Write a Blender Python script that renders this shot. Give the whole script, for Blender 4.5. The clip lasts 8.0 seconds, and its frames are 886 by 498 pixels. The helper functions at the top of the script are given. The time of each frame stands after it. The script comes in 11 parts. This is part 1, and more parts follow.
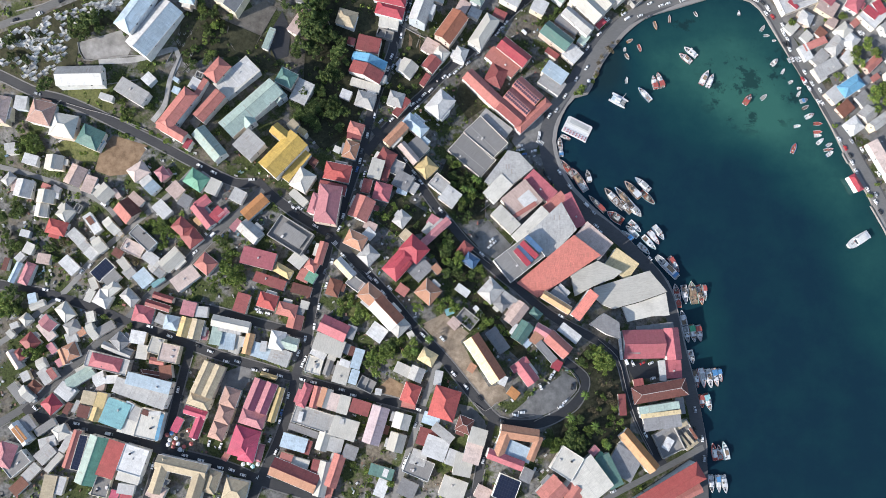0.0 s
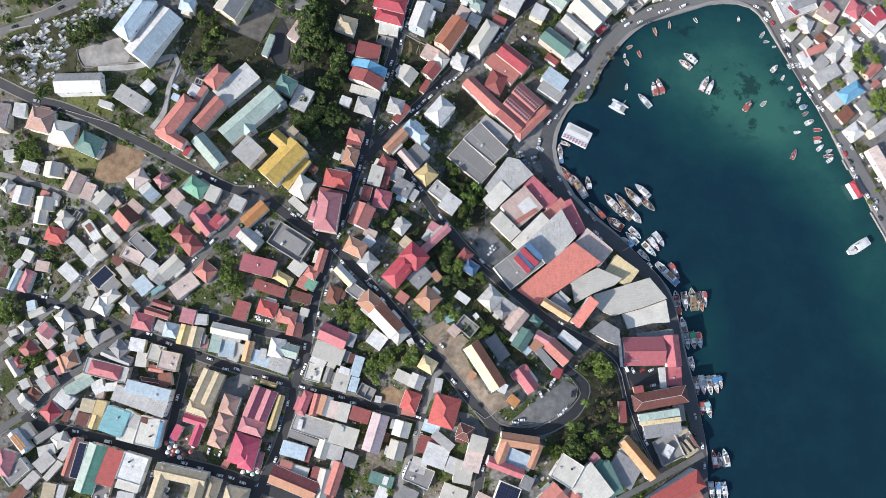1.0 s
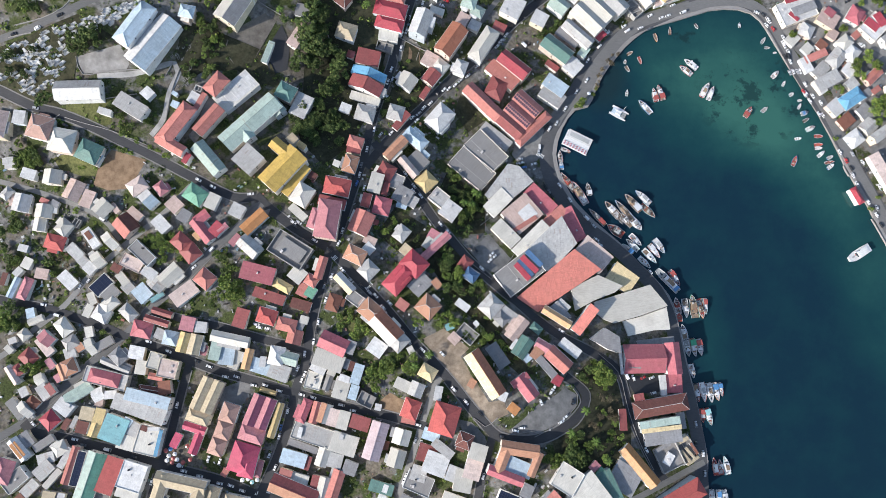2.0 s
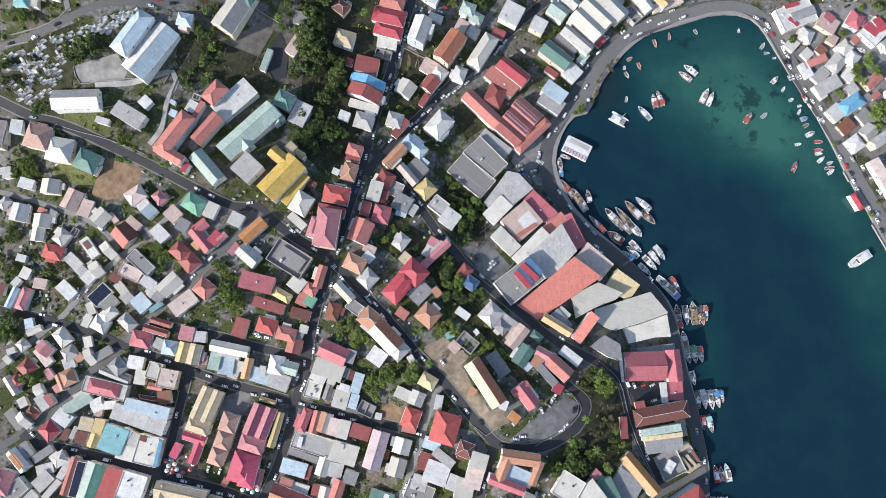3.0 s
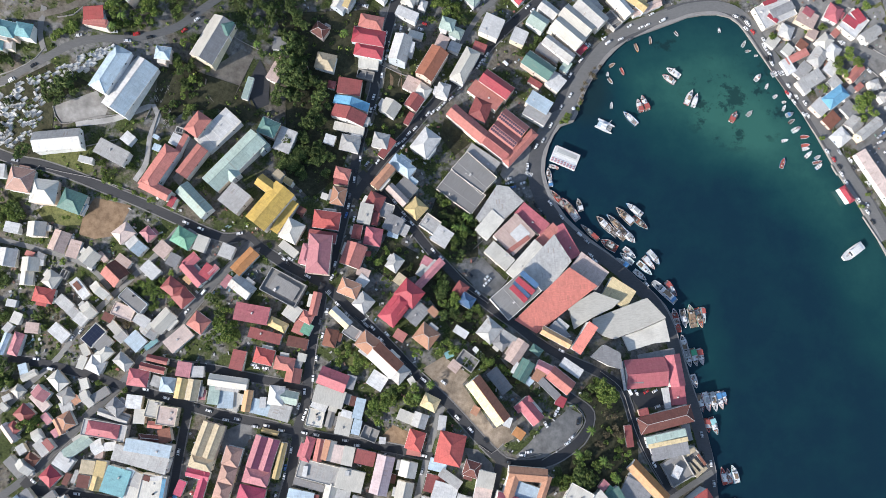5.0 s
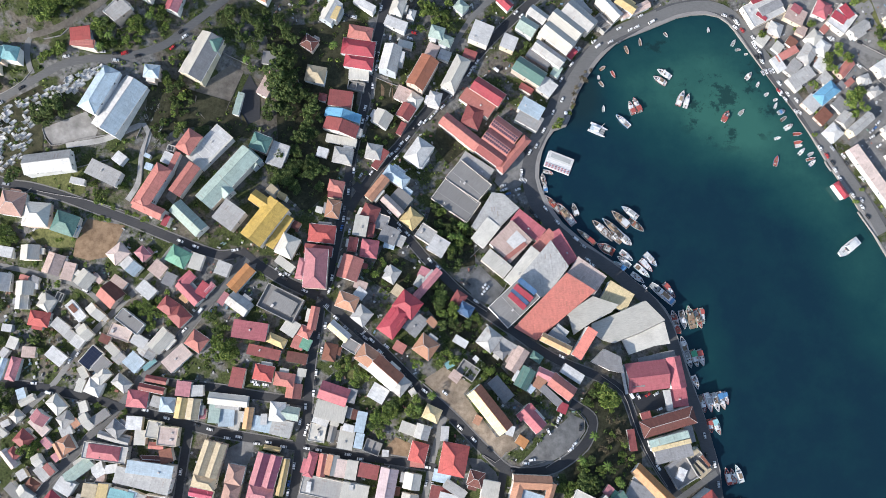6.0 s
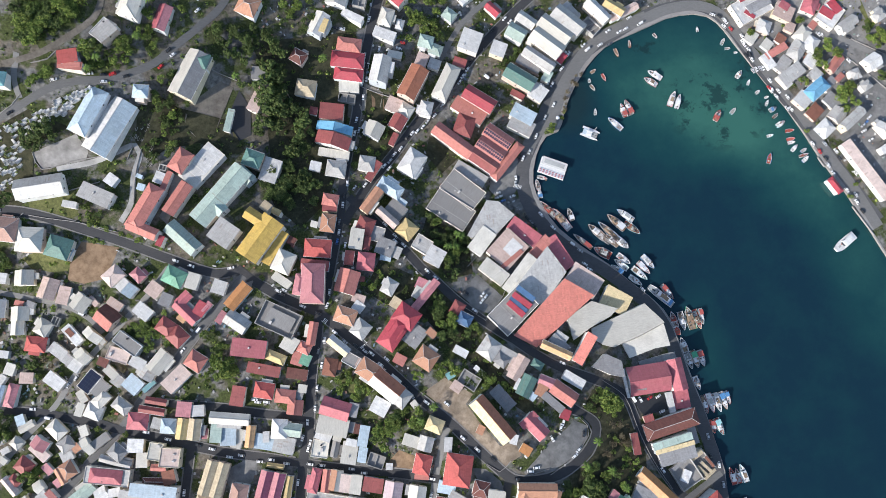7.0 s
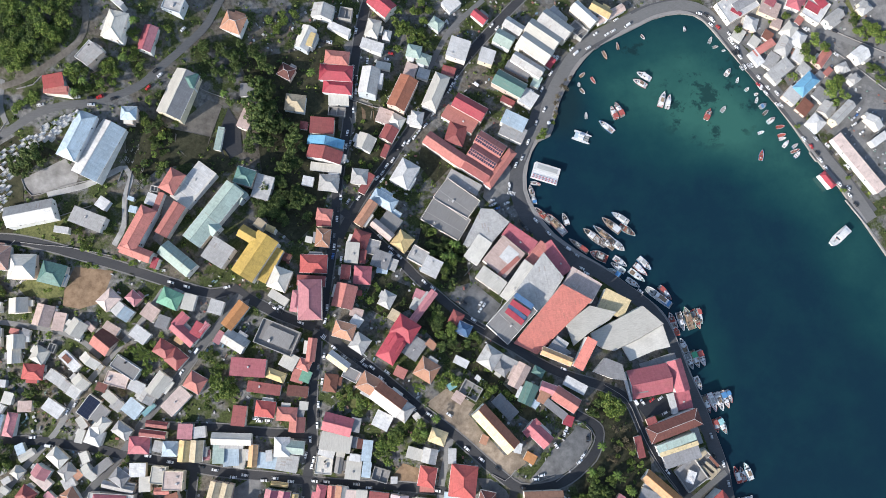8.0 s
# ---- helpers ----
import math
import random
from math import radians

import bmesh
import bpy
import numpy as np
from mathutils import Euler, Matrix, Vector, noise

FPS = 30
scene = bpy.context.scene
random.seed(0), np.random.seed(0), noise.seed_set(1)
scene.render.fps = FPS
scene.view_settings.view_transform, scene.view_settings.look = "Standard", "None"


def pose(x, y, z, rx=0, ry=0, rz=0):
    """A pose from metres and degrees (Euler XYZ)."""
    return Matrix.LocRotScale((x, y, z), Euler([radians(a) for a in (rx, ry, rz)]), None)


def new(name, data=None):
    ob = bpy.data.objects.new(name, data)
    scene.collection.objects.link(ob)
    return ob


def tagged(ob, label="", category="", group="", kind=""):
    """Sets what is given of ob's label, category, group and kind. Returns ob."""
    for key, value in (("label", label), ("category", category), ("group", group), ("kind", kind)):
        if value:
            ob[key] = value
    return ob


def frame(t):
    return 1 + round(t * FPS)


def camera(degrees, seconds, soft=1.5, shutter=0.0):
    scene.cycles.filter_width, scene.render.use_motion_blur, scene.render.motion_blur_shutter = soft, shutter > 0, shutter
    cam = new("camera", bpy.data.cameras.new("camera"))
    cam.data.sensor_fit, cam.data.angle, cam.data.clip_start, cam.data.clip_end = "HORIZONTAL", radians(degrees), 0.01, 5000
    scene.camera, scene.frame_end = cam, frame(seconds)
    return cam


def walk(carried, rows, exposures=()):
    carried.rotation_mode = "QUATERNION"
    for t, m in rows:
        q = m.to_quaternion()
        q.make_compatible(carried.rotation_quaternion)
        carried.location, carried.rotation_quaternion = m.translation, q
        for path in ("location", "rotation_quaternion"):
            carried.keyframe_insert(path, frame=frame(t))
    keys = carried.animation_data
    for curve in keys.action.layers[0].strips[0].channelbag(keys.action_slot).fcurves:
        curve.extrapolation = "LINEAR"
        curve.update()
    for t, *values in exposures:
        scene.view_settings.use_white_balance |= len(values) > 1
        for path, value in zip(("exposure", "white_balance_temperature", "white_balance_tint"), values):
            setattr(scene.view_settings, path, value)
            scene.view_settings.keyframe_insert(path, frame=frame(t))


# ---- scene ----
cam = camera(65.5, 8.0, soft=0.8)

# the flight: slow forward drift with a turn to the right
walk(cam, [
    (0, pose(-21.78, -78.30, 486.72, 9.075, -2.477, -0.368)),
    (0.5, pose(-21.85, -76.14, 486.88, 9.106, -2.505, -0.350)),
    (1, pose(-22.28, -73.64, 486.78, 9.107, -2.545, -0.398)),
    (1.5, pose(-22.11, -71.23, 486.72, 9.123, -2.533, -0.400)),
    (3, pose(-22.69, -62.26, 486.13, 9.043, -2.586, -0.652)),
    (3.5, pose(-22.90, -58.97, 486.03, 9.054, -2.621, -1.530)),
    (4, pose(-22.99, -55.97, 485.91, 9.126, -2.640, -2.385)),
    (4.5, pose(-23.06, -52.83, 485.81, 9.188, -2.661, -3.237)),
    (6, pose(-23.52, -42.91, 485.05, 9.349, -2.779, -6.075)),
    (6.5, pose(-23.70, -39.42, 485.02, 9.394, -2.817, -7.093)),
    (7, pose(-23.52, -35.59, 484.70, 9.417, -2.835, -8.146)),
    (7.5, pose(-23.72, -31.73, 484.67, 9.437, -2.911, -9.197)),
    (8, pose(-23.60, -28.19, 484.39, 9.517, -2.944, -10.430)),
], exposures=[(0.0, 0.34, 6480, 10.5), (8.0, 0.38, 6480, 10.5)])

# ---- light: low afternoon sun from the south-west, clear sky ----
SUN_EL, SUN_DIR = 27.5, 29.0     # height of the sun, direction in which shadows fall (from east, anticlockwise)
world = bpy.data.worlds.new("sky")
scene.world = world
world.use_nodes = True
wn = world.node_tree.nodes
sky = wn.new("ShaderNodeTexSky")
sky.sky_type = "NISHITA"
sky.sun_disc = False
sky.sun_elevation = radians(SUN_EL)
sky.sun_rotation = radians(270 - SUN_DIR)
wn["Background"].inputs["Strength"].default_value = 0.185
world.node_tree.links.new(sky.outputs["Color"], wn["Background"].inputs["Color"])
lamp = bpy.data.lights.new("sun", "SUN")
lamp.energy, lamp.angle, lamp.color = 5.0, radians(0.6), (1.0, 0.955, 0.90)
sun = new("sun", lamp)
sd = Vector((math.cos(radians(SUN_DIR)) * math.cos(radians(SUN_EL)), math.sin(radians(SUN_DIR)) * math.cos(radians(SUN_EL)), -math.sin(radians(SUN_EL))))
sun.matrix_world = Matrix.Translation((-300, -300, 400)) @ sd.to_track_quat("-Z", "Y").to_matrix().to_4x4()


# ---- materials ----
def material(name, rough=0.8, metal=0.0, spec=0.3):
    m = bpy.data.materials.new(name)
    m.use_nodes = True
    b = m.node_tree.nodes["Principled BSDF"]
    b.inputs["Roughness"].default_value = rough
    b.inputs["Metallic"].default_value = metal
    b.inputs["Specular IOR Level"].default_value = spec
    return m, m.node_tree.nodes, m.node_tree.links, b


def noise_node(n, l, vec, scale, detail=4.0, rough=0.6):
    t = n.new("ShaderNodeTexNoise")
    t.inputs["Scale"].default_value, t.inputs["Detail"].default_value, t.inputs["Roughness"].default_value = scale, detail, rough
    if vec:
        l.new(vec, t.inputs["Vector"])
    return t.outputs["Fac"]


def ramp(n, l, fac, stops):
    r = n.new("ShaderNodeValToRGB")
    e = r.color_ramp.elements
    while len(e) < len(stops):
        e.new(0.5)
    for k, (p, c) in enumerate(stops):
        e[k].position = p
        e[k].color = (*c, 1) if isinstance(c, tuple) else (c, c, c, 1)
    l.new(fac, r.inputs["Fac"])
    return r.outputs["Color"]


def mixed(n, l, kind, fac, a, b):
    x = n.new("ShaderNodeMix")
    x.data_type, x.blend_type = "RGBA", kind
    for k, v in ((0, fac), (6, a), (7, b)):
        if isinstance(v, (int, float)):
            x.inputs[k].default_value = v
        elif isinstance(v, tuple):
            x.inputs[k].default_value = (*v, 1)
        else:
            l.new(v, x.inputs[k])
    return x.outputs[2]


def bump(n, l, b, height, strength, dist):
    u = n.new("ShaderNodeBump")
    u.inputs["Strength"].default_value, u.inputs["Distance"].default_value = strength, dist
    l.new(height, u.inputs["Height"])
    l.new(u.outputs["Normal"], b.inputs["Normal"])


def worn(name, rgb, rough=0.7, metal=0.0, spec=0.3, vary=0.35, stain=0.55, big=0.12, small=1.3, dirt=(0.12, 0.10, 0.08), ribs=False, sheets=False):
    """Painted or bare surface with stains at two scales and a shade of its own for each object."""
    m, n, l, b = material(name, rough, metal, spec)
    co = n.new("ShaderNodeTexCoord").outputs["Object"]
    info = n.new("ShaderNodeObjectInfo")
    shift = n.new("ShaderNodeVectorMath")
    shift.operation = "MULTIPLY_ADD"
    l.new(info.outputs["Random"], shift.inputs[0])
    shift.inputs[1].default_value = (310, 170, 90)
    l.new(co, shift.inputs[2])
    vec = shift.outputs[0]
    tone = n.new("ShaderNodeMapRange")
    tone.inputs["To Min"].default_value, tone.inputs["To Max"].default_value = 1 - vary, 1 + vary * 0.6
    l.new(info.outputs["Random"], tone.inputs["Value"])
    col = mixed(n, l, "MULTIPLY", 1.0, rgb, tone.outputs[0])
    f1 = ramp(n, l, noise_node(n, l, vec, big, 5), [(0.42, 0.0), (0.72, stain)])
    col = mixed(n, l, "MIX", f1, col, tuple(0.45 * c + 0.55 * d for c, d in zip(rgb, dirt)))
    streak = n.new("ShaderNodeMapping")
    streak.inputs["Scale"].default_value = (0.25, 2.2, 0.25)
    l.new(vec, streak.inputs["Vector"])
    f2 = ramp(n, l, noise_node(n, l, streak.outputs[0], small, 6, 0.7), [(0.3, 0.78), (0.7, 1.12)])
    col = mixed(n, l, "MULTIPLY", 1.0, col, f2)
    f3 = ramp(n, l, noise_node(n, l, vec, 0.9, 3), [(0.62, 0.0), (0.78, stain * 0.6)])
    col = mixed(n, l, "MIX", f3, col, dirt)
    snap = n.new("ShaderNodeVectorMath")
    snap.operation = "SNAP"
    snap.inputs[1].default_value = (0.95, 3.4, 50)
    l.new(vec, snap.inputs[0])
    wn2 = n.new("ShaderNodeTexWhiteNoise")
    l.new(snap.outputs[0], wn2.inputs["Vector"])
    f4 = ramp(n, l, wn2.outputs["Value"], [(0.0, 0.89), (0.4, 0.98), (0.85, 1.02), (1.0, 1.08)])
    col = mixed(n, l, "MULTIPLY", 1.0 if sheets else 0.0, col, f4)
    f5 = ramp(n, l, wn2.outputs["Value"], [(0.02, 0.25 if sheets and 1.1 < sum(rgb) < 1.6 else 0.0), (0.026, 0.0)])
    col = mixed(n, l, "MIX", f5, col, (0.27, 0.17, 0.12))
    if sheets:
        pick = ramp(n, l, info.outputs["Random"], [(0.0, 0.75), (0.3, 0.35), (0.55, 0.0)])
        patch = ramp(n, l, noise_node(n, l, streak.outputs[0], 0.35, 7, 0.72), [(0.52, 0.0), (0.64, 0.8)])
        col = mixed(n, l, "MIX", mixed(n, l, "MULTIPLY", 1.0, pick, patch), col, tuple(0.55 * c + 0.45 * d for c, d in zip(rgb, (0.24, 0.13, 0.085))))
        grime = ramp(n, l, noise_node(n, l, vec, 0.33, 8, 0.75), [(0.5, 0.0), (0.68, 0.5)])
        col = mixed(n, l, "MIX", grime, col, tuple(0.5 * c for c in rgb))
    l.new(col, b.inputs["Base Color"])
    if ribs:
        wave = n.new("ShaderNodeTexWave")
        wave.bands_direction = "X"
        wave.inputs["Scale"].default_value = 1.6
        l.new(co, wave.inputs["Vector"])
        bump(n, l, b, wave.outputs["Fac"], 0.5, 0.05)
    else:
        bump(n, l, b, noise_node(n, l, vec, 3.0, 6), 0.4, 0.05)
    return m


ROOF = {
    "r": ("faded red metal", (0.29, 0.08, 0.075)), "R": ("crimson metal", (0.40, 0.06, 0.08)), "P": ("bright pink-red metal", (0.50, 0.08, 0.14)),
    "p": ("dusty pink metal", (0.46, 0.19, 0.21)), "s": ("salmon red", (0.47, 0.18, 0.15)), "S": ("coral red metal", (0.78, 0.265, 0.205)),
    # M is the dusty pink roof with shade put into its colour
    "o": ("terracotta", (0.48, 0.25, 0.16)), "O": ("orange", (0.50, 0.23, 0.09)), "b": ("brown", (0.22, 0.09, 0.06)), "v": ("dark maroon", (0.145, 0.055, 0.045)), "M": ("mauve red metal", (0.27, 0.085, 0.14)), "Q": ("dusty salmon", (0.42, 0.26, 0.21)), "Z": ("brick red", (0.45, 0.10, 0.09)), "N": ("rose red metal", (0.43, 0.125, 0.145)), "U": ("dark teal metal", (0.05, 0.09, 0.095)), "z": ("rust brown tile", (0.36, 0.14, 0.085)),
    "w": ("white", (0.60, 0.595, 0.58)), "g": ("light grey metal", (0.43, 0.422, 0.405)), "G": ("grey", (0.25, 0.25, 0.255)), "d": ("dark weathered concrete", (0.235, 0.228, 0.22)),
    "c": ("pale cream-grey", (0.56, 0.535, 0.475)), "q": ("pale pinkish", (0.52, 0.39, 0.34)), "n": ("tan", (0.46, 0.38, 0.26)), "y": ("ochre yellow", (0.54, 0.41, 0.20)),
    "Y": ("golden yellow", (0.50, 0.34, 0.09)), "A": ("orange-tan", (0.60, 0.36, 0.19)), "t": ("teal green metal", (0.115, 0.225, 0.195)), "T": ("pale green metal", (0.36, 0.45, 0.40)),
    "e": ("emerald green", (0.16, 0.35, 0.245)), "a": ("aqua blue", (0.19, 0.38, 0.40)), "L": ("light blue metal", (0.45, 0.55, 0.62)), "B": ("bright blue", (0.14, 0.34, 0.50)),
    "D": ("dark blue", (0.07, 0.15, 0.28)), "k": ("dark solar-panel", (0.03, 0.036, 0.055)), "i": ("cream yellow", (0.72, 0.59, 0.34)), "j": ("pale yellow", (0.62, 0.50, 0.29)), "x": ("pale pinkish cream", (0.60, 0.48, 0.43)), "l": ("pale lilac", (0.60, 0.48, 0.50)),
}
ROOF_MAT = {k: worn("roof_" + v[0].replace(" ", "_"), v[1], 0.55 if "metal" in v[0] else 0.75, 0.0, 0.35, 0.22, 0.42 if k in "wgGcdLT" else 0.3, ribs="metal" in v[0], sheets=k not in "dkc") for k, v in ROOF.items()}
WALL_RGB = [(0.74, 0.72, 0.68), (0.70, 0.62, 0.47), (0.62, 0.50, 0.42), (0.66, 0.67, 0.66), (0.72, 0.66, 0.58), (0.50, 0.55, 0.58)]
WALL_MAT = [worn("wall_render", c, 0.85, vary=0.15, stain=0.35) for c in WALL_RGB]
RIDGE_MAT = worn("ridge_flashing", (0.55, 0.52, 0.50), 0.6, vary=0.2)
CONCRETE = worn("concrete", (0.36, 0.35, 0.33), 0.9, stain=0.5)
GLASS, *_r = material("window_glass", 0.12, 0.0, 0.6)
GLASS.node_tree.nodes["Principled BSDF"].inputs["Base Color"].default_value = (0.03, 0.04, 0.05, 1)
TANK_MAT = worn("black_plastic", (0.03, 0.03, 0.035), 0.5, vary=0.1, stain=0.2)
# street tones carry light: ASPHALT darkened for shaded streets, ROAD_GREY and LANE_GREY paler for sunlit ones
ASPHALT = worn("asphalt", (0.042, 0.043, 0.047), 0.9, vary=0.15, stain=0.5, big=0.05, dirt=(0.085, 0.082, 0.08))
ROAD_GREY = worn("sunlit_asphalt", (0.115, 0.115, 0.116), 0.9, vary=0.05, stain=0.5, big=0.05, dirt=(0.15, 0.145, 0.14))
HARBOUR_ROAD = worn("harbour_asphalt", (0.085, 0.086, 0.09), 0.9, vary=0.1, stain=0.5, big=0.05, dirt=(0.15, 0.147, 0.143))
LANE_GREY = worn("lane_asphalt", (0.175, 0.173, 0.168), 0.9, vary=0.2, stain=0.5, big=0.05, dirt=(0.18, 0.175, 0.17))
PAVING = worn("paving", (0.27, 0.26, 0.25), 0.9, vary=0.1, stain=0.5)
KERB = worn("grey_kerb_stone", (0.17, 0.165, 0.16), 0.9, vary=0.1, stain=0.5)
PALE_ROAD = worn("pale_asphalt", (0.15, 0.148, 0.145), 0.9, vary=0.05, stain=0.5, big=0.05, dirt=(0.09, 0.09, 0.09))
MARKING = worn("road_paint", (0.7, 0.7, 0.68), 0.7, vary=0.05, stain=0.4)


def ground_material():
    m, n, l, b = material("ground_mix", 0.95, 0, 0.15)
    co = n.new("ShaderNodeTexCoord").outputs["Object"]
    conc = ramp(n, l, noise_node(n, l, co, 0.35, 6), [(0.3, (0.06, 0.059, 0.058)), (0.7, (0.22, 0.215, 0.205))])
    soil = ramp(n, l, noise_node(n, l, co, 0.5, 6), [(0.3, (0.06, 0.053, 0.044)), (0.75, (0.19, 0.168, 0.135))])
    grass = ramp(n, l, noise_node(n, l, co, 0.8, 6), [(0.3, (0.02, 0.029, 0.011)), (0.75, (0.085, 0.1, 0.036))])
    f = ramp(n, l, noise_node(n, l, co, 0.045, 4), [(0.47, 0.0), (0.55, 1.0)])
    col = mixed(n, l, "MIX", f, conc, soil)
    g = ramp(n, l, noise_node(n, l, co, 0.07, 5), [(0.47, 0.0), (0.55, 1.0)])
    col = mixed(n, l, "MIX", g, col, grass)
    l.new(col, b.inputs["Base Color"])
    bump(n, l, b, noise_node(n, l, co, 1.5, 8), 0.6, 0.25)
    return m


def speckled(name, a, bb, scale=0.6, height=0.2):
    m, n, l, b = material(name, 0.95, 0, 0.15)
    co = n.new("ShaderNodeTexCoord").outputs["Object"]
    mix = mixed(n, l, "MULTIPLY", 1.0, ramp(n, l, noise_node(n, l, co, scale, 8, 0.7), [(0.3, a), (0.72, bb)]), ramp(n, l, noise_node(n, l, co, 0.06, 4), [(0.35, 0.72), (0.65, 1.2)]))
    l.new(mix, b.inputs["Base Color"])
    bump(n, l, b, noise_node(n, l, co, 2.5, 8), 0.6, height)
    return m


GROUND = ground_material()
GRASS = speckled("dry_grass", (0.05, 0.06, 0.022), (0.16, 0.16, 0.065))
EARTH = speckled("brown_earth", (0.12, 0.08, 0.05), (0.25, 0.175, 0.115), 0.25)
SAND = speckled("pale_dirt", (0.11, 0.10, 0.085), (0.36, 0.33, 0.285), 0.22)
LOT = speckled("worn_concrete_paving", (0.115, 0.114, 0.112), (0.225, 0.22, 0.212), 0.2, 0.03)
COURT = speckled("sports_court", (0.19, 0.18, 0.17), (0.30, 0.29, 0.275), 0.12, 0.02)
TRACK = speckled("dirt_track", (0.10, 0.088, 0.075), (0.20, 0.18, 0.155), 0.25)
LANE = speckled("pale_concrete_lane", (0.24, 0.235, 0.225), (0.40, 0.39, 0.375), 0.2, 0.03)
DIRT = speckled("brownish_dirt", (0.15, 0.115, 0.085), (0.34, 0.28, 0.215), 0.22)
# weedy scrub; shade of trees and houses is put into its dark colours
SHADED_SCRUB = speckled("scrub", (0.018, 0.022, 0.012), (0.075, 0.07, 0.042), 0.35, 0.5)


def water_material():
    """Clear sea: deep blue-green, with pale shallows and dark weed on the bottom in the north-east."""
    m, n, l, b = material("sea_water", 0.06, 0, 0.5)
    b.inputs["IOR"].default_value = 1.33
    co = n.new("ShaderNodeTexCoord").outputs["Object"]
    sep = n.new("ShaderNodeSeparateXYZ")
    l.new(co, sep.inputs[0])

    def spot(x, y, sx, sy):
        mp = n.new("ShaderNodeMapping")
        mp.vector_type = "TEXTURE"
        mp.inputs["Location"].default_value, mp.inputs["Scale"].default_value = (x, y, 0), (sx, sy, 1e6)
        l.new(co, mp.inputs["Vector"])
        gr = n.new("ShaderNodeTexGradient")
        gr.gradient_type = "SPHERICAL"
        l.new(mp.outputs[0], gr.inputs["Vector"])
        return gr.outputs["Fac"]

    def add(a, c):
        x = n.new("ShaderNodeMath")
        l.new(a, x.inputs[0])
        if isinstance(c, float):
            x.inputs[1].default_value = c
        else:
            l.new(c, x.inputs[1])
        return x

    def scaled(a, k):
        x = n.new("ShaderNodeMath")
        x.operation = "MULTIPLY"
        x.inputs[1].default_value = k
        l.new(a, x.inputs[0])
        return x.outputs[0]

    # shallows: along the east quay, a pale bank in the middle of the bay, weaker ones at its head and by the west quay
    banks = [(250, 102, 58, 48, 0.6), (208, 116, 75, 52, 0.44), (284, 66, 50, 50, 0.46), (306, 15, 42, 55, 0.34), (330, -40, 50, 70, 0.3), (224, 158, 85, 55, 0.5), (160, 150, 60, 50, 0.2), (189, -62, 20, 62, 0.2)]
    shallow = None
    for x, y, sx, sy, k in banks:
        g = scaled(spot(x, y, sx, sy), k)
        shallow = g if shallow is None else add(shallow, g).outputs[0]
    wob = add(shallow, scaled(noise_node(n, l, co, 0.035, 8, 0.74), 0.46))
    rngs = ramp(n, l, wob.outputs[0], [(0.2, (0.0046, 0.0215, 0.0355)), (0.40, (0.0065, 0.036, 0.043)), (0.62, (0.013, 0.058, 0.056)), (0.92, (0.030, 0.105, 0.084))])
    deep = n.new("ShaderNodeMapRange")
    for k, v in (("From Min", -170), ("From Max", 60), ("To Min", 0.97), ("To Max", 1.0)):
        deep.inputs[k].default_value = v
    l.new(sep.outputs["Y"], deep.inputs["Value"])
    rngs = mixed(n, l, "MULTIPLY", 1.0, rngs, deep.outputs[0])
    weed = ramp(n, l, noise_node(n, l, co, 0.05, 9, 0.72), [(0.525, 0.0), (0.585, 0.75)])
    zone = ramp(n, l, add(spot(236, 126, 50, 44), spot(188, 176, 16, 10)).outputs[0], [(0.05, 0.0), (0.3, 1.0)])
    f = mixed(n, l, "MULTIPLY", 1.0, weed, zone)
    col = mixed(n, l, "MIX", f, rngs, (0.008, 0.023, 0.025))
    # darker water towards the north-west quay
    dark_spot = ramp(n, l, spot(120, 142, 26, 34), [(0.05, 0.0), (0.5, 0.6)])
    col = mixed(n, l, "MIX", dark_spot, col, (0.010, 0.022, 0.024))
    l.new(col, b.inputs["Base Color"])
    bump(n, l, b, noise_node(n, l, co, 0.5, 6, 0.6), 0.25, 0.15)
    return m


WATER = water_material()


# ---- building blocks ----
def box(bm, x0, y0, z0, x1, y1, z1, taper=0.0):
    t = taper
    v = [bm.verts.new(p) for p in ((x0, y0, z0), (x1, y0, z0), (x1, y1, z0), (x0, y1, z0), (x0 + t, y0 + t, z1), (x1 - t, y0 + t, z1), (x1 - t, y1 - t, z1), (x0 + t, y1 - t, z1))]
    for f in ((3, 2, 1, 0), (4, 5, 6, 7), (0, 1, 5, 4), (1, 2, 6, 5), (2, 3, 7, 6), (3, 0, 4, 7)):
        bm.faces.new([v[i] for i in f])


def solid(bm, verts, faces):
    v = [bm.verts.new(p) for p in verts]
    for f in faces:
        bm.faces.new([v[i] for i in f])


def cyl(bm, x, y, z0, z1, r0, r1, seg=10):
    m = Matrix.Translation((x, y, (z0 + z1) / 2))
    bmesh.ops.create_cone(bm, cap_ends=True, segments=seg, radius1=r0, radius2=r1, depth=z1 - z0, matrix=m)


def mesh_of(bm, name, mat, smooth=False):
    bmesh.ops.recalc_face_normals(bm, faces=bm.faces)
    me = bpy.data.meshes.new(name)
    bm.to_mesh(me)
    bm.free()
    me.materials.append(mat)
    if smooth:
        for p in me.polygons:
            p.use_smooth = True
    return me


def part(name, bm, mat, parent=None, label="", smooth=False):
    """Links a bmesh, or a mesh that is shared, as one object under its thing."""
    ob = new(name, bm if isinstance(bm, bpy.types.Mesh) else mesh_of(bm, name, mat, smooth))
    if parent:
        ob.parent = parent
    return tagged(ob, label)


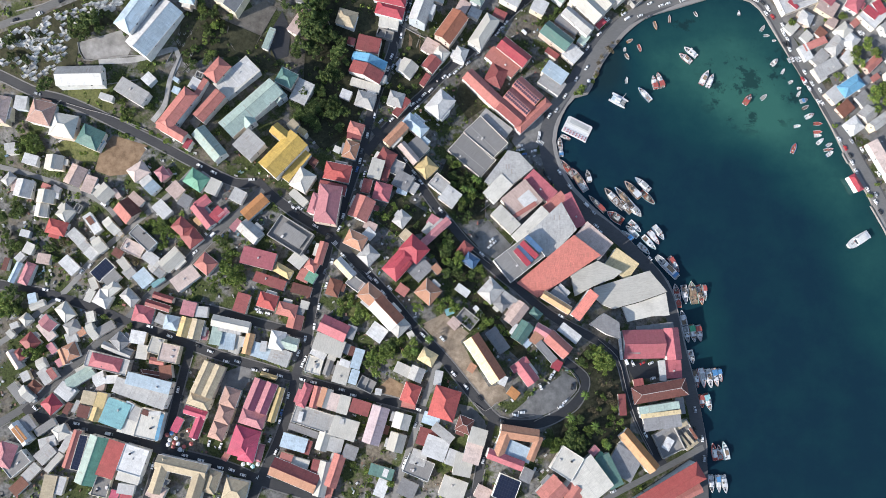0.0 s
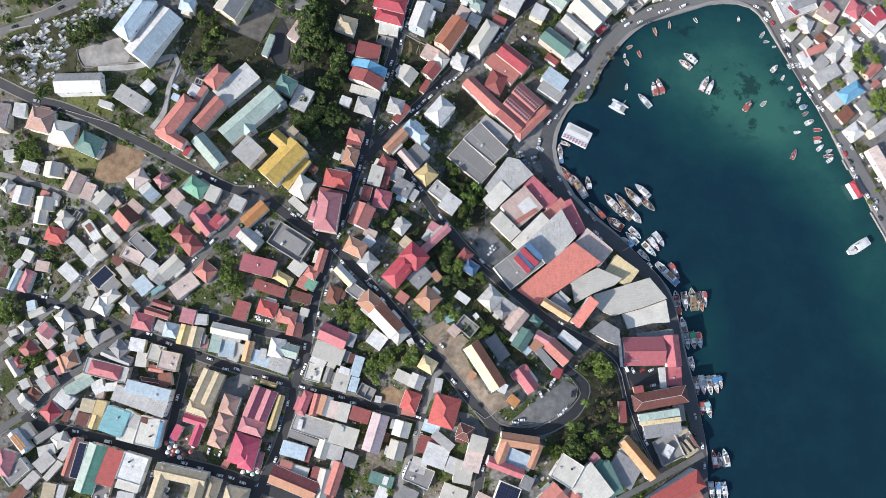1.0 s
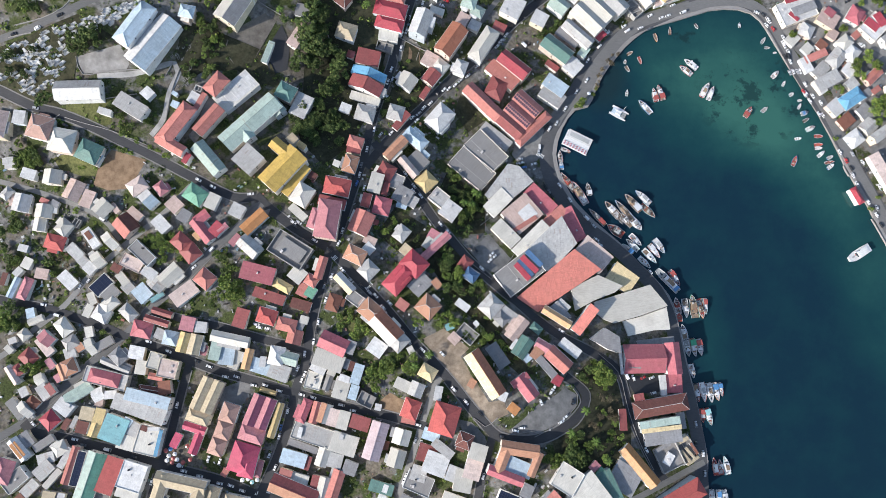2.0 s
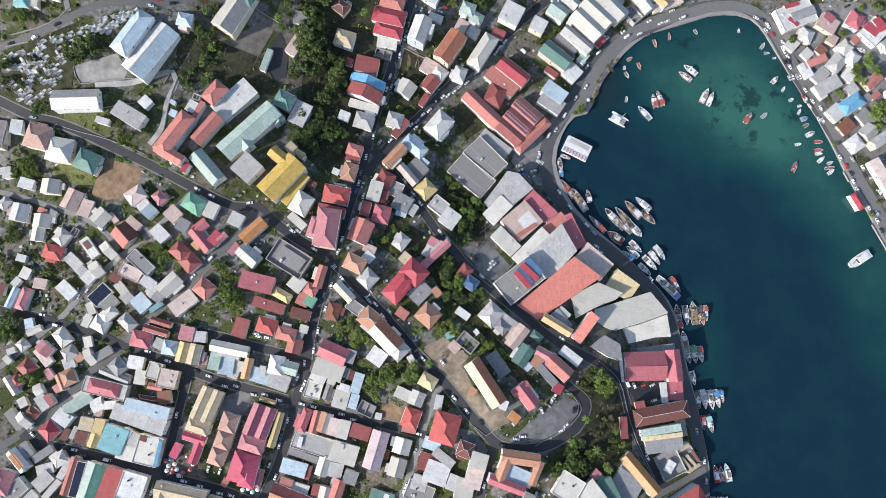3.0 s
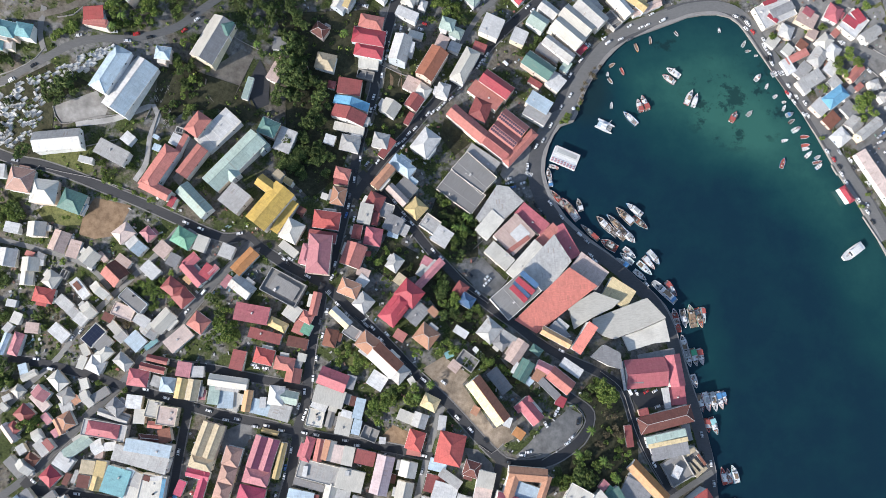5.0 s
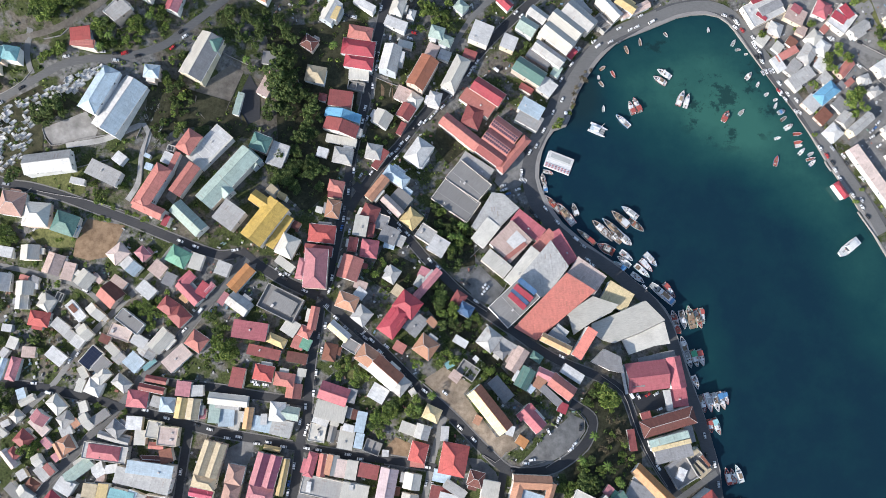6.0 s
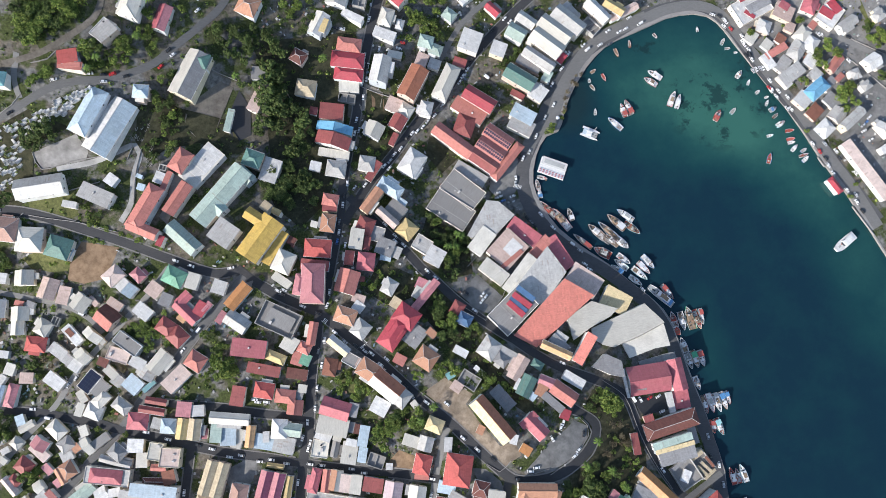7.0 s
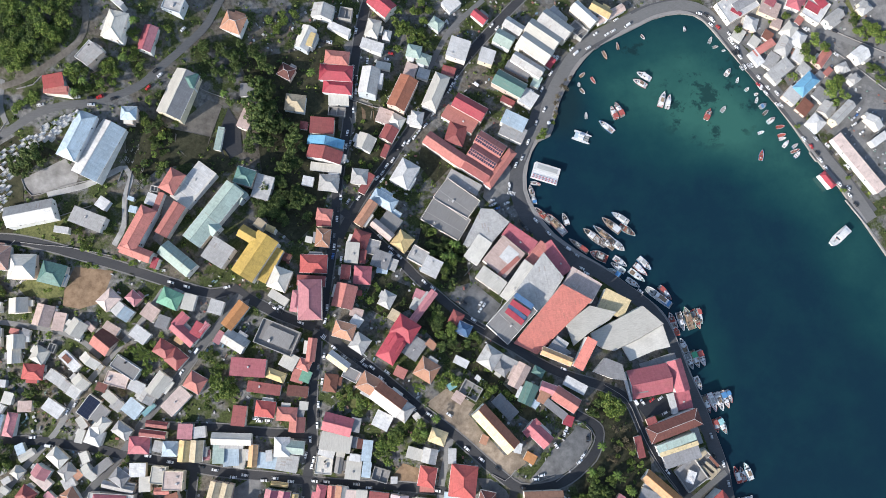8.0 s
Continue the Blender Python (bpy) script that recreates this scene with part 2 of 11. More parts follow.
# ---- the lie of the land ----
HILL_X, HILL_Y, HILL_R = [-420, -328, -236, -144, -52, 40, 132, 224, 316, 408], [-230, -138, -46, 46, 138, 230, 322], 80.0
HILLS = np.array([
    [0.9, 0.8, -0.3, 5.2, -6.1, -4.4, -3.8, 1.2, 2.0, 0.5],
    [0.5, 0.4, -0.5, 2.2, -8.7, 22.6, 2.3, -5.4, 1.5, 0.5],
    [0.0, 1.0, 0.6, 0.9, 0.9, 16.6, -1.3, -4.7, 1.1, 0.6],
    [1.5, -1.0, 1.5, 21.0, 12.0, -11.9, -2.1, 3.1, 1.6, 1.0],
    [5.3, 8.6, 11.7, -11.3, -4.5, 0.7, 4.3, 1.0, -4.1, 0.9],
    [9.7, 20.2, 36.6, 18.7, 10.1, 1.6, -1.5, -1.0, -0.6, 10.4],
    [5.3, 11.2, 21.7, 22.9, 8.5, -1.1, 0.4, 1.9, 4.0, 9.1],
])
WEST_QUAY = [
    (189.0, -400.5), (177.0, -260.5), (179.0, -180.5), (180.0, -165.7), (181.4, -150.7), (182.5, -139.4),
    (181.3, -127.9), (179.4, -114.5), (177.5, -100.9), (175.4, -89.1), (172.6, -75.3), (170.3, -61.4),
    (168.5, -50.2), (166.6, -40.5), (164.7, -31.2), (161.8, -24.2), (156.1, -16.4), (149.1, -8.6),
    (142.0, -1.6), (136.5, 4.6), (130.2, 11.7), (123.9, 17.5), (116.7, 23.8), (110.3, 29.6),
    (103.9, 36.3), (96.7, 44.3), (91.6, 53.2), (87.3, 61.8), (84.7, 71.2), (83.7, 79.8),
    (85.3, 89.4), (89.0, 99.5), (93.5, 107.4), (99.3, 113.7), (108.8, 116.4), (112.4, 121.8),
    (115.7, 130.3), (120.9, 140.3), (126.4, 148.5), (132.4, 155.9), (139.3, 164.2), (148.0, 172.1),
    (157.1, 178.7), (167.4, 182.6),
]
EAST_QUAY = [
    (182.5, 187.2), (194.2, 191.0), (206.5, 195.1), (218.2, 196.6), (229.4, 196.3), (239.2, 193.3),
    (245.6, 187.6), (249.8, 180.8), (251.2, 177.9), (257.6, 165.0), (266.0, 148.6), (275.0, 131.4),
    (285.5, 111.2), (293.0, 93.8), (300.3, 74.9), (306.3, 60.9), (316.2, 40.1), (326.9, 11.5),
    (347.9, -44.7), (450.8, -213.3),
]
COAST = np.array(WEST_QUAY + EAST_QUAY)


def off_coast(x, y):
    a, d = COAST[:-1], np.diff(COAST, axis=0)
    t = np.clip(((x - a[:, 0]) * d[:, 0] + (y - a[:, 1]) * d[:, 1]) / (d * d).sum(1), 0, 1)
    return float(np.hypot(a[:, 0] + t * d[:, 0] - x, a[:, 1] + t * d[:, 1] - y).min())


def land(x, y):
    """Height of the ground."""
    gx, gy = np.array(HILL_X), np.array(HILL_Y)
    v = float((HILLS * np.exp(-((x - gx)[None] ** 2 + (y - gy)[:, None] ** 2) / (2 * HILL_R ** 2))).sum())
    k = min(off_coast(x, y) / 30, 1)
    return 1.5 + max(0.0, v - 1.5) * k * k * (3 - 2 * k)


SHORE = [tuple(p) for p in COAST] + [(900, COAST[-1][1]), (900, COAST[0][1])]


def in_poly(poly, x, y):
    r, j = False, len(poly) - 1
    for i in range(len(poly)):
        (xi, yi), (xj, yj) = poly[i], poly[j]
        if (yi > y) != (yj > y) and x < (xj - xi) * (y - yi) / (yj - yi) + xi:
            r = not r
        j = i
    return r


LOOPS = []


def sheet(name, mat, loop, step, lift, label="", category="", fine=None):
    """A ground surface that follows the land: a net of triangles bounded by loop, closer inside the box fine."""
    from mathutils.geometry import delaunay_2d_cdt
    if len(loop) < 30:
        LOOPS.append((loop, mat.name in ("dry_grass", "scrub")))
    pts = [Vector(p) for p in loop]
    edges = [(i, (i + 1) % len(loop)) for i in range(len(loop))]
    xs, ys = [p[0] for p in loop], [p[1] for p in loop]
    grids = [(min(xs), min(ys), max(xs), max(ys), step)]
    if fine:
        grids.append((*fine, step / 8))
    for k, (x0, y0, x1, y1, st) in enumerate(grids):
        for i in range(1, int((x1 - x0) / st) + 1):
            for j in range(1, int((y1 - y0) / st) + 1):
                x, y = x0 + i * st + (j % 2) * st / 2, y0 + j * st
                if fine and k == 0 and fine[0] - st / 3 < x < fine[2] + st / 3 and fine[1] - st / 3 < y < fine[3] + st / 3:
                    continue
                if in_poly(loop, x, y):
                    pts.append(Vector((x, y)))
    v, e, f, *_ = delaunay_2d_cdt(pts, edges, [], 1, 0.01)
    bm = bmesh.new()
    vs = [bm.verts.new((p.x, p.y, land(p.x, p.y) + lift)) for p in v]
    for t in f:
        bm.faces.new([vs[i] for i in t])
    for fc in bm.faces:
        fc.smooth = True
    ob = part(name, bm, mat, None, label)
    return tagged(ob, label, category, kind="structure")


# ---- ground, sea, quay ----
land_loop = [tuple(p) for p in COAST] + [(1500, COAST[-1][1]), (1500, 1100), (-1500, 1100), (-1500, -1000), (COAST[0][0], -1000)]
sheet("ground", GROUND, land_loop, 44, 0.0, "patchy town ground of earth, concrete and dry grass", "ground", (-420, -260, 480, 340))
bm = bmesh.new()
box(bm, -1400, -900, -9.0, 1400, 900, 0.0)
tagged(part("water", bm, WATER), "calm dark blue-green harbour water with pale shallows", "water", kind="structure")


def offset_line(pts, d):
    out = []
    for i, p in enumerate(pts):
        a, b = np.array(pts[max(i - 1, 0)]), np.array(pts[min(i + 1, len(pts) - 1)])
        t = (b - a) / np.linalg.norm(b - a)
        out.append((p[0] - t[1] * d, p[1] + t[0] * d))
    return out


def smooth_line(pts, step=4.0):
    """Points every few metres on a smooth curve through pts."""
    p = [np.array(q, float) for q in pts]
    p = [2 * p[0] - p[1]] + p + [2 * p[-1] - p[-2]]
    out = []
    for i in range(1, len(p) - 2):
        k = max(1, int(np.linalg.norm(p[i + 1] - p[i]) / step))
        for j in range(k):
            t = j / k
            out.append(0.5 * (2 * p[i] + (p[i + 1] - p[i - 1]) * t + (2 * p[i - 1] - 5 * p[i] + 4 * p[i + 1] - p[i + 2]) * t * t + (3 * p[i] - p[i - 1] - 3 * p[i + 1] + p[i + 2]) * t ** 3))
    return [tuple(q) for q in out + [p[-2]]]


STREETS = []


def ribbon(name, mat, line, width, lift, label, category, thick=0.0):
    """A strip along a line that lies on the land; with thick it has upright sides."""
    if name == "road":
        STREETS.append((np.array(line), width))
    bm = bmesh.new()
    l, r, m = offset_line(line, width / 2), offset_line(line, -width / 2), line
    rows = []
    for a, c, b in zip(l, m, r):
        za, zc, zb = (land(*q) + lift for q in (a, c, b))
        rows.append([bm.verts.new((*a, za)), bm.verts.new((*c, zc + 0.03)), bm.verts.new((*b, zb))] + ([bm.verts.new((*a, za - thick)), bm.verts.new((*b, zb - thick))] if thick else []))
    for p, q in zip(rows, rows[1:]):
        bm.faces.new((p[0], p[1], q[1], q[0]))
        bm.faces.new((p[1], p[2], q[2], q[1]))
        if thick:
            bm.faces.new((p[0], q[0], q[3], p[3]))
            bm.faces.new((p[2], p[4], q[4], q[2]))
    ob = part(name, bm, mat)
    return tagged(ob, label, category, kind="structure")


coast_line = [tuple(p) for p in COAST]
bm = bmesh.new()
hi = [bm.verts.new((*p, 1.62)) for p in coast_line]
lo = [bm.verts.new((*p, -7)) for p in coast_line]
bk = [bm.verts.new((*p, 1.62)) for p in offset_line(coast_line, 1.1)]
bd = [bm.verts.new((*p, 1.3)) for p in offset_line(coast_line, 1.1)]
for i in range(len(coast_line) - 1):
    for a, b in ((hi, lo), (bk, hi), (bd, bk)):
        bm.faces.new((a[i], a[i + 1], b[i + 1], b[i]))
tagged(part("quay_wall", bm, PAVING), "pale concrete quay wall along the harbour", "quay", kind="structure")
ribbon("quay_road", HARBOUR_ROAD, offset_line(coast_line, 4.0)[2:-2], 5.4, 0.08, "dark asphalt strip along the quay", "road")
ribbon("promenade", PAVING, offset_line(coast_line, 2.0)[2:-2], 1.9, 0.16, "pale concrete harbour promenade", "pavement")


# ---- houses ----
def gable(bm, l, w, h, rise, over, th=0.22, sides=(-1, 1)):
    a, b = l / 2 + over * 0.6, w / 2 + over
    drop = rise * over / (w / 2)
    for s in sides:
        e, r = (s * b, h - drop), (0.0, h + rise)
        v = [(-a, e[0], e[1]), (a, e[0], e[1]), (a, r[0], r[1]), (-a, r[0], r[1])]
        solid(bm, v + [(x, y, z + th) for x, y, z in v], [(0, 1, 2, 3), (4, 5, 6, 7), (0, 1, 5, 4), (1, 2, 6, 5), (2, 3, 7, 6), (3, 0, 4, 7)])


def hip(bm, l, w, h, rise, over, th=0.22):
    a, b, k = l / 2 + over, w / 2 + over, max(0.14 * l, l / 2 - w / 2 * 0.95)
    e = [(-a, -b, h - 0.1), (a, -b, h - 0.1), (a, b, h - 0.1), (-a, b, h - 0.1)]
    v = e + [(x, y, z + th) for x, y, z in e] + [(-k, 0, h + rise + th), (k, 0, h + rise + th)]
    solid(bm, v, [(3, 2, 1, 0), (0, 1, 5, 4), (1, 2, 6, 5), (2, 3, 7, 6), (3, 0, 4, 7), (4, 5, 9, 8), (5, 6, 9), (6, 7, 8, 9), (7, 4, 8)])


def wall_body(bm, l, w, h, rise, kind):
    a, b, z0 = l / 2, w / 2, -5.0
    if kind == "g":
        solid(bm, [(-a, -b, z0), (a, -b, z0), (a, b, z0), (-a, b, z0), (-a, -b, h), (a, -b, h), (a, b, h), (-a, b, h), (-a, 0, h + rise), (a, 0, h + rise)],
              [(0, 1, 5, 4), (2, 3, 7, 6), (1, 2, 6, 9, 5), (3, 0, 4, 8, 7), (4, 5, 9, 8), (6, 7, 8, 9), (3, 2, 1, 0)])
    elif kind in "hm":
        box(bm, -a, -b, z0, a, b, h)
    else:
        p = 0.55 if kind == "f" else 2.5
        t = 0.28 if kind == "f" else 0.5
        top = h + (0.5 if kind == "f" else 0)
        for x0, y0, x1, y1 in ((-a, -b, a, -b + t), (-a, b - t, a, b), (-a, -b + t, -a + t, b - t), (a - t, -b + t, a, b - t)):
            box(bm, x0, y0, z0, x1, y1, top)


WINDOW = [None]


def window_mesh():
    if WINDOW[0] is None:
        bm = bmesh.new()
        box(bm, -0.55, -0.06, -0.65, 0.55, 0.06, 0.65)
        WINDOW[0] = mesh_of(bm, "window", GLASS)
    return WINDOW[0]


COUNT = [0]
FOOT = []
CENTRE = (-22.0, -78.0)


def house(kind, tint, x, y, l, w, turn, h, sort="house", tint2=None):
    """One building: walls, roof, flashing, windows, roof clutter. The roof's ridge runs along l."""
    COUNT[0] += 1
    FOOT.append((x, y, l, w, turn))
    rnd = random.Random(COUNT[0] * 7 + 1)
    z = land(x, y)
    if sort == "house":
        sort = "shed" if l * w < 42 else ("concrete_house" if kind in "fFum" else "house")
    ob = new(sort)
    ob.matrix_basis = pose(x, y, z, 0, 0, turn)
    if kind == "h" and w > l:
        l, w, ob.matrix_basis = w, l, pose(x, y, z, 0, 0, turn + 90)
        turn += 90
    if kind == "F":
        kind = "f"
    elif kind == "f" and tint not in "kd" and (l * w < 110 or tint not in "gcwGT" or rnd.random() < 0.6):
        kind = "m"
    words = {"m": "building with a {} low-pitched roof", "u": "roofless {} building with bare concrete walls", "f": "building with a {} flat roof and parapet", "g": "building with a {} gable roof", "h": "building with a {} hipped roof"}
    size = "large " if l * w > 450 else ("small " if l * w < 60 else "")
    cat = sort.replace("_", " ")
    label = size + words[kind].format(ROOF[tint][0]).replace("building", cat, 1)
    tagged(ob, label, cat, group=sort.replace("_", " ") + "s in the town")
    wmat = WALL_MAT[rnd.choice((0, 0, 0, 1, 2, 3, 3, 4, 4, 5))]
    slope = {"g": 0.52, "h": 0.50}.get(kind, 0)
    rise = min(w, l) / 2 * slope if kind == "h" else w / 2 * slope
    rise = min(rise, 5.0)
    bm = bmesh.new()
    wall_body(bm, l, w, h, rise, kind)
    part("wall", bm, CONCRETE if kind == "u" else wmat, ob)
    rm = ROOF_MAT[tint]
    bm = bmesh.new()
    if kind == "g":
        gable(bm, l, w, h + 0.02, rise, 0.45, sides=(1,) if tint2 else (-1, 1))
        part("roof", bm, rm, ob)
        if tint2:
            bm = bmesh.new()
            gable(bm, l, w, h + 0.02, rise, 0.45, sides=(-1,))
            solar = tint2 == "k"
            part("roof", bm, rm if solar else ROOF_MAT[tint2], ob, "" if solar else ROOF[tint2][0] + " roof slope")
            for i in range(int(l / 1.7) * 2 if solar else 0):
                u, v = (i // 2 + 0.5) / int(l / 1.7), (0.18, 0.62)[i % 2]
                px, y0, y1 = -l / 2 + l * u, -w / 2 * (1 - v), -w / 2 * (1 - v - 0.36)
                z0, z1 = h + rise * v + 0.32, h + rise * (v + 0.36) + 0.32
                bp = bmesh.new()
                solid(bp, [(px + dx, y, z + dz) for dz in (0, 0.06) for dx, y, z in ((-0.74, y0, z0), (0.74, y0, z0), (0.74, y1, z1), (-0.74, y1, z1))], [(3, 2, 1, 0), (4, 5, 6, 7), (0, 1, 5, 4), (1, 2, 6, 5), (2, 3, 7, 6), (3, 0, 4, 7)])
                part("solar_panel", bp, PANEL, ob)
        bm = bmesh.new()
        box(bm, -l / 2 - 0.2, -0.22, h + rise + 0.12, l / 2 + 0.2, 0.22, h + rise + 0.34, 0.06)
        part("ridge_cap", bm, rm, ob)
    elif kind == "h":
        hip(bm, l, w, h + 0.02, rise, 0.45)
        part("roof", bm, rm, ob)
        k = max(0.14 * l, l / 2 - w / 2 * 0.95)
        bm = bmesh.new()
        box(bm, -k - 0.15, -0.2, h + rise + 0.14, k + 0.15, 0.2, h + rise + 0.34, 0.06)
        for sx in (-1, 1):
            for sy in (-1, 1):
                a, b = Vector((sx * (l / 2 + 0.45), sy * (w / 2 + 0.45), h + 0.18)), Vector((sx * k, 0, h + rise + 0.3))
                side = (b - a).cross(Vector((0, 0, 1))).normalized() * 0.12
                solid(bm, [a - side, a + side, b + side, b - side, a - side * 0.5 + Vector((0, 0, 0.16)), a + side * 0.5 + Vector((0, 0, 0.16)), b + side * 0.5 + Vector((0, 0, 0.12)), b - side * 0.5 + Vector((0, 0, 0.12))],
                      [(4, 5, 6, 7), (0, 1, 5, 4), (1, 2, 6, 5), (2, 3, 7, 6), (3, 0, 4, 7)])
        part("ridge_cap", bm, RIDGE_MAT if tint in "oQvz" and sort != "town_house" else rm, ob)
    elif kind == "m":
        o, up = 0.3, min(w, l) * 0.03 + 0.1
        e = [(-l / 2 - o, -w / 2 - o, h + 0.02), (l / 2 + o, -w / 2 - o, h + 0.02), (l / 2 + o, w / 2 + o, h + up), (-l / 2 - o, w / 2 + o, h + up)]
        solid(bm, e + [(q[0], q[1], q[2] + 0.2) for q in e], [(3, 2, 1, 0), (4, 5, 6, 7), (0, 1, 5, 4), (1, 2, 6, 5), (2, 3, 7, 6), (3, 0, 4, 7)])
        part("roof", bm, rm, ob)
        if l * w > 260 and tint in "wgcGLT":
            for i in range(1, int(l / 7) + 1):
                bm = bmesh.new()
                sx = -l / 2 + l * i / (int(l / 7) + 1)
                solid(bm, [(sx + dx, sy, sz + dz) for dz in (0.16, 0.25) for dx, sy, sz in ((-0.15, -w / 2 - o, h + 0.02), (0.15, -w / 2 - o, h + 0.02), (0.15, w / 2 + o, h + up), (-0.15, w / 2 + o, h + up))],
                      [(3, 2, 1, 0), (4, 5, 6, 7), (0, 1, 5, 4), (1, 2, 6, 5), (2, 3, 7, 6), (3, 0, 4, 7)])
                part("roof_seam", bm, rm, ob)
        if l * w > 120 and rnd.random() < 0.5:
            bm = bmesh.new()
            cx, cy = rnd.uniform(-0.3, 0.3) * l, rnd.uniform(-0.3, 0.3) * w
            box(bm, cx - 0.7, cy - 0.5, h, cx + 0.7, cy + 0.5, h + up + 0.7, 0.06)
            part("roof_vent", bm, RIDGE_MAT, ob)
    else:
        t = 0.28 if kind == "f" else 0.5
        zt = h if kind == "f" else h - 1.8
        box(bm, -l / 2 + t, -w / 2 + t, zt - 0.35, l / 2 - t, w / 2 - t, zt)
        part("roof" if kind == "f" else "floor_slab", bm, rm if kind == "f" else ROOF_MAT["d"], ob)
        if kind == "u" and l * w < 250:
            bm = bmesh.new()
            box(bm, -l / 2 + t, -0.2, h - 1.85, l / 2 - t, 0.2, h - 0.7)
            part("partition", bm, CONCRETE, ob)
        elif tint != "k":
            if l > 8 and w > 8 and rnd.random() < 0.45:
                bm = bmesh.new()
                cx, cy = rnd.uniform(-0.3, 0.3) * l, rnd.uniform(-0.3, 0.3) * w
                cyl(bm, cx, cy, h, h + 1.3, 0.65, 0.6)
                cyl(bm, cx, cy, h + 1.3, h + 1.5, 0.6, 0.2)
                part("water_tank", bm, TANK_MAT, ob, "black plastic water tank")
            for _ in range(rnd.choice((0, 1, 1, 2)) if l * w > 90 else 0):
                bm = bmesh.new()
                cx, cy, s = rnd.uniform(-0.36, 0.36) * l, rnd.uniform(-0.36, 0.36) * w, rnd.uniform(0.5, 1.3)
                box(bm, cx - s, cy - s * 0.7, h, cx + s, cy + s * 0.7, h + s * 0.9, 0.08)
                part("roof_hatch", bm, RIDGE_MAT, ob)
        if tint == "k" and kind == "f":
            nx, ny = max(2, int(l / 2.4)), max(2, int(w / 1.7))
            for i in range(nx):
                for j in range(ny):
                    bm = bmesh.new()
                    px, py = -l / 2 + 0.6 + (l - 1.2) * (i + 0.5) / nx, -w / 2 + 0.6 + (w - 1.2) * (j + 0.5) / ny
                    dx, dy = (l - 1.2) / nx * 0.44, (w - 1.2) / ny * 0.42
                    box(bm, px - dx, py - dy, h + 0.1, px + dx, py + dy, h + 0.22)
                    part("solar_panel", bm, PANEL, ob)
    if kind == "f" and tint == "d" and l * w > 380:
        bm = bmesh.new()
        box(bm, -l * 0.12 - 0.14, -w / 2 + 0.4, h - 0.1, -l * 0.12 + 0.14, w / 2 - 0.4, h + 0.05)
        part("roof_joint", bm, CONCRETE, ob)
    if kind in "gh" and sort == "house" and l * w < 260 and rnd.random() < 0.6:
        ax, ad, ah = l * rnd.uniform(0.35, 0.6), rnd.uniform(1.6, 2.8), h - rnd.uniform(0.7, 1.3)
        s, cx = rnd.choice((-1, 1)), rnd.uniform(-0.2, 0.2) * l
        lo, hi = sorted((s * w / 2, s * (w / 2 + ad)))
        bm = bmesh.new()
        box(bm, cx - ax / 2, lo, -4, cx + ax / 2, hi, ah)
        part("annex", bm, wmat, ob)
        bm = bmesh.new()
        e = [(cx - ax / 2 - 0.25, s * (w / 2 - 0.3), ah + 0.45), (cx + ax / 2 + 0.25, s * (w / 2 - 0.3), ah + 0.45), (cx + ax / 2 + 0.25, s * (w / 2 + ad + 0.3), ah + 0.02), (cx - ax / 2 - 0.25, s * (w / 2 + ad + 0.3), ah + 0.02)]
        solid(bm, e + [(q[0], q[1], q[2] + 0.16) for q in e], [(3, 2, 1, 0), (4, 5, 6, 7), (0, 1, 5, 4), (1, 2, 6, 5), (2, 3, 7, 6), (3, 0, 4, 7)])
        part("annex_roof", bm, ROOF_MAT[rnd.choice((tint, "g", "w", "c", "G"))], ob)
    if kind in "gh" and sort != "shed" and rnd.random() < 0.3:
        a, b, dz = l / 2 + (0.27 if kind == "g" else 0.45), w / 2 + 0.45, (rise * 0.45 / (w / 2) if kind == "g" else 0.1)
        for s in (-1, 1):
            bm = bmesh.new()
            box(bm, -a, min(s * b, s * (b + 0.16)), h - dz - 0.1, a, max(s * b, s * (b + 0.16)), h - dz + 0.2)
            part("gutter", bm, WALL_MAT[0], ob, "white gutter board")
    # windows on the two walls that face the middle of the town
    m = ob.matrix_basis
    mesh = window_mesh()
    d = (m.inverted() @ Vector((*CENTRE, z))).normalized()
    for side in () if sort == "shed" or l * w < 95 else ("x", "y"):
        span, deep = (w, l) if side == "x" else (l, w)
        n = 2 if l * w > 300 else 1
        s = 1 if (d.x if side == "x" else d.y) > 0 else -1
        for storey in range(2 if h > 7.5 else 1):
            for i in range(n):
                if COUNT[0] % 3 and storey == 1 and i % 2:
                    continue
                u = -span / 2 + span * (i + 0.5) / n
                win = part("window", mesh, GLASS, ob)
                zz = h - 1.6 - 3.0 * storey
                win.matrix_basis = pose(s * deep / 2, u, zz, 0, 0, 90) if side == "x" else pose(u, s * deep / 2, zz)
    return ob


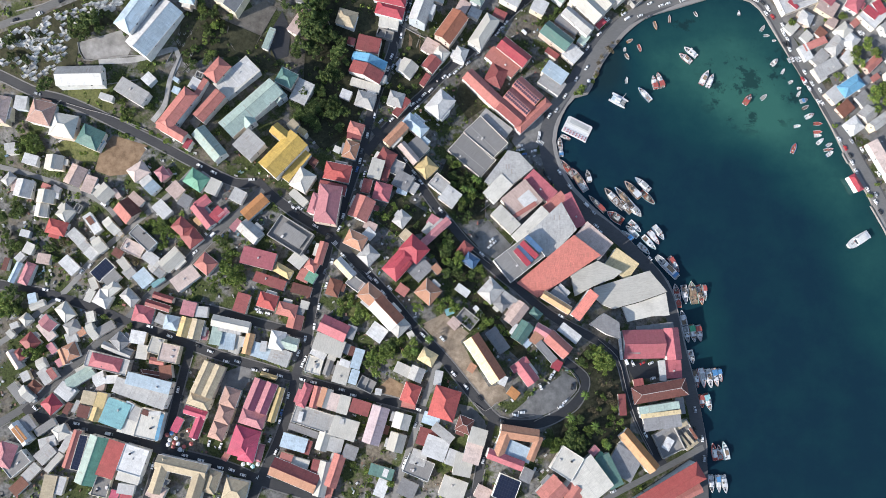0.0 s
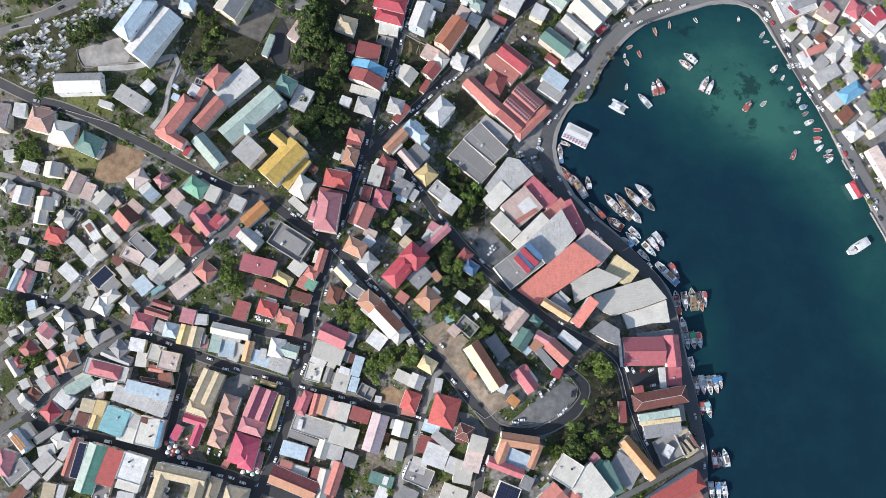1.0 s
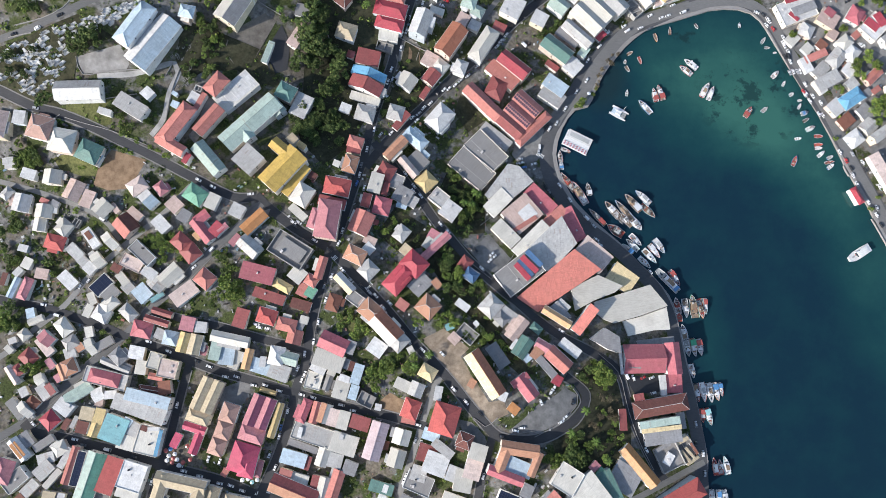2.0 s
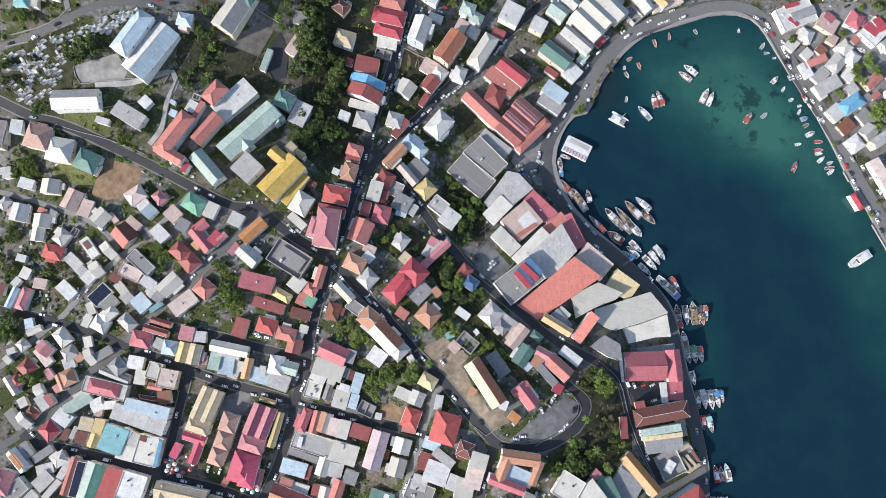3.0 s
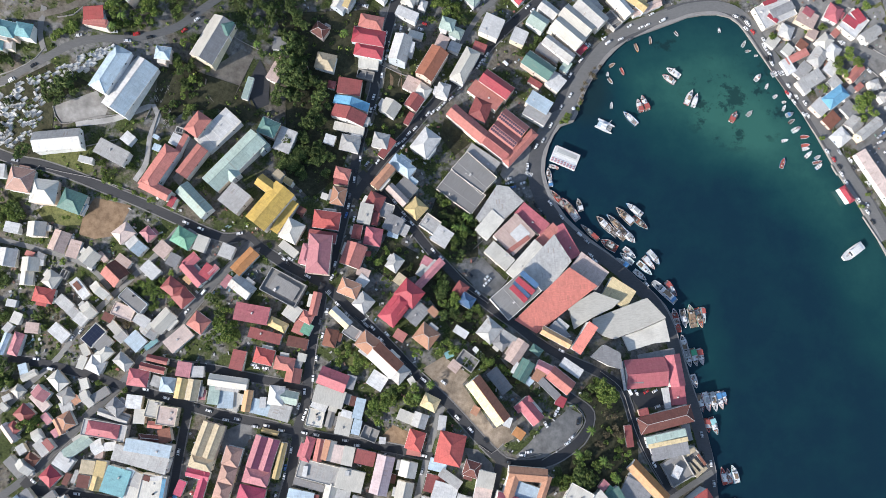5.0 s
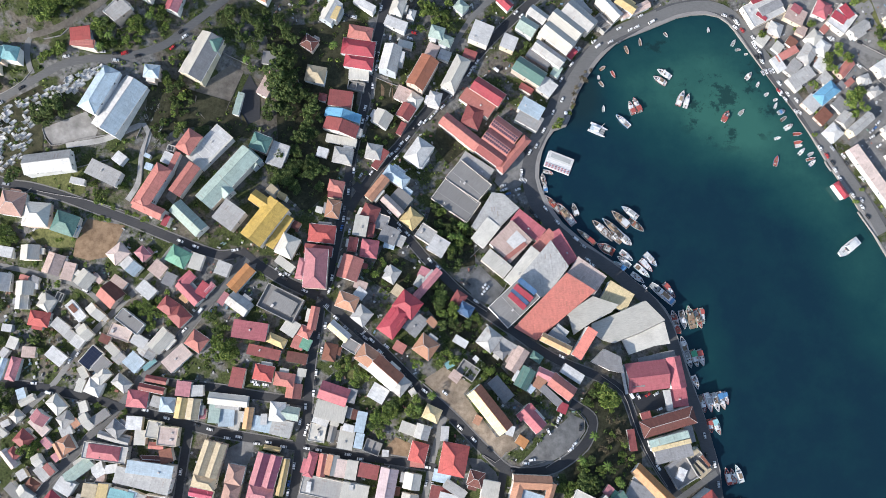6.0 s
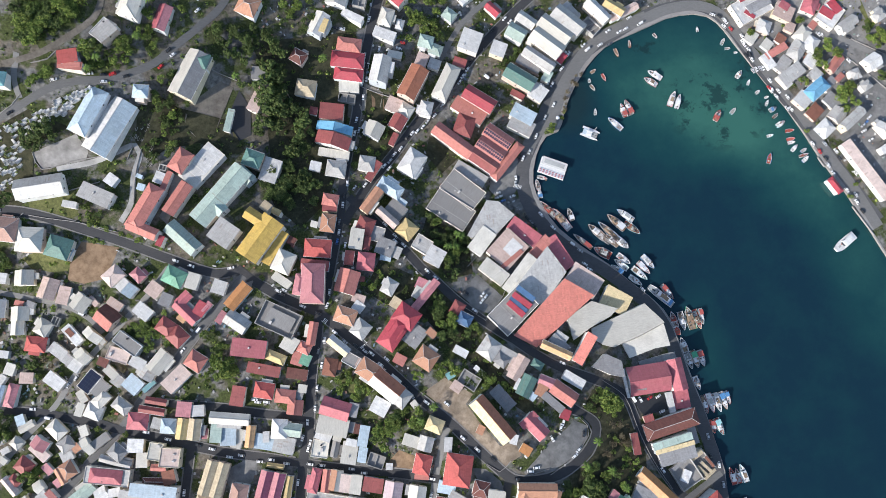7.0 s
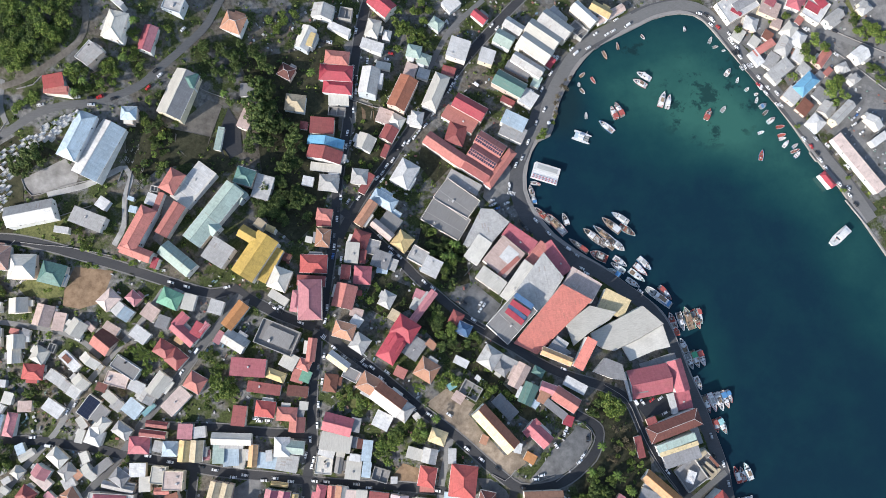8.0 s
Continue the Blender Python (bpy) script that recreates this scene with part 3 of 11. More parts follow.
def wing(ob, kind, tint, x, y, l, w, turn, h):
    """A lower or higher wing of a house: its own walls and roof, as parts of the house."""
    place = ob.matrix_basis.inverted() @ pose(x, y, ob.matrix_basis.translation.z, 0, 0, turn)
    rise = min(w / 2 * 0.52 if kind == "g" else min(w, l) / 2 * 0.5, 5.0)
    bm = bmesh.new()
    box(bm, -l / 2, -w / 2, -3, l / 2, w / 2, h)
    wall = part("wing_wall", bm, WALL_MAT[0], ob)
    bm = bmesh.new()
    if kind == "g":
        gable(bm, l, w, h + 0.02, rise, 0.45)
    elif kind == "h":
        if w > l:
            l, w, place = w, l, place @ pose(0, 0, 0, 0, 0, 90)
            wall.matrix_basis = place @ pose(0, 0, 0, 0, 0, -90)
        hip(bm, l, w, h + 0.02, rise, 0.45)
    else:
        box(bm, -l / 2 - 0.25, -w / 2 - 0.25, h + 0.02, l / 2 + 0.25, w / 2 + 0.25, h + 0.24, 0.03)
    roof = part("wing_roof", bm, ROOF_MAT[tint], ob, ROOF[tint][0] + " wing roof")
    roof.matrix_basis = place
    if wall.matrix_basis == Matrix():
        wall.matrix_basis = place
    return ob


def block(tint, pts, h, sort):
    """A building with an uneven outline and a flat sheet roof."""
    x, y = sum(p[0] for p in pts) / len(pts), sum(p[1] for p in pts) / len(pts)
    ob = new(sort)
    FOOT.append((x, y, max(p[0] for p in pts) - min(p[0] for p in pts), max(p[1] for p in pts) - min(p[1] for p in pts), 0))
    ob.matrix_basis = pose(x, y, land(x, y))
    tagged(ob, f"{sort.replace('_', ' ')} with a {ROOF[tint][0]} roof and an uneven outline", sort.replace("_", " "), group=sort.replace("_", " ") + "s in the town")
    q = [(p[0] - x, p[1] - y) for p in pts]
    for name, k, z0, z1, mat in (("wall", 1.0, -5.0, h, WALL_MAT[0]), ("roof", 1.012, h + 0.01, h + 0.28, ROOF_MAT[tint])):
        bm = bmesh.new()
        lo, hi = [bm.verts.new((a * k, b * k, z0)) for a, b in q], [bm.verts.new((a * k, b * k, z1)) for a, b in q]
        bm.faces.new(lo)
        bm.faces.new(hi)
        for i in range(len(q)):
            j = (i + 1) % len(q)
            bm.faces.new((lo[i], lo[j], hi[j], hi[i]))
        part(name, bm, mat, ob)
    return ob


PANEL = worn("solar_glass", (0.018, 0.024, 0.05), 0.15, 0.0, 0.6, 0.1, 0.1)


# ---- trees ----
def leaf_material(name, a, b2, c):
    m, n, l, b = material(name, 0.7, 0, 0.2)
    geo = n.new("ShaderNodeNewGeometry")
    info = n.new("ShaderNodeObjectInfo")
    col = ramp(n, l, geo.outputs["Random Per Island"], [(0.0, a), (0.55, b2), (1.0, c)])
    t = n.new("ShaderNodeMapRange")
    t.inputs["To Min"].default_value, t.inputs["To Max"].default_value = 0.65, 1.35
    l.new(info.outputs["Random"], t.inputs["Value"])
    l.new(mixed(n, l, "MULTIPLY", 1.0, col, t.outputs[0]), b.inputs["Base Color"])
    return m


def odds_material(name, light=1.0):
    """Odds and ends: each piece takes one of several faded colours."""
    m, n, l, b = material(name, 0.8, 0, 0.2)
    geo = n.new("ShaderNodeNewGeometry")
    shades = [(0.0, (0.06, 0.055, 0.05)), (0.2, (0.16, 0.15, 0.14)), (0.34, (0.36, 0.35, 0.34)), (0.5, (0.48, 0.48, 0.47)), (0.66, (0.2, 0.13, 0.1)), (0.8, (0.26, 0.12, 0.10)), (0.86, (0.15, 0.22, 0.28)), (0.91, (0.16, 0.23, 0.2)), (0.95, (0.3, 0.29, 0.27))]
    col = ramp(n, l, geo.outputs["Random Per Island"], [(p, tuple(min(0.75, light * v) for v in c)) for p, c in shades])
    col.node.color_ramp.interpolation = "CONSTANT"
    l.new(col, b.inputs["Base Color"])
    return m


LEAF = [leaf_material("leaf_green", (0.038, 0.074, 0.015), (0.10, 0.15, 0.03), (0.21, 0.24, 0.06)),
        leaf_material("leaf_olive", (0.023, 0.046, 0.012), (0.058, 0.09, 0.024), (0.13, 0.155, 0.05)),
        leaf_material("leaf_dry", (0.06, 0.05, 0.03), (0.11, 0.09, 0.055), (0.17, 0.14, 0.085))]
BARK = worn("bark", (0.12, 0.095, 0.07), 0.95, vary=0.2)


def crown_mesh(seed, mat, lobes=9, leaves=900):
    """A crown one metre in radius: leaf clumps over several uneven lobes, with gaps between them."""
    r = random.Random(seed)
    bm = bmesh.new()
    centres = []
    for i in range(lobes):
        a, d = r.uniform(0, 6.28), r.uniform(0.1, 0.78) ** 0.75
        centres.append((Vector((d * math.cos(a), d * math.sin(a), r.uniform(-0.15, 0.35) * (1.2 - d))), r.uniform(0.2, 0.4)))
    for i in range(leaves):
        c, rad = centres[i % lobes]
        n = Vector((r.gauss(0, 1), r.gauss(0, 1), r.gauss(0.35, 0.9))).normalized()
        p = c + n * rad * r.uniform(0.75, 1.08)
        n = (n + Vector((r.gauss(0, 0.55), r.gauss(0, 0.55), r.gauss(0.35, 0.5)))).normalized()
        s = r.uniform(0.05, 0.115)
        u = n.orthogonal().normalized() * s
        u.rotate(Matrix.Rotation(r.uniform(0, 6.28), 3, n))
        v = n.cross(u) * r.uniform(0.5, 0.9)
        tilt = n * s * r.uniform(-0.6, 0.6)
        q = [bm.verts.new(p + w) for w in (u + tilt, v, -u - tilt * 0.5, -v + n * s * 0.4)]
        bm.faces.new((q[0], q[1], q[2]))
        bm.faces.new((q[0], q[2], q[3]))
    return mesh_of(bm, "crown", mat)


def trunk_mesh(seed):
    r = random.Random(seed)
    bm = bmesh.new()
    cyl(bm, 0, 0, -0.6, 0.55, 0.09, 0.055, 8)
    for i in range(5):
        a = i * 1.26 + r.uniform(-0.3, 0.3)
        m = Matrix.Translation((0.2 * math.cos(a), 0.2 * math.sin(a), 0.68)) @ Matrix.Rotation(a, 4, "Z") @ Matrix.Rotation(0.9, 4, "Y")
        bmesh.ops.create_cone(bm, cap_ends=True, segments=6, radius1=0.04, radius2=0.014, depth=0.55, matrix=m)
    return mesh_of(bm, "trunk", BARK)


CROWNS = [[crown_mesh(10 * k + i, LEAF[k], 13 + i, (1150, 1100, 500)[k]) for i in range(4)] for k in range(3)]
TRUNKS = [trunk_mesh(3 + i) for i in range(3)]
TREE_WORDS = ("leafy green tree with a broad crown", "olive-green tree with an uneven crown", "dry grey-brown tree with thin leaves")


def tree(x, y, r, sort=0, kind="tree"):
    rnd = random.Random(int(x * 131 + y * 17))
    low = kind == "bush"
    z = land(x, y) - 0.1
    hgt = r * (0.75 if low else rnd.uniform(1.0, 1.3))
    crown = Matrix.Translation((0, 0, hgt * (0.5 if low else 0.95))) @ Matrix.Rotation(rnd.uniform(0, 6), 4, "Z") @ Matrix.Diagonal((r, r * rnd.uniform(0.85, 1.1), hgt * 0.72, 1))
    if low:
        ob = new("bush", CROWNS[sort][rnd.randrange(4)])
        ob.matrix_basis = pose(x, y, z) @ crown
        return tagged(ob, "low leafy green garden bush", "bush", group="bushes")
    ob = new(("tree", "shade_tree", "dry_tree")[sort], TRUNKS[rnd.randrange(3)])
    size = Matrix.Diagonal((r, r, hgt * 1.05, 1))
    ob.matrix_basis = pose(x, y, z, 0, 0, rnd.uniform(0, 360)) @ size
    tagged(ob, TREE_WORDS[sort], "tree", group=("green trees", "olive trees", "dry trees")[sort])
    c = part("crown", CROWNS[sort][rnd.randrange(4)], LEAF[sort], ob)
    c.matrix_basis = size.inverted() @ crown
    return ob


def palm(x, y, h=9.0, lean=0):
    rnd = random.Random(int(x * 31 + y * 7))
    ob = new("palm_tree")
    ob.matrix_basis = pose(x, y, land(x, y) - 0.1, lean, 0, rnd.uniform(0, 360))
    tagged(ob, "tall palm tree with arching green fronds", "palm tree", group="palm trees")
    bm = bmesh.new()
    cyl(bm, 0, 0, -0.5, h, 0.24, 0.14, 8)
    part("trunk", bm, BARK, ob)
    for i in range(13):
        a = i * 2.4 + rnd.uniform(-0.2, 0.2)
        bm = bmesh.new()
        drop = rnd.uniform(0.2, 0.9)
        last = None
        for k in range(7):
            u = k / 6
            px, pz, wd = 3.4 * u, 1.1 * u * (1 - u) * 2 - drop * 2.2 * u * u, 0.45 * math.sin(0.35 + 2.6 * u)
            now = [bm.verts.new((px, -wd, pz - 0.2 * wd)), bm.verts.new((px, 0, pz + 0.12)), bm.verts.new((px, wd, pz - 0.2 * wd))]
            if last:
                bm.faces.new((last[0], now[0], now[1], last[1]))
                bm.faces.new((last[1], now[1], now[2], last[2]))
            last = now
        fr = part("frond", bm, LEAF[0], ob)
        fr.matrix_basis = pose(0, 0, h, 0, 0, math.degrees(a))
    return ob


# ---- cars ----
def paint(name, rgb, rough=0.3):
    return worn(name, rgb, rough, 0.0, 0.5, 0.08, 0.1)


PAINTS = {"w": ("white", paint("paint_white", (0.72, 0.72, 0.72))), "s": ("silver", paint("paint_silver", (0.42, 0.43, 0.45))), "k": ("black", paint("paint_black", (0.02, 0.02, 0.022))),
          "g": ("grey", paint("paint_grey", (0.14, 0.145, 0.155))), "r": ("red", paint("paint_red", (0.45, 0.03, 0.03))), "b": ("blue", paint("paint_blue", (0.05, 0.14, 0.36))), "y": ("yellow", paint("paint_yellow", (0.6, 0.42, 0.05)))}
RUBBER = worn("rubber", (0.02, 0.02, 0.02), 0.9, vary=0.1, stain=0.1)
CAR_KIT = {}


def car_kit(van):
    bm = bmesh.new()
    if van:
        box(bm, -2.4, -0.92, 0.35, 2.4, 0.92, 1.15, 0.04)
        box(bm, -2.35, -0.88, 1.15, 1.75, 0.88, 2.1, 0.12)
    else:
        box(bm, -2.15, -0.86, 0.3, 2.15, 0.86, 0.88, 0.07)
        box(bm, -1.35, -0.72, 1.32, 0.55, 0.72, 1.46, 0.08)
    body = bm
    gl = bmesh.new()
    if van:
        solid(gl, [(1.7, -0.84, 1.15), (2.3, -0.84, 1.15), (2.3, 0.84, 1.15), (1.7, 0.84, 1.15), (1.6, -0.74, 2.0), (1.78, -0.74, 2.0), (1.78, 0.74, 2.0), (1.6, 0.74, 2.0)],
              [(4, 5, 6, 7), (0, 1, 5, 4), (1, 2, 6, 5), (2, 3, 7, 6), (3, 0, 4, 7)])
    else:
        solid(gl, [(-1.85, -0.78, 0.86), (1.15, -0.78, 0.86), (1.15, 0.78, 0.86), (-1.85, 0.78, 0.86), (-1.4, -0.68, 1.33), (0.5, -0.68, 1.33), (0.5, 0.68, 1.33), (-1.4, 0.68, 1.33)],
              [(4, 5, 6, 7), (0, 1, 5, 4), (1, 2, 6, 5), (2, 3, 7, 6), (3, 0, 4, 7)])
    wh = bmesh.new()
    bmesh.ops.create_cone(wh, cap_ends=True, segments=12, radius1=0.32, radius2=0.32, depth=0.22, matrix=Matrix.Rotation(math.pi / 2, 4, "X"))
    return body, mesh_of(gl, "window_band", GLASS), mesh_of(wh, "wheel", RUBBER)


def car(x, y, turn, tint="w", van=False):
    key = (tint, van)
    if key not in CAR_KIT:
        body, gl, wh = car_kit(van)
        CAR_KIT[key] = (mesh_of(body, "body", PAINTS[tint][1]), gl, wh)
    body, gl, wh = CAR_KIT[key]
    ob = new("van" if van else "car", body)
    c, s = math.cos(radians(turn)), math.sin(radians(turn))
    zf, zb = land(x + c, y + s), land(x - c, y - s)
    ob.matrix_basis = pose(x, y, (zf + zb) / 2 + 0.2, 0, -math.degrees(math.atan2(zf - zb, 2)), turn)
    tagged(ob, f"{PAINTS[tint][0]} {'delivery van' if van else 'car'} parked along the street", "van" if van else "car", group="parked vehicles")
    part("window_band", gl, None, ob)
    for wx in (-1.35, 1.35):
        for wy in (-0.8, 0.8):
            w = part("wheel", wh, None, ob)
            w.matrix_basis = pose(wx, wy, 0.32)
    return ob


# ---- boats ----
HULLS = {"w": ("white", paint("hull_white", (0.62, 0.63, 0.64))), "r": ("red", paint("hull_red", (0.36, 0.09, 0.075))), "b": ("blue", paint("hull_blue", (0.08, 0.22, 0.42))),
         "g": ("green", paint("hull_green", (0.06, 0.3, 0.16))), "o": ("orange", paint("hull_orange", (0.6, 0.24, 0.06))), "n": ("brown", paint("hull_brown", (0.2, 0.1, 0.06))), "c": ("pale turquoise", paint("hull_aqua", (0.3, 0.55, 0.56)))}
DECK = {"w": worn("deck_white", (0.68, 0.68, 0.66), 0.6, vary=0.2, stain=0.25), "n": worn("deck_wood", (0.26, 0.19, 0.13), 0.8, stain=0.5), "d": worn("deck_dark", (0.1, 0.1, 0.1), 0.8, stain=0.4), "r": worn("deck_red", (0.42, 0.08, 0.06), 0.7, stain=0.4), "g": worn("deck_grey", (0.38, 0.39, 0.38), 0.7, stain=0.4)}


GEAR, GEAR_PALE = odds_material("boat_gear"), odds_material("light_boat_gear", 1.5)


def boat(x, y, turn, l, w, hull="w", deck="w", cabin=1, canopy="", sort="motorboat"):
    """A boat with its bow along turn: shaped hull, sunk deck, cabin, windscreen, canopy, mast for a fishing boat."""
    rnd = random.Random(int(x * 13 + y * 29))
    ob = new(sort)
    ob.matrix_basis = pose(x, y, 0.0, 0, 0, turn)
    extra = " and a cabin" if cabin else ""
    tagged(ob, f"{HULLS[hull][0]} {sort.replace('_', ' ')}{extra} moored in the harbour", "boat", group="moored boats")
    free, n = 0.09 * l ** 0.8 + 0.25, 9
    bm, dk = bmesh.new(), bmesh.new()
    rows, drow, rows_xyz = [], [], []
    for i in range(n):
        u = i / (n - 1)
        blunt = sort == "tour_boat"
        half = w / 2 * ((1 - max(0, u - 0.7) ** 2 / 0.09 * 0.45) if blunt else (1 - max(0, u - 0.45) ** 1.9 / 0.55 ** 1.9 * 0.985)) * (0.86 + 0.14 * min(1, u * 3))
        px, top = -l / 2 + l * u, free * (1 + 0.55 * u * u)
        rows_xyz.append((px, half, top))
        rows.append([bm.verts.new((px, s * half * k, z)) for s, k, z in ((-1, 1, top), (-1, 0.75, -0.3), (1, 0.75, -0.3), (1, 1, top))] + [bm.verts.new((px, s * half * 0.88, top)) for s in (1, -1)] + [bm.verts.new((px, s * half * 0.85, top - 0.35)) for s in (1, -1)])
        drow.append([dk.verts.new((px + (0.1 if i == 0 else 0), s * half * 0.87, top - 0.2)) for s in (-1, 1)])
    for a, b in zip(rows, rows[1:]):
        for i, j in ((0, 1), (1, 2), (2, 3), (3, 4), (5, 0), (4, 6), (7, 5)):
            bm.faces.new((a[i], b[i], b[j], a[j]))
    bm.faces.new(rows[0][:4])
    bm.faces.new(rows[-1][:4])
    for a, b in zip(drow, drow[1:]):
        dk.faces.new((a[0], b[0], b[1], a[1]))
    part("hull", bm, HULLS[hull][1], ob)
    part("deck", dk, DECK[deck], ob)
    if cabin:
        c0, c1, hw, ch = (-0.12, 0.2, 0.34, 0.13) if cabin == 1 else (-0.32, 0.16, 0.38, 0.17)
        bm = bmesh.new()
        z0 = free * 0.9
        box(bm, l * c0, -w * hw, z0, l * c1, w * hw, z0 + ch * l * 0.8 + 0.3, 0.12 * w * 0.5)
        fish = sort == "fishing_boat"
        cb = part("cabin", bm, DECK[rnd.choice("nrgdn")] if fish and rnd.random() < 0.65 else HULLS["w"][1], ob)
        bm = bmesh.new()
        box(bm, l * c1 - 0.05 * w, -w * hw * 0.72, z0 + 0.35, l * c1 + 0.02 * w, w * hw * 0.72, z0 + ch * l * 0.55 + 0.3, 0.02)
        part("windscreen", bm, GLASS, cb)
        bm = bmesh.new()
        box(bm, l * (c1 + 0.08), -w * 0.1, free * 1.1, l * (c1 + 0.2), w * 0.1, free * 1.1 + 0.28, 0.05)
        part("hatch", bm, GLASS if rnd.random() < 0.5 else DECK["g"], ob)
    bm = bmesh.new()
    if cabin == 1:
        box(bm, -l * 0.42, -w * 0.3, free * 0.9, -l * 0.16, w * 0.3, free * 1.02, 0.03)
        part("cockpit", bm, DECK[rnd.choice("gwng")], ob)
    elif cabin == 2:
        box(bm, -l * 0.24, -w * 0.26, free * 0.9 + 0.17 * l * 0.8 + 0.3, l * 0.04, w * 0.26, free * 0.9 + 0.17 * l * 0.8 + 0.42, 0.03)
        part("cabin_roof_mat", bm, DECK[rnd.choice("ggwn")], ob)
    else:
        for k in (-0.25, 0.05):
            bx = bmesh.new()
            box(bx, l * k - 0.18, -w * 0.4, free * 0.8, l * k + 0.18, w * 0.4, free * 0.95)
            part("thwart", bx, DECK["n"], ob)
        bm.free()
    if sort != "fishing_boat" and l > 3.5:
        bm = bmesh.new()
        box(bm, -l / 2 - 0.45, -0.25, free * 0.3, -l / 2 + 0.1, 0.25, free + 0.45, 0.06)
        part("outboard_motor", bm, RUBBER, ob)
    if canopy:
        bm = bmesh.new()
        zc = free + 2.0
        box(bm, -l * 0.42, -w * 0.42, zc, -l * 0.1, w * 0.42, zc + 0.1, 0.05)
        for px in (-0.4, -0.12):
            for s in (-1, 1):
                cyl(bm, l * px, s * w * 0.38, free * 0.5, zc, 0.04, 0.04, 6)
        part("canopy", bm, HULLS[canopy][1], ob, HULLS[canopy][0] + " sun canopy")
    if sort in ("fishing_boat", "sailing_boat"):
        bm = bmesh.new()
        cyl(bm, l * 0.12, 0, free, free + l * (0.35 if sort == "fishing_boat" else 1.05), 0.09, 0.05, 7)
        part("mast", bm, HULLS["w"][1], ob)
        bm = bmesh.new()
        bmesh.ops.create_cone(bm, cap_ends=True, segments=7, radius1=0.06, radius2=0.05, depth=l * 0.4, matrix=Matrix.Translation((-l * 0.08, 0, free + 1.9)) @ Matrix.Rotation(math.pi / 2, 4, "Y"))
        part("boom", bm, HULLS["n"][1], ob)
    if l > 7:
        bm = bmesh.new()
        for i in range(26 if sort == "fishing_boat" else 9):
            px, py, sz = l * rnd.uniform(-0.44, 0.36), w * rnd.uniform(-0.33, 0.33), rnd.uniform(0.12, 0.5)
            zz = free * 0.75 if abs(px / l) > 0.14 or not cabin else free * 0.9 + 0.13 * l
            box(bm, px - sz * 1.4, py - sz, zz, px + sz * 1.4, py + sz, zz + rnd.uniform(0.3, 1.0), 0.03)
        tagged(part("deck_gear", bm, GEAR if sort == "fishing_boat" else GEAR_PALE, ob, "crates, nets and ropes" if sort == "fishing_boat" else ""), kind="stuff")
    bm = bmesh.new()
    for sd in (-1, 1):
        last = None
        for i in range(n):
            q = rows_xyz[i]
            now = [bm.verts.new((q[0], sd * (q[1] + dy), q[2] + dz)) for dy, dz in ((-0.13, 0.02), (0.07, 0.02), (0.07, 0.16), (-0.13, 0.16))]
            if last:
                for k in range(4):
                    bm.faces.new((last[k], last[(k + 1) % 4], now[(k + 1) % 4], now[k]))
            last = now
    part("gunwale", bm, HULLS["w"][1] if hull != "w" or rnd.random() < 0.6 else HULLS[rnd.choice("brrc")][1], ob, "painted gunwale")
    return ob


def catamaran(x, y, turn, l, w):
    """Two slim hulls, a bridge deck with a cabin, trampolines, mast and boom."""
    ob = new("catamaran")
    ob.matrix_basis = pose(x, y, 0, 0, 0, turn)
    tagged(ob, "white sailing catamaran with pale blue deck moored in the harbour", "boat", group="moored boats")
    for s in (-1, 1):
        bm = bmesh.new()
        c, hw = s * w * 0.39, w * 0.11
        rows = []
        for i in range(8):
            u = i / 7
            k = (0.75 + 0.25 * min(1, 3 * u)) * (1 - max(0, u - 0.5) ** 2 * 3.7)
            px, top = -l / 2 + l * u, 1.1 + 0.4 * u
            rows.append([bm.verts.new((px, c - hw * k, top)), bm.verts.new((px, c - hw * k * 0.7, -0.4)), bm.verts.new((px, c + hw * k * 0.7, -0.4)), bm.verts.new((px, c + hw * k, top))])
        for a, b in zip(rows, rows[1:]):
            for i in range(4):
                bm.faces.new((a[i], b[i], b[(i + 1) % 4], a[(i + 1) % 4]))
        bm.faces.new(rows[0])
        bm.faces.new(rows[-1])
        part("hull", bm, HULLS["w"][1], ob)
    bm = bmesh.new()
    box(bm, -l * 0.42, -w * 0.3, 0.9, l * 0.12, w * 0.3, 1.35, 0.05)
    part("bridge_deck", bm, ROOF_MAT["L"], ob, "pale blue deck")
    bm = bmesh.new()
    box(bm, -l * 0.2, -w * 0.26, 1.35, l * 0.1, w * 0.26, 2.6, 0.25)
    part("cabin", bm, HULLS["w"][1], ob)
    for s in (-1, 1):
        bm = bmesh.new()
        box(bm, l * 0.13, min(s * 0.15, s * w * 0.28), 1.05, l * 0.4, max(s * 0.15, s * w * 0.28), 1.12)
        part("trampoline", bm, DECK["g"], ob)
    bm = bmesh.new()
    cyl(bm, l * 0.08, 0, 2.4, 15.5, 0.16, 0.1, 8)
    part("mast", bm, HULLS["w"][1], ob)
    bm = bmesh.new()
    bmesh.ops.create_cone(bm, cap_ends=True, segments=8, radius1=0.28, radius2=0.2, depth=l * 0.42, matrix=Matrix.Translation((-l * 0.14, 0, 3.7)) @ Matrix.Rotation(math.pi / 2, 4, "Y"))
    part("boom", bm, HULLS["w"][1], ob, "boom with a furled white sail")
    return ob


TOMB_MESH = []


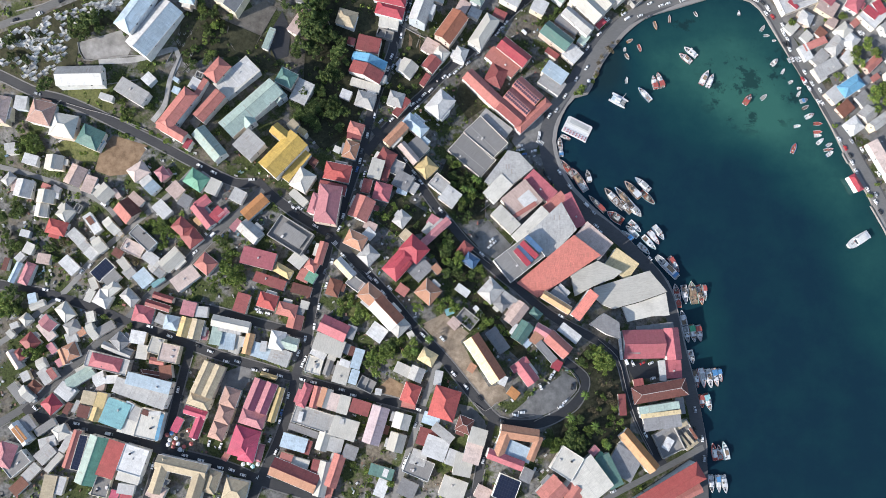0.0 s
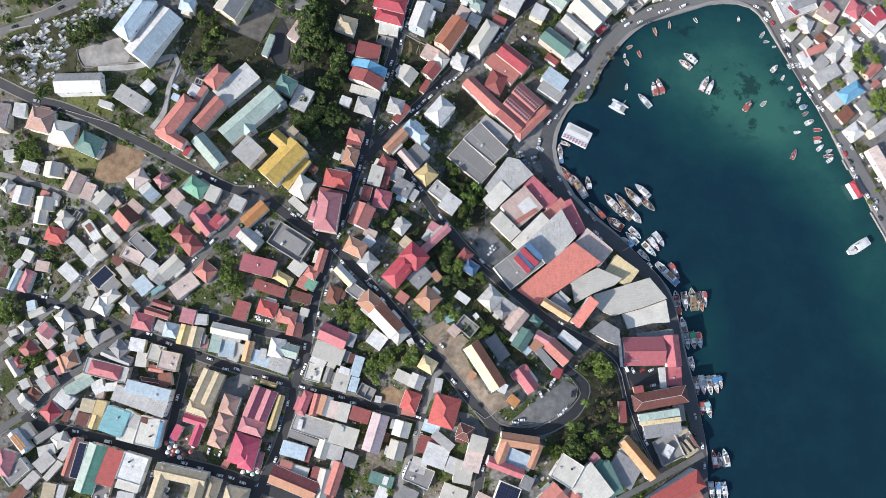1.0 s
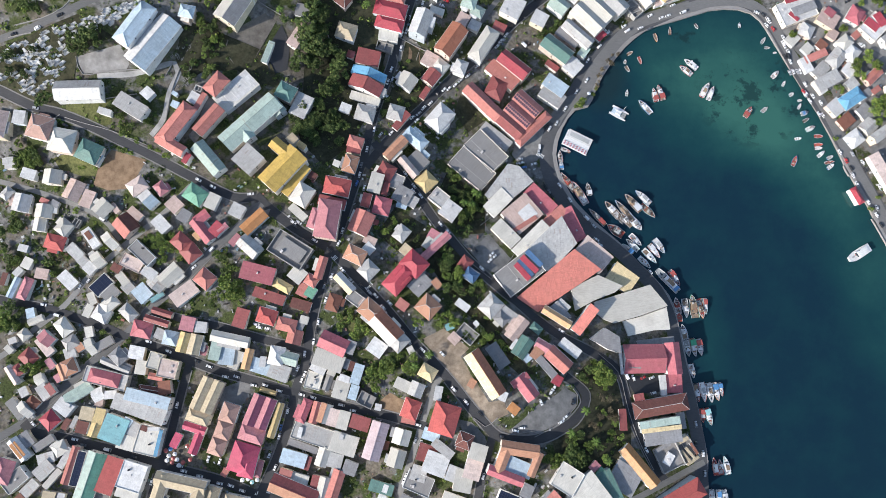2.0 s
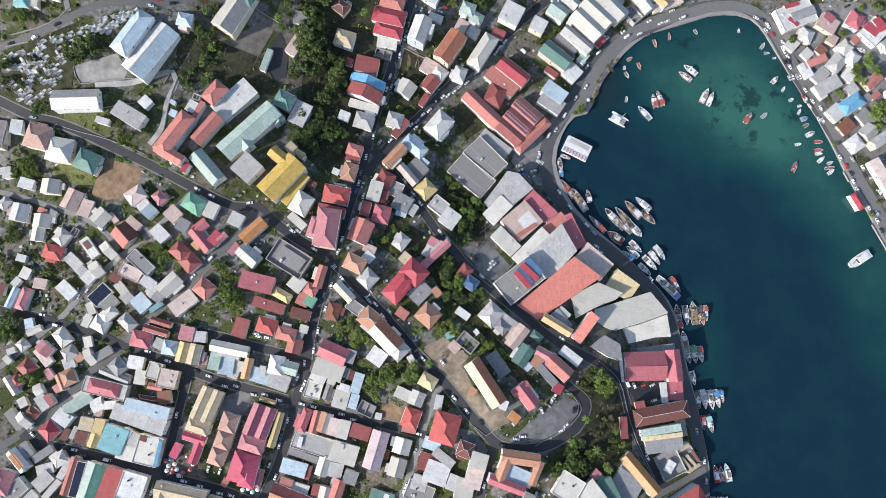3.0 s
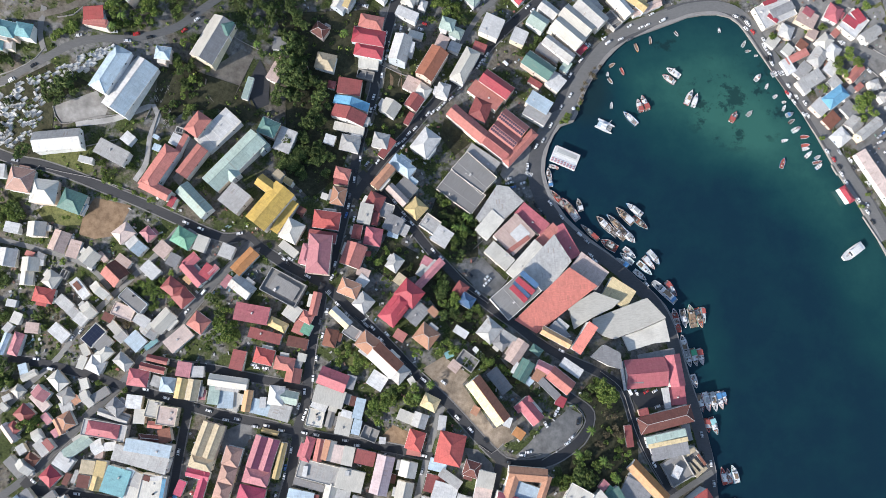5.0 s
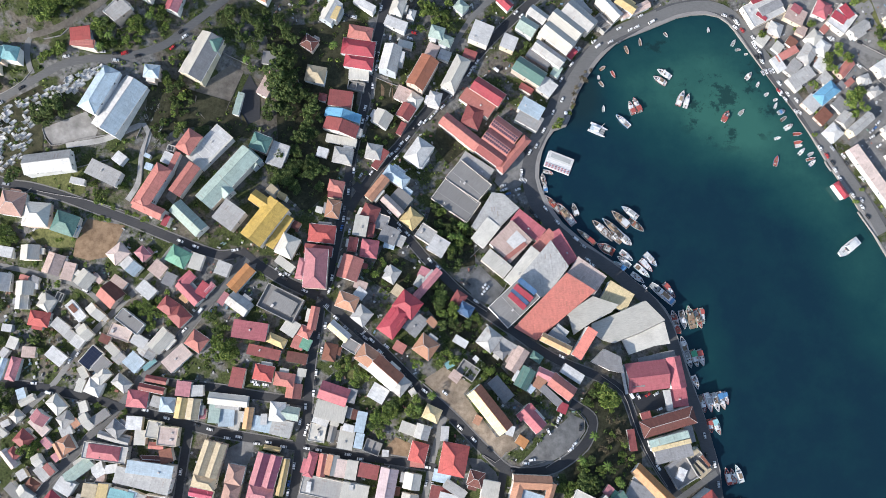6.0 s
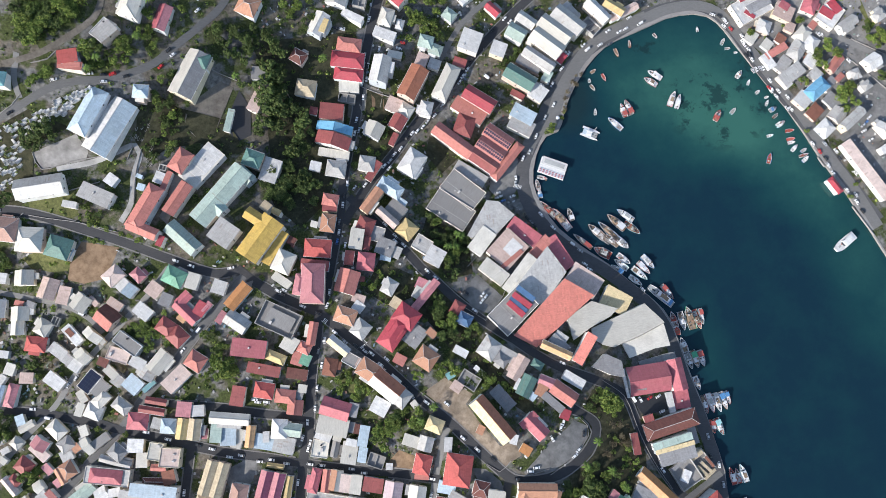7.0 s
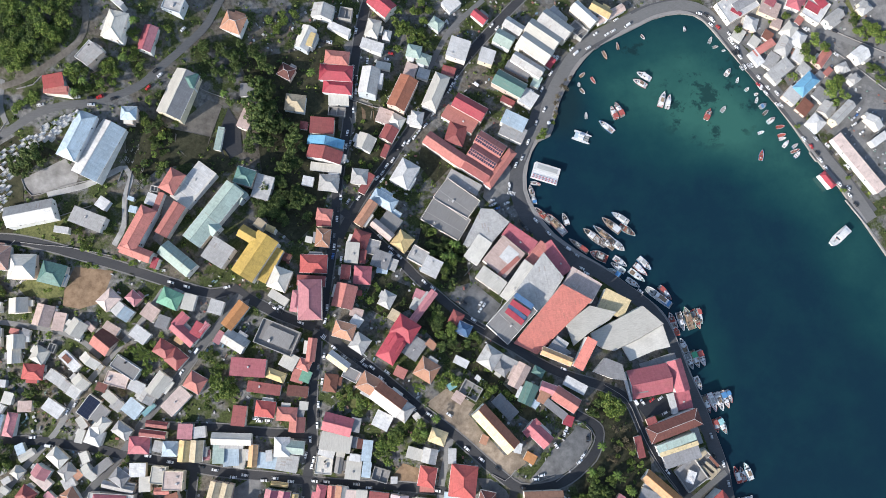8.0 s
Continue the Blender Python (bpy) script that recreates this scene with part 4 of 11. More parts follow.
def tomb(x, y, turn, size, bare=False):
    """A whitewashed grave: kerb, raised slab and headstone."""
    if not TOMB_MESH:
        bm = bmesh.new()
        box(bm, -1.2, -0.6, -0.4, 1.2, 0.6, 0.35, 0.03)
        box(bm, -1.05, -0.45, 0.35, 1.05, 0.45, 0.62, 0.08)
        TOMB_MESH.append(mesh_of(bm, "slab", WHITEWASH))
        bm = bmesh.new()
        box(bm, -1.4, -0.5, -0.3, -1.22, 0.5, 1.15, 0.04)
        TOMB_MESH.append(mesh_of(bm, "headstone", WHITEWASH))
    ob = new("tomb")
    ob.matrix_basis = pose(x, y, land(x, y), 0, 0, turn) @ Matrix.Scale(size, 4)
    tagged(ob, "bare grey stone grave" if bare else "whitewashed raised stone tomb on a grassy hillside", "tomb", group="graves")
    if not bare:
        part("slab", TOMB_MESH[0], None, ob)
        part("headstone", TOMB_MESH[1], None, ob)
    else:
        bm = bmesh.new()
        for x0, y0, x1, y1 in ((-1.2, -0.6, 1.2, -0.45), (-1.2, 0.45, 1.2, 0.6), (-1.2, -0.45, -1.05, 0.45), (1.05, -0.45, 1.2, 0.45)):
            box(bm, x0, y0, -0.4, x1, y1, 0.45)
        part("kerb", bm, CONCRETE, ob)
    return ob


WHITEWASH = worn("whitewash", (0.60, 0.59, 0.57), 0.85, vary=0.3, stain=0.5)


def parasol(x, y, tint):
    ob = new("parasol")
    ob.matrix_basis = pose(x, y, land(x, y), 0, 0, x * 7 % 90)
    tagged(ob, f"{HULLS[tint][0]} market parasol standing on the street", "parasol", group="market parasols")
    bm = bmesh.new()
    cyl(bm, 0, 0, 0, 2.5, 0.04, 0.04, 6)
    part("pole", bm, RIDGE_MAT, ob)
    bm = bmesh.new()
    bmesh.ops.create_cone(bm, cap_ends=False, segments=8, radius1=1.5, radius2=0.05, depth=0.6, matrix=Matrix.Translation((0, 0, 2.35)))
    part("canopy", bm, HULLS[tint][1], ob)
    return ob


def boundary_wall(pts, h=0.9):
    """A low whitewashed wall along a line."""
    line = smooth_line(pts, 5.0)
    ob = ribbon("boundary_wall", PAVING, line, 0.32, h, "low pale concrete boundary wall", "wall", h + 0.6)
    return ob


def zebra(x, y, turn, n=6):
    """Crossing stripes on the road."""
    ob = new("zebra_crossing")
    ob.matrix_basis = pose(x, y, land(x, y) + 0.24, 0, 0, turn)
    tagged(ob, "worn white zebra crossing stripes on asphalt", "crossing", kind="structure")
    for i in range(n):
        bm = bmesh.new()
        box(bm, -1.6, (i - n / 2) * 1.0, -0.02, 1.6, (i - n / 2) * 1.0 + 0.5, 0.0)
        part("stripe", bm, MARKING, ob)


def ferry(x, y, turn, l, w):
    """A flat-bottomed tour ferry: pontoon, lower deck with benches, roof on posts."""
    ob = new("ferry")
    ob.matrix_basis = pose(x, y, 0, 0, 0, turn)
    tagged(ob, "white flat-roofed tour ferry with pink benches moored at the quay", "ferry")
    bm = bmesh.new()
    box(bm, -l / 2, -w / 2, -0.4, l / 2, w / 2, 1.1, 0.15)
    part("pontoon", bm, HULLS["w"][1], ob)
    bm = bmesh.new()
    box(bm, -l * 0.47, -w * 0.02, 4.0, l * 0.47, w * 0.46, 4.2, 0.05)
    part("roof", bm, DECK["w"], ob)
    bm = bmesh.new()
    box(bm, -l * 0.38, w * 0.08, 4.2, l * 0.38, w * 0.34, 4.35, 0.05)
    part("roof_mat", bm, DECK["g"], ob)
    for i in range(8):
        for s in (-0.28, -0.42):
            bm = bmesh.new()
            cx = l * (-0.42 + 0.12 * i)
            box(bm, cx - 0.5, w * s - 0.4, 1.1, cx + 0.5, w * s + 0.4, 2.0, 0.05)
            part("bench", bm, ROOF_MAT["p"], ob)
    for i in range(5):
        for s in (0.0, 0.44):
            bm = bmesh.new()
            cyl(bm, l * (-0.44 + 0.22 * i), w * s, 1.1, 4.0, 0.08, 0.08, 6)
            part("post", bm, HULLS["w"][1], ob)
    return ob


# ---- streets ----
ribbon("road", HARBOUR_ROAD, smooth_line([(176.2, -180.5), (177.0, -150.7), (176.7, -131.7), (174.6, -114.4), (171.7, -96.9), (168.2, -81.2), (165.1, -65.4), (162.8, -49.4), (159.2, -34.0), (151.8, -19.7), (140.9, -7.4), (129.1, 5.0), (117.1, 15.4), (105.0, 24.5), (93.1, 36.3), (85.2, 48.1), (78.9, 60.4), (75.9, 73.3), (75.9, 84.1), (79.6, 96.3), (85.9, 106.9), (93.9, 119.4), (101.7, 132.9), (110.8, 147.8), (119.9, 159.2), (131.2, 169.4), (146.1, 178.9), (166.4, 188.1), (191.6, 199.3), (213.0, 203.6), (231.1, 203.1), (245.3, 195.7), (254.2, 183.9), (257.4, 178.5), (264.1, 163.3), (272.3, 145.0), (282.8, 125.1), (292.4, 105.9), (301.2, 88.1), (312.0, 66.2), (320.9, 47.5), (334.9, 18.7)]), 9.2, 0.200, "dark asphalt harbour road", "road")
ribbon("road", ASPHALT, smooth_line([(-4.2, 238.3), (-13.8, 217.6), (-27.9, 177.2), (-32.5, 161.1), (-36.6, 144.1), (-42.6, 126.6), (-48.5, 108.9), (-53.0, 89.1), (-55.9, 73.8), (-60.7, 56.5), (-66.8, 35.6), (-72.1, 17.5), (-77.6, 5.7), (-81.2, -11.6), (-86.8, -30.5), (-91.3, -53.1), (-94.4, -71.9), (-100.2, -87.0), (-104.0, -105.8), (-109.6, -124.5), (-116.9, -143.1), (-125.9, -161.4), (-131.0, -174.0)]), 5.9, 0.214, "narrow dark asphalt town street", "road")
ribbon("road", ASPHALT, smooth_line([(110.3, 227.4), (94.6, 215.4), (63.3, 189.5), (52.3, 179.2), (37.1, 163.2), (19.9, 147.3), (7.1, 135.8), (-5.5, 122.1), (-18.0, 108.2), (-28.2, 98.7), (-36.3, 89.4), (-46.9, 75.7), (-54.6, 64.5)]), 5.9, 0.228, "narrow dark asphalt town street", "road")
ribbon("road", ASPHALT, smooth_line([(-127.4, 41.9), (-116.9, 31.5), (-102.4, 20.4), (-89.0, 12.1), (-75.7, 3.8), (-62.3, -10.8), (-48.0, -25.7), (-33.4, -42.2), (-20.1, -58.2), (-6.9, -71.8), (4.2, -84.5), (15.2, -98.5), (24.4, -109.5), (33.6, -118.7), (46.5, -121.3), (63.5, -120.1), (79.0, -113.1), (91.2, -103.0), (93.7, -92.7), (87.3, -84.4), (80.3, -80.6)]), 5.9, 0.242, "narrow dark asphalt town street", "road")
ribbon("road", ASPHALT, smooth_line([(-305.6, 114.4), (-287.2, 106.0), (-274.4, 99.8), (-253.9, 94.4), (-231.8, 85.0), (-216.9, 77.7), (-198.0, 68.6), (-175.0, 56.4), (-151.9, 44.4), (-138.6, 39.4), (-127.3, 41.1)]), 5.5, 0.256, "narrow dark asphalt town street", "road")
ribbon("road", ROAD_GREY, smooth_line([(-123.4, 36.1), (-139.9, 19.3), (-153.0, 7.3), (-166.4, -5.8), (-181.8, -20.6), (-193.4, -29.9), (-205.1, -41.0), (-215.9, -51.5), (-228.1, -61.6), (-241.2, -72.9), (-254.1, -84.1), (-268.5, -97.1), (-280.9, -108.1), (-303.8, -122.7)]), 5.0, 0.270, "narrow dark asphalt town street", "road")
ribbon("road", LANE_GREY, smooth_line([(-171.0, 48.2), (-185.9, 32.3), (-202.1, 19.3), (-219.0, 6.4), (-232.8, -4.7), (-244.5, -15.9), (-254.2, -28.0), (-266.4, -38.5), (-278.8, -48.0), (-289.8, -58.2), (-308.0, -70.5)]), 3.8, 0.284, "narrow grey asphalt lane", "road")
ribbon("road", ASPHALT, smooth_line([(-310.9, -24.8), (-287.4, -29.6), (-265.8, -33.6), (-244.1, -40.7), (-228.4, -45.7), (-215.9, -51.5), (-193.4, -59.2), (-174.3, -66.9), (-151.5, -75.3), (-128.7, -81.9), (-105.9, -88.8), (-86.8, -94.6), (-63.8, -100.3), (-40.9, -104.8), (-12.6, -112.5)]), 5.5, 0.298, "narrow dark asphalt town street", "road")
ribbon("road", ASPHALT, smooth_line([(-280.9, -108.1), (-272.9, -114.8), (-255.9, -118.3), (-233.1, -124.0), (-210.4, -129.7), (-187.8, -137.3), (-169.0, -142.3), (-146.6, -148.6), (-127.9, -156.2), (-109.0, -162.4), (-86.3, -169.2), (-63.6, -176.8)]), 6.3, 0.312, "narrow dark asphalt town street", "road")
ribbon("road", ASPHALT, smooth_line([(-171.6, -69.5), (-176.0, -86.4), (-180.6, -105.2), (-184.6, -123.7), (-189.6, -138.4), (-194.2, -156.5), (-198.7, -174.4)]), 5.0, 0.200, "narrow dark asphalt town street", "road")
ribbon("road", LANE_GREY, smooth_line([(-4.0, -80.0), (-8.9, -91.8), (-14.5, -106.6), (-19.0, -121.4), (-25.0, -140.1), (-31.0, -158.8), (-35.5, -176.8)]), 4.2, 0.214, "narrow grey asphalt lane", "road")
ribbon("road", ASPHALT, smooth_line([(30.6, -117.6), (26.9, -131.4), (23.3, -146.1), (18.3, -174.0)]), 5.0, 0.228, "narrow dark asphalt town street", "road")
ribbon("road", ASPHALT, smooth_line([(-49.4, 83.7), (-38.1, 69.8), (-26.1, 54.2), (-16.1, 42.0), (-6.2, 27.6), (3.6, 15.4), (13.3, 3.2), (24.8, -8.9), (36.2, -19.6), (48.4, -29.5), (62.7, -42.4), (76.0, -52.1), (89.7, -59.3), (103.6, -66.2), (116.8, -75.1), (122.0, -86.6), (124.5, -99.9), (128.9, -113.2), (135.9, -128.5), (143.8, -142.7), (151.1, -152.8)]), 5.5, 0.242, "narrow dark asphalt town street", "road")
ribbon("road", ASPHALT, smooth_line([(-210.9, -42.9), (-189.6, -37.4), (-174.2, -41.3), (-151.3, -46.0), (-128.6, -52.9), (-95.2, -61.4)]), 5.0, 0.256, "narrow dark asphalt town street", "road")
ribbon("road", LANE_GREY, smooth_line([(102.3, -173.8), (118.4, -166.3), (139.1, -157.6), (160.7, -148.4), (179.7, -140.1)]), 4.2, 0.270, "narrow grey asphalt lane", "road")
ribbon("road", ROAD_GREY, smooth_line([(-318.7, 134.3), (-301.9, 138.4), (-283.7, 143.0), (-268.0, 147.6), (-239.8, 159.5), (-225.2, 165.9), (-208.2, 169.5), (-191.6, 170.3), (-178.2, 173.5), (-162.3, 179.7), (-146.7, 191.4), (-130.9, 203.4), (-116.6, 215.8), (-102.6, 235.9)]), 4.2, 0.284, "grey asphalt hill road", "road")
ribbon("road", LANE_GREY, smooth_line([(-238.0, 186.8), (-243.4, 172.0), (-242.8, 161.7)]), 3.4, 0.298, "narrow grey asphalt lane", "road")
ribbon("road", TRACK, smooth_line([(-247.4, 181.2), (-226.8, 185.3), (-208.9, 193.5), (-190.5, 205.6), (-183.7, 219.2), (-182.3, 232.4)]), 3.4, 0.312, "pale dirt track", "road")
ribbon("road", LANE_GREY, smooth_line([(-307.5, 54.2), (-282.0, 47.4), (-260.4, 40.2), (-240.7, 32.6), (-226.9, 22.8), (-219.0, 12.1)]), 3.4, 0.200, "narrow grey asphalt lane", "road")
ribbon("road", LANE_GREY, smooth_line([(308.2, 184.8), (320.4, 169.7), (330.7, 156.8), (344.1, 137.9), (357.7, 120.9), (374.6, 99.7)]), 4.2, 0.214, "narrow grey asphalt lane", "road")
ribbon("road", LANE_GREY, smooth_line([(324.9, 170.2), (344.2, 157.5), (363.6, 144.9), (387.5, 131.6)]), 3.8, 0.228, "narrow grey asphalt lane", "road")
ribbon("road", LANE_GREY, smooth_line([(-117.7, 32.2), (-132.4, 20.5), (-139.9, 19.3)]), 4.2, 0.242, "narrow grey asphalt lane", "road")
ribbon("road", LANE, smooth_line([(-231.5, 119.1), (-208.0, 121.6), (-190.0, 127.9), (-182.1, 130.0), (-180.2, 124.0), (-186.2, 110.6), (-189.9, 93.5), (-198.1, 81.9)]), 3.4, 0.256, "narrow pale concrete lane", "road")
ribbon("road", LANE_GREY, smooth_line([(79.6, 228.7), (51.9, 208.9), (35.4, 188.8), (24.1, 173.0)]), 3.8, 0.270, "narrow grey asphalt lane", "road")
ribbon("road", LANE_GREY, smooth_line([(268.2, 185.6), (288.2, 190.1), (306.0, 198.8)]), 3.8, 0.284, "narrow grey asphalt lane", "road")

ribbon("road", PALE_ROAD, smooth_line(offset_line(coast_line[31:46], 7.6)), 9.5, 0.33, "pale grey asphalt harbour road", "road")
ribbon("road", PALE_ROAD, smooth_line(offset_line(coast_line[45:-2], 6.6)), 8.4, 0.345, "pale grey asphalt road along the east quay", "road")


# ---- yards, lots, lawns ----
sheet("bare_ground", EARTH, [(-224.6, 72.5), (-201.0, 65.6), (-212.4, 46.7), (-226.9, 45.5), (-237.4, 49.5), (-233.3, 62.1)], 5, 0.113, "bare brown earth plot", "bare ground")
sheet("sports_court", COURT, [(-243.8, 130.3), (-215.6, 139.0), (-210.5, 127.7), (-213.3, 122.7), (-240.5, 120.2)], 5, 0.300, "worn concrete sports court with a blue edge", "sports court")
sheet("car_park", LOT, [(41.0, -115.1), (60.1, -98.8), (79.9, -88.0), (87.7, -92.6), (86.5, -101.1), (73.2, -111.9), (59.7, -117.1), (42.8, -117.6)], 5, 0.119, "grey asphalt car park", "car park")
sheet("car_park", LOT, [(19.4, 7.5), (31.8, 18.3), (47.2, -0.2), (35.8, -10.7), (23.0, -2.8)], 5, 0.122, "worn concrete car park", "car park")
sheet("church_yard", DIRT, [(-16.3, -55.6), (-1.1, -48.2), (15.7, -61.5), (10.0, -67.1), (28.2, -96.7), (37.5, -95.0), (41.1, -104.1), (29.9, -109.5), (17.1, -98.5), (0.5, -80.0), (-6.9, -65.1)], 5, 0.125, "pale brown dirt yard round the church", "church yard")
sheet("lawn", GRASS, [(-253.1, 104.2), (-223.4, 105.3), (-224.1, 89.1), (-233.6, 87.2), (-253.7, 97.2)], 5, 0.128, "dry grass lawn", "lawn")
sheet("lawn", GRASS, [(-264.6, 67.4), (-247.6, 72.7), (-238.3, 63.3), (-228.6, 64.3), (-238.5, 53.2), (-259.8, 60.0)], 5, 0.131, "mown grass lawn", "lawn")
sheet("scrub", SHADED_SCRUB, [(84.1, -84.3), (101.6, -65.5), (125.8, -80.9), (127.7, -103.8), (125.4, -126.3), (110.5, -140.6), (90.4, -143.5), (72.9, -135.7), (69.2, -120.9), (91.0, -108.6)], 5, 0.134, "dry scrub and weeds", "scrub")
sheet("yard", ASPHALT, [(123.6, -80.9), (149.8, -81.1), (150.2, -92.0), (130.1, -93.2)], 5, 0.137, "dark asphalt yard with parked cars", "yard")
sheet("forecourt", LOT, [(59.3, 94.8), (80.6, 101.6), (75.9, 84.1), (69.3, 74.5), (55.8, 71.9), (50.6, 79.6)], 5, 0.140, "worn concrete forecourt", "forecourt")
sheet("hillside", SHADED_SCRUB, [(-240.0, 155.2), (-218.7, 143.4), (-242.8, 132.3), (-249.3, 104.9), (-265.2, 96.2), (-298.0, 112.4), (-294.5, 135.8)], 5, 0.143, "scrub-covered hillside", "hillside")
sheet("yard", TRACK, [(-148.3, 153.1), (-124.3, 169.3), (-117.0, 164.9), (-132.2, 136.4), (-143.2, 131.3), (-150.4, 140.0)], 5, 0.146, "worn brown dirt school yard", "yard")
sheet("yard", LOT, [(-149.6, -86.6), (-128.7, -79.2), (-132.5, -92.4), (-138.2, -101.8), (-151.4, -97.9)], 5, 0.149, "concrete yard", "yard")
sheet("yard", LOT, [(17.0, -109.5), (25.4, -118.6), (26.9, -125.9), (11.5, -118.6), (8.5, -107.7)], 5, 0.152, "grey concrete yard", "yard")
sheet("bank", GRASS, [(318.1, 185.0), (356.6, 197.2), (363.9, 166.1), (338.4, 166.6)], 5, 0.155, "dry grass bank", "bank")
sheet("yard", LOT, [(252.7, 185.1), (274.6, 204.8), (319.3, 205.5), (396.1, 190.9), (358.6, 30.6), (344.7, 28.7), (327.2, 76.2), (309.9, 94.9), (293.9, 136.5)], 5, 0.158, "worn pale concrete yards between houses", "yard")
sheet("yard", SAND, [(-34.5, 169.1), (-24.2, 164.0), (-15.9, 158.4), (-20.1, 143.3), (-32.4, 142.3), (-35.3, 156.7)], 5, 0.161, "dusty concrete yard", "yard")
sheet("yard", EARTH, [(-47.7, -99.2), (-37.1, -90.3), (-24.2, -97.0), (-28.0, -104.4), (-37.1, -102.9)], 5, 0.164, "brown earth building plot with rubble", "yard")
sheet("yard", ASPHALT, [(-124.7, 143.1), (-113.3, 163.6), (-107.8, 151.0), (-109.6, 132.9), (-120.9, 127.8)], 5, 0.167, "dark asphalt yard", "yard")
sheet("yard", EARTH, [(-24.2, 159.8), (-15.9, 157.6), (-17.1, 141.4), (-25.4, 142.9)], 5, 0.170, "brown earth yard", "yard")
# weedy plots and gardens, their colour darkened for the shade lying on them
sheet("scrub", SHADED_SCRUB, [(2.4, 63.2), (30.2, 48.4), (29.0, 18.9), (10.1, 17.1), (5.1, 35.8), (-2.1, 52.6)], 5, 0.173, "weedy ground under trees with their shade in its colour", "scrub")
sheet("scrub", SHADED_SCRUB, [(-106.4, 103.0), (-68.1, 108.4), (-64.5, 81.0), (-83.7, 64.2), (-98.8, 80.4)], 5, 0.176, "weedy ground under trees with their shade in its colour", "scrub")
sheet("lawn", SHADED_SCRUB, [(13.4, 123.5), (33.6, 106.5), (18.3, 94.8), (8.7, 110.6)], 5, 0.179, "dark overgrown lawn", "lawn")
sheet("scrub", SHADED_SCRUB, [(6.6, -10.8), (29.9, -13.5), (21.8, -28.9), (38.8, -49.3), (30.5, -59.4), (20.1, -44.0), (3.9, -26.3)], 5, 0.182, "overgrown plot between houses", "scrub")
sheet("scrub", SHADED_SCRUB, [(34.9, -50.2), (43.6, -61.8), (59.4, -79.0), (48.0, -78.5), (35.6, -67.0), (23.4, -51.6)], 5, 0.185, "overgrown plot between houses", "scrub")
sheet("scrub", SHADED_SCRUB, [(-15.8, 18.7), (3.9, 19.0), (14.3, 9.0), (23.1, -1.1), (24.1, -26.8), (6.6, -32.5), (-4.5, -13.1), (-14.0, -1.3)], 5, 0.188, "overgrown gardens behind the houses with shade in their colour", "scrub")
sheet("yard", LOT, [(-161.3, -17.2), (-148.9, -15.9), (-144.6, -22.4), (-150.4, -26.6), (-161.6, -23.5)], 5, 0.188, "pale concrete yard slab", "yard")
sheet("yard", LOT, [(-167.3, 91.2), (-162.3, 109.3), (-152.6, 106.9), (-169.2, 76.5), (-173.6, 82.4)], 5, 0.191, "grey concrete school yard", "yard")
sheet("garden", SHADED_SCRUB, [(-52.3, 113.2), (-40.9, 119.9), (-13.8, 118.6), (-28.6, 99.0), (-32.4, 109.6), (-44.4, 107.0)], 5, 0.194, "garden ground with shade in its dark colour", "garden")
sheet("garden", SHADED_SCRUB, [(-34.3, 35.9), (-13.3, 23.5), (-15.8, 7.5), (-31.3, 3.9), (-46.3, 16.0)], 5, 0.197, "garden ground with shade in its dark colour", "garden")
sheet("garden", SHADED_SCRUB, [(-101.5, 194.2), (-29.3, 202.5), (-37.9, 165.7), (-50.3, 113.2), (-64.5, 81.0), (-83.7, 64.2), (-98.8, 80.4), (-98.5, 133.9), (-91.9, 161.9)], 5, 0.200, "overgrown gardens under trees with shade in their colour", "garden")
sheet("garden", SHADED_SCRUB, [(-176.6, 154.0), (-160.8, 158.9), (-152.6, 152.6), (-124.4, 144.0), (-113.8, 121.0), (-128.7, 120.3), (-143.0, 129.3), (-164.6, 126.2), (-175.6, 118.3), (-181.8, 132.6)], 5, 0.203, "dark weedy slope", "garden")
sheet("garden", SHADED_SCRUB, [(-26.6, 162.2), (-10.6, 150.5), (-11.7, 118.7), (-32.7, 98.9), (-39.4, 117.9), (-31.4, 141.3)], 5, 0.206, "overgrown gardens with shade in their dark colour", "garden")
sheet("lawn", GRASS, [(-71.6, -40.0), (-56.3, -38.2), (-50.6, -49.6), (-56.3, -55.3), (-65.8, -49.5)], 5, 0.209, "green garden lawn", "lawn")


# ---- buildings ----
house("h", "q", -296.6, 88.2, 8.8, 18.0, -7.6, 6)
house("f", "g", 132.6, 206.7, 15.0, 6.2, -57.2, 4.7)
house("u", "w", 146.0, 194.9, 11.7, 10.2, 21.6, 4.7)
house("g", "w", 151.9, 203.6, 21.3, 7.7, -54.5, 8, "warehouse")
house("g", "y", 164.9, 204.8, 16.4, 6.9, -40.6, 8)
house("g", "q", 172.9, 201.9, 24.0, 5.1, 20.1, 4.7, "shop_row")
house("h", "g", 340.5, 130.9, 7.4, 7.4, 12.3, 4.7)
house("h", "g", 346.8, 120.8, 7.9, 5.8, 27.7, 4.7)
house("g", "w", 355.7, 138.7, 11.7, 10.5, 27.0, 4.7)
house("g", "g", 342.6, 170.8, 15.8, 7.4, 26.9, 4.7)
house("h", "g", 367.2, 173.4, 10.2, 7.0, 26.3, 4.7)
house("g", "g", 329.2, 96.3, 21.7, 6.9, 33.8, 7)
house("m", "x", 331.4, 56.6, 51.0, 8.1, -64.2, 5, "warehouse")
house("h", "R", 305.7, 48.3, 12.6, 4.6, -63.5, 4, "pier_pavilion")
house("g", "w", 352.3, 85.3, 5.7, 12.8, 32.9, 4.7)
house("f", "w", 352.6, 71.9, 13.9, 5.3, 24.3, 4.7)
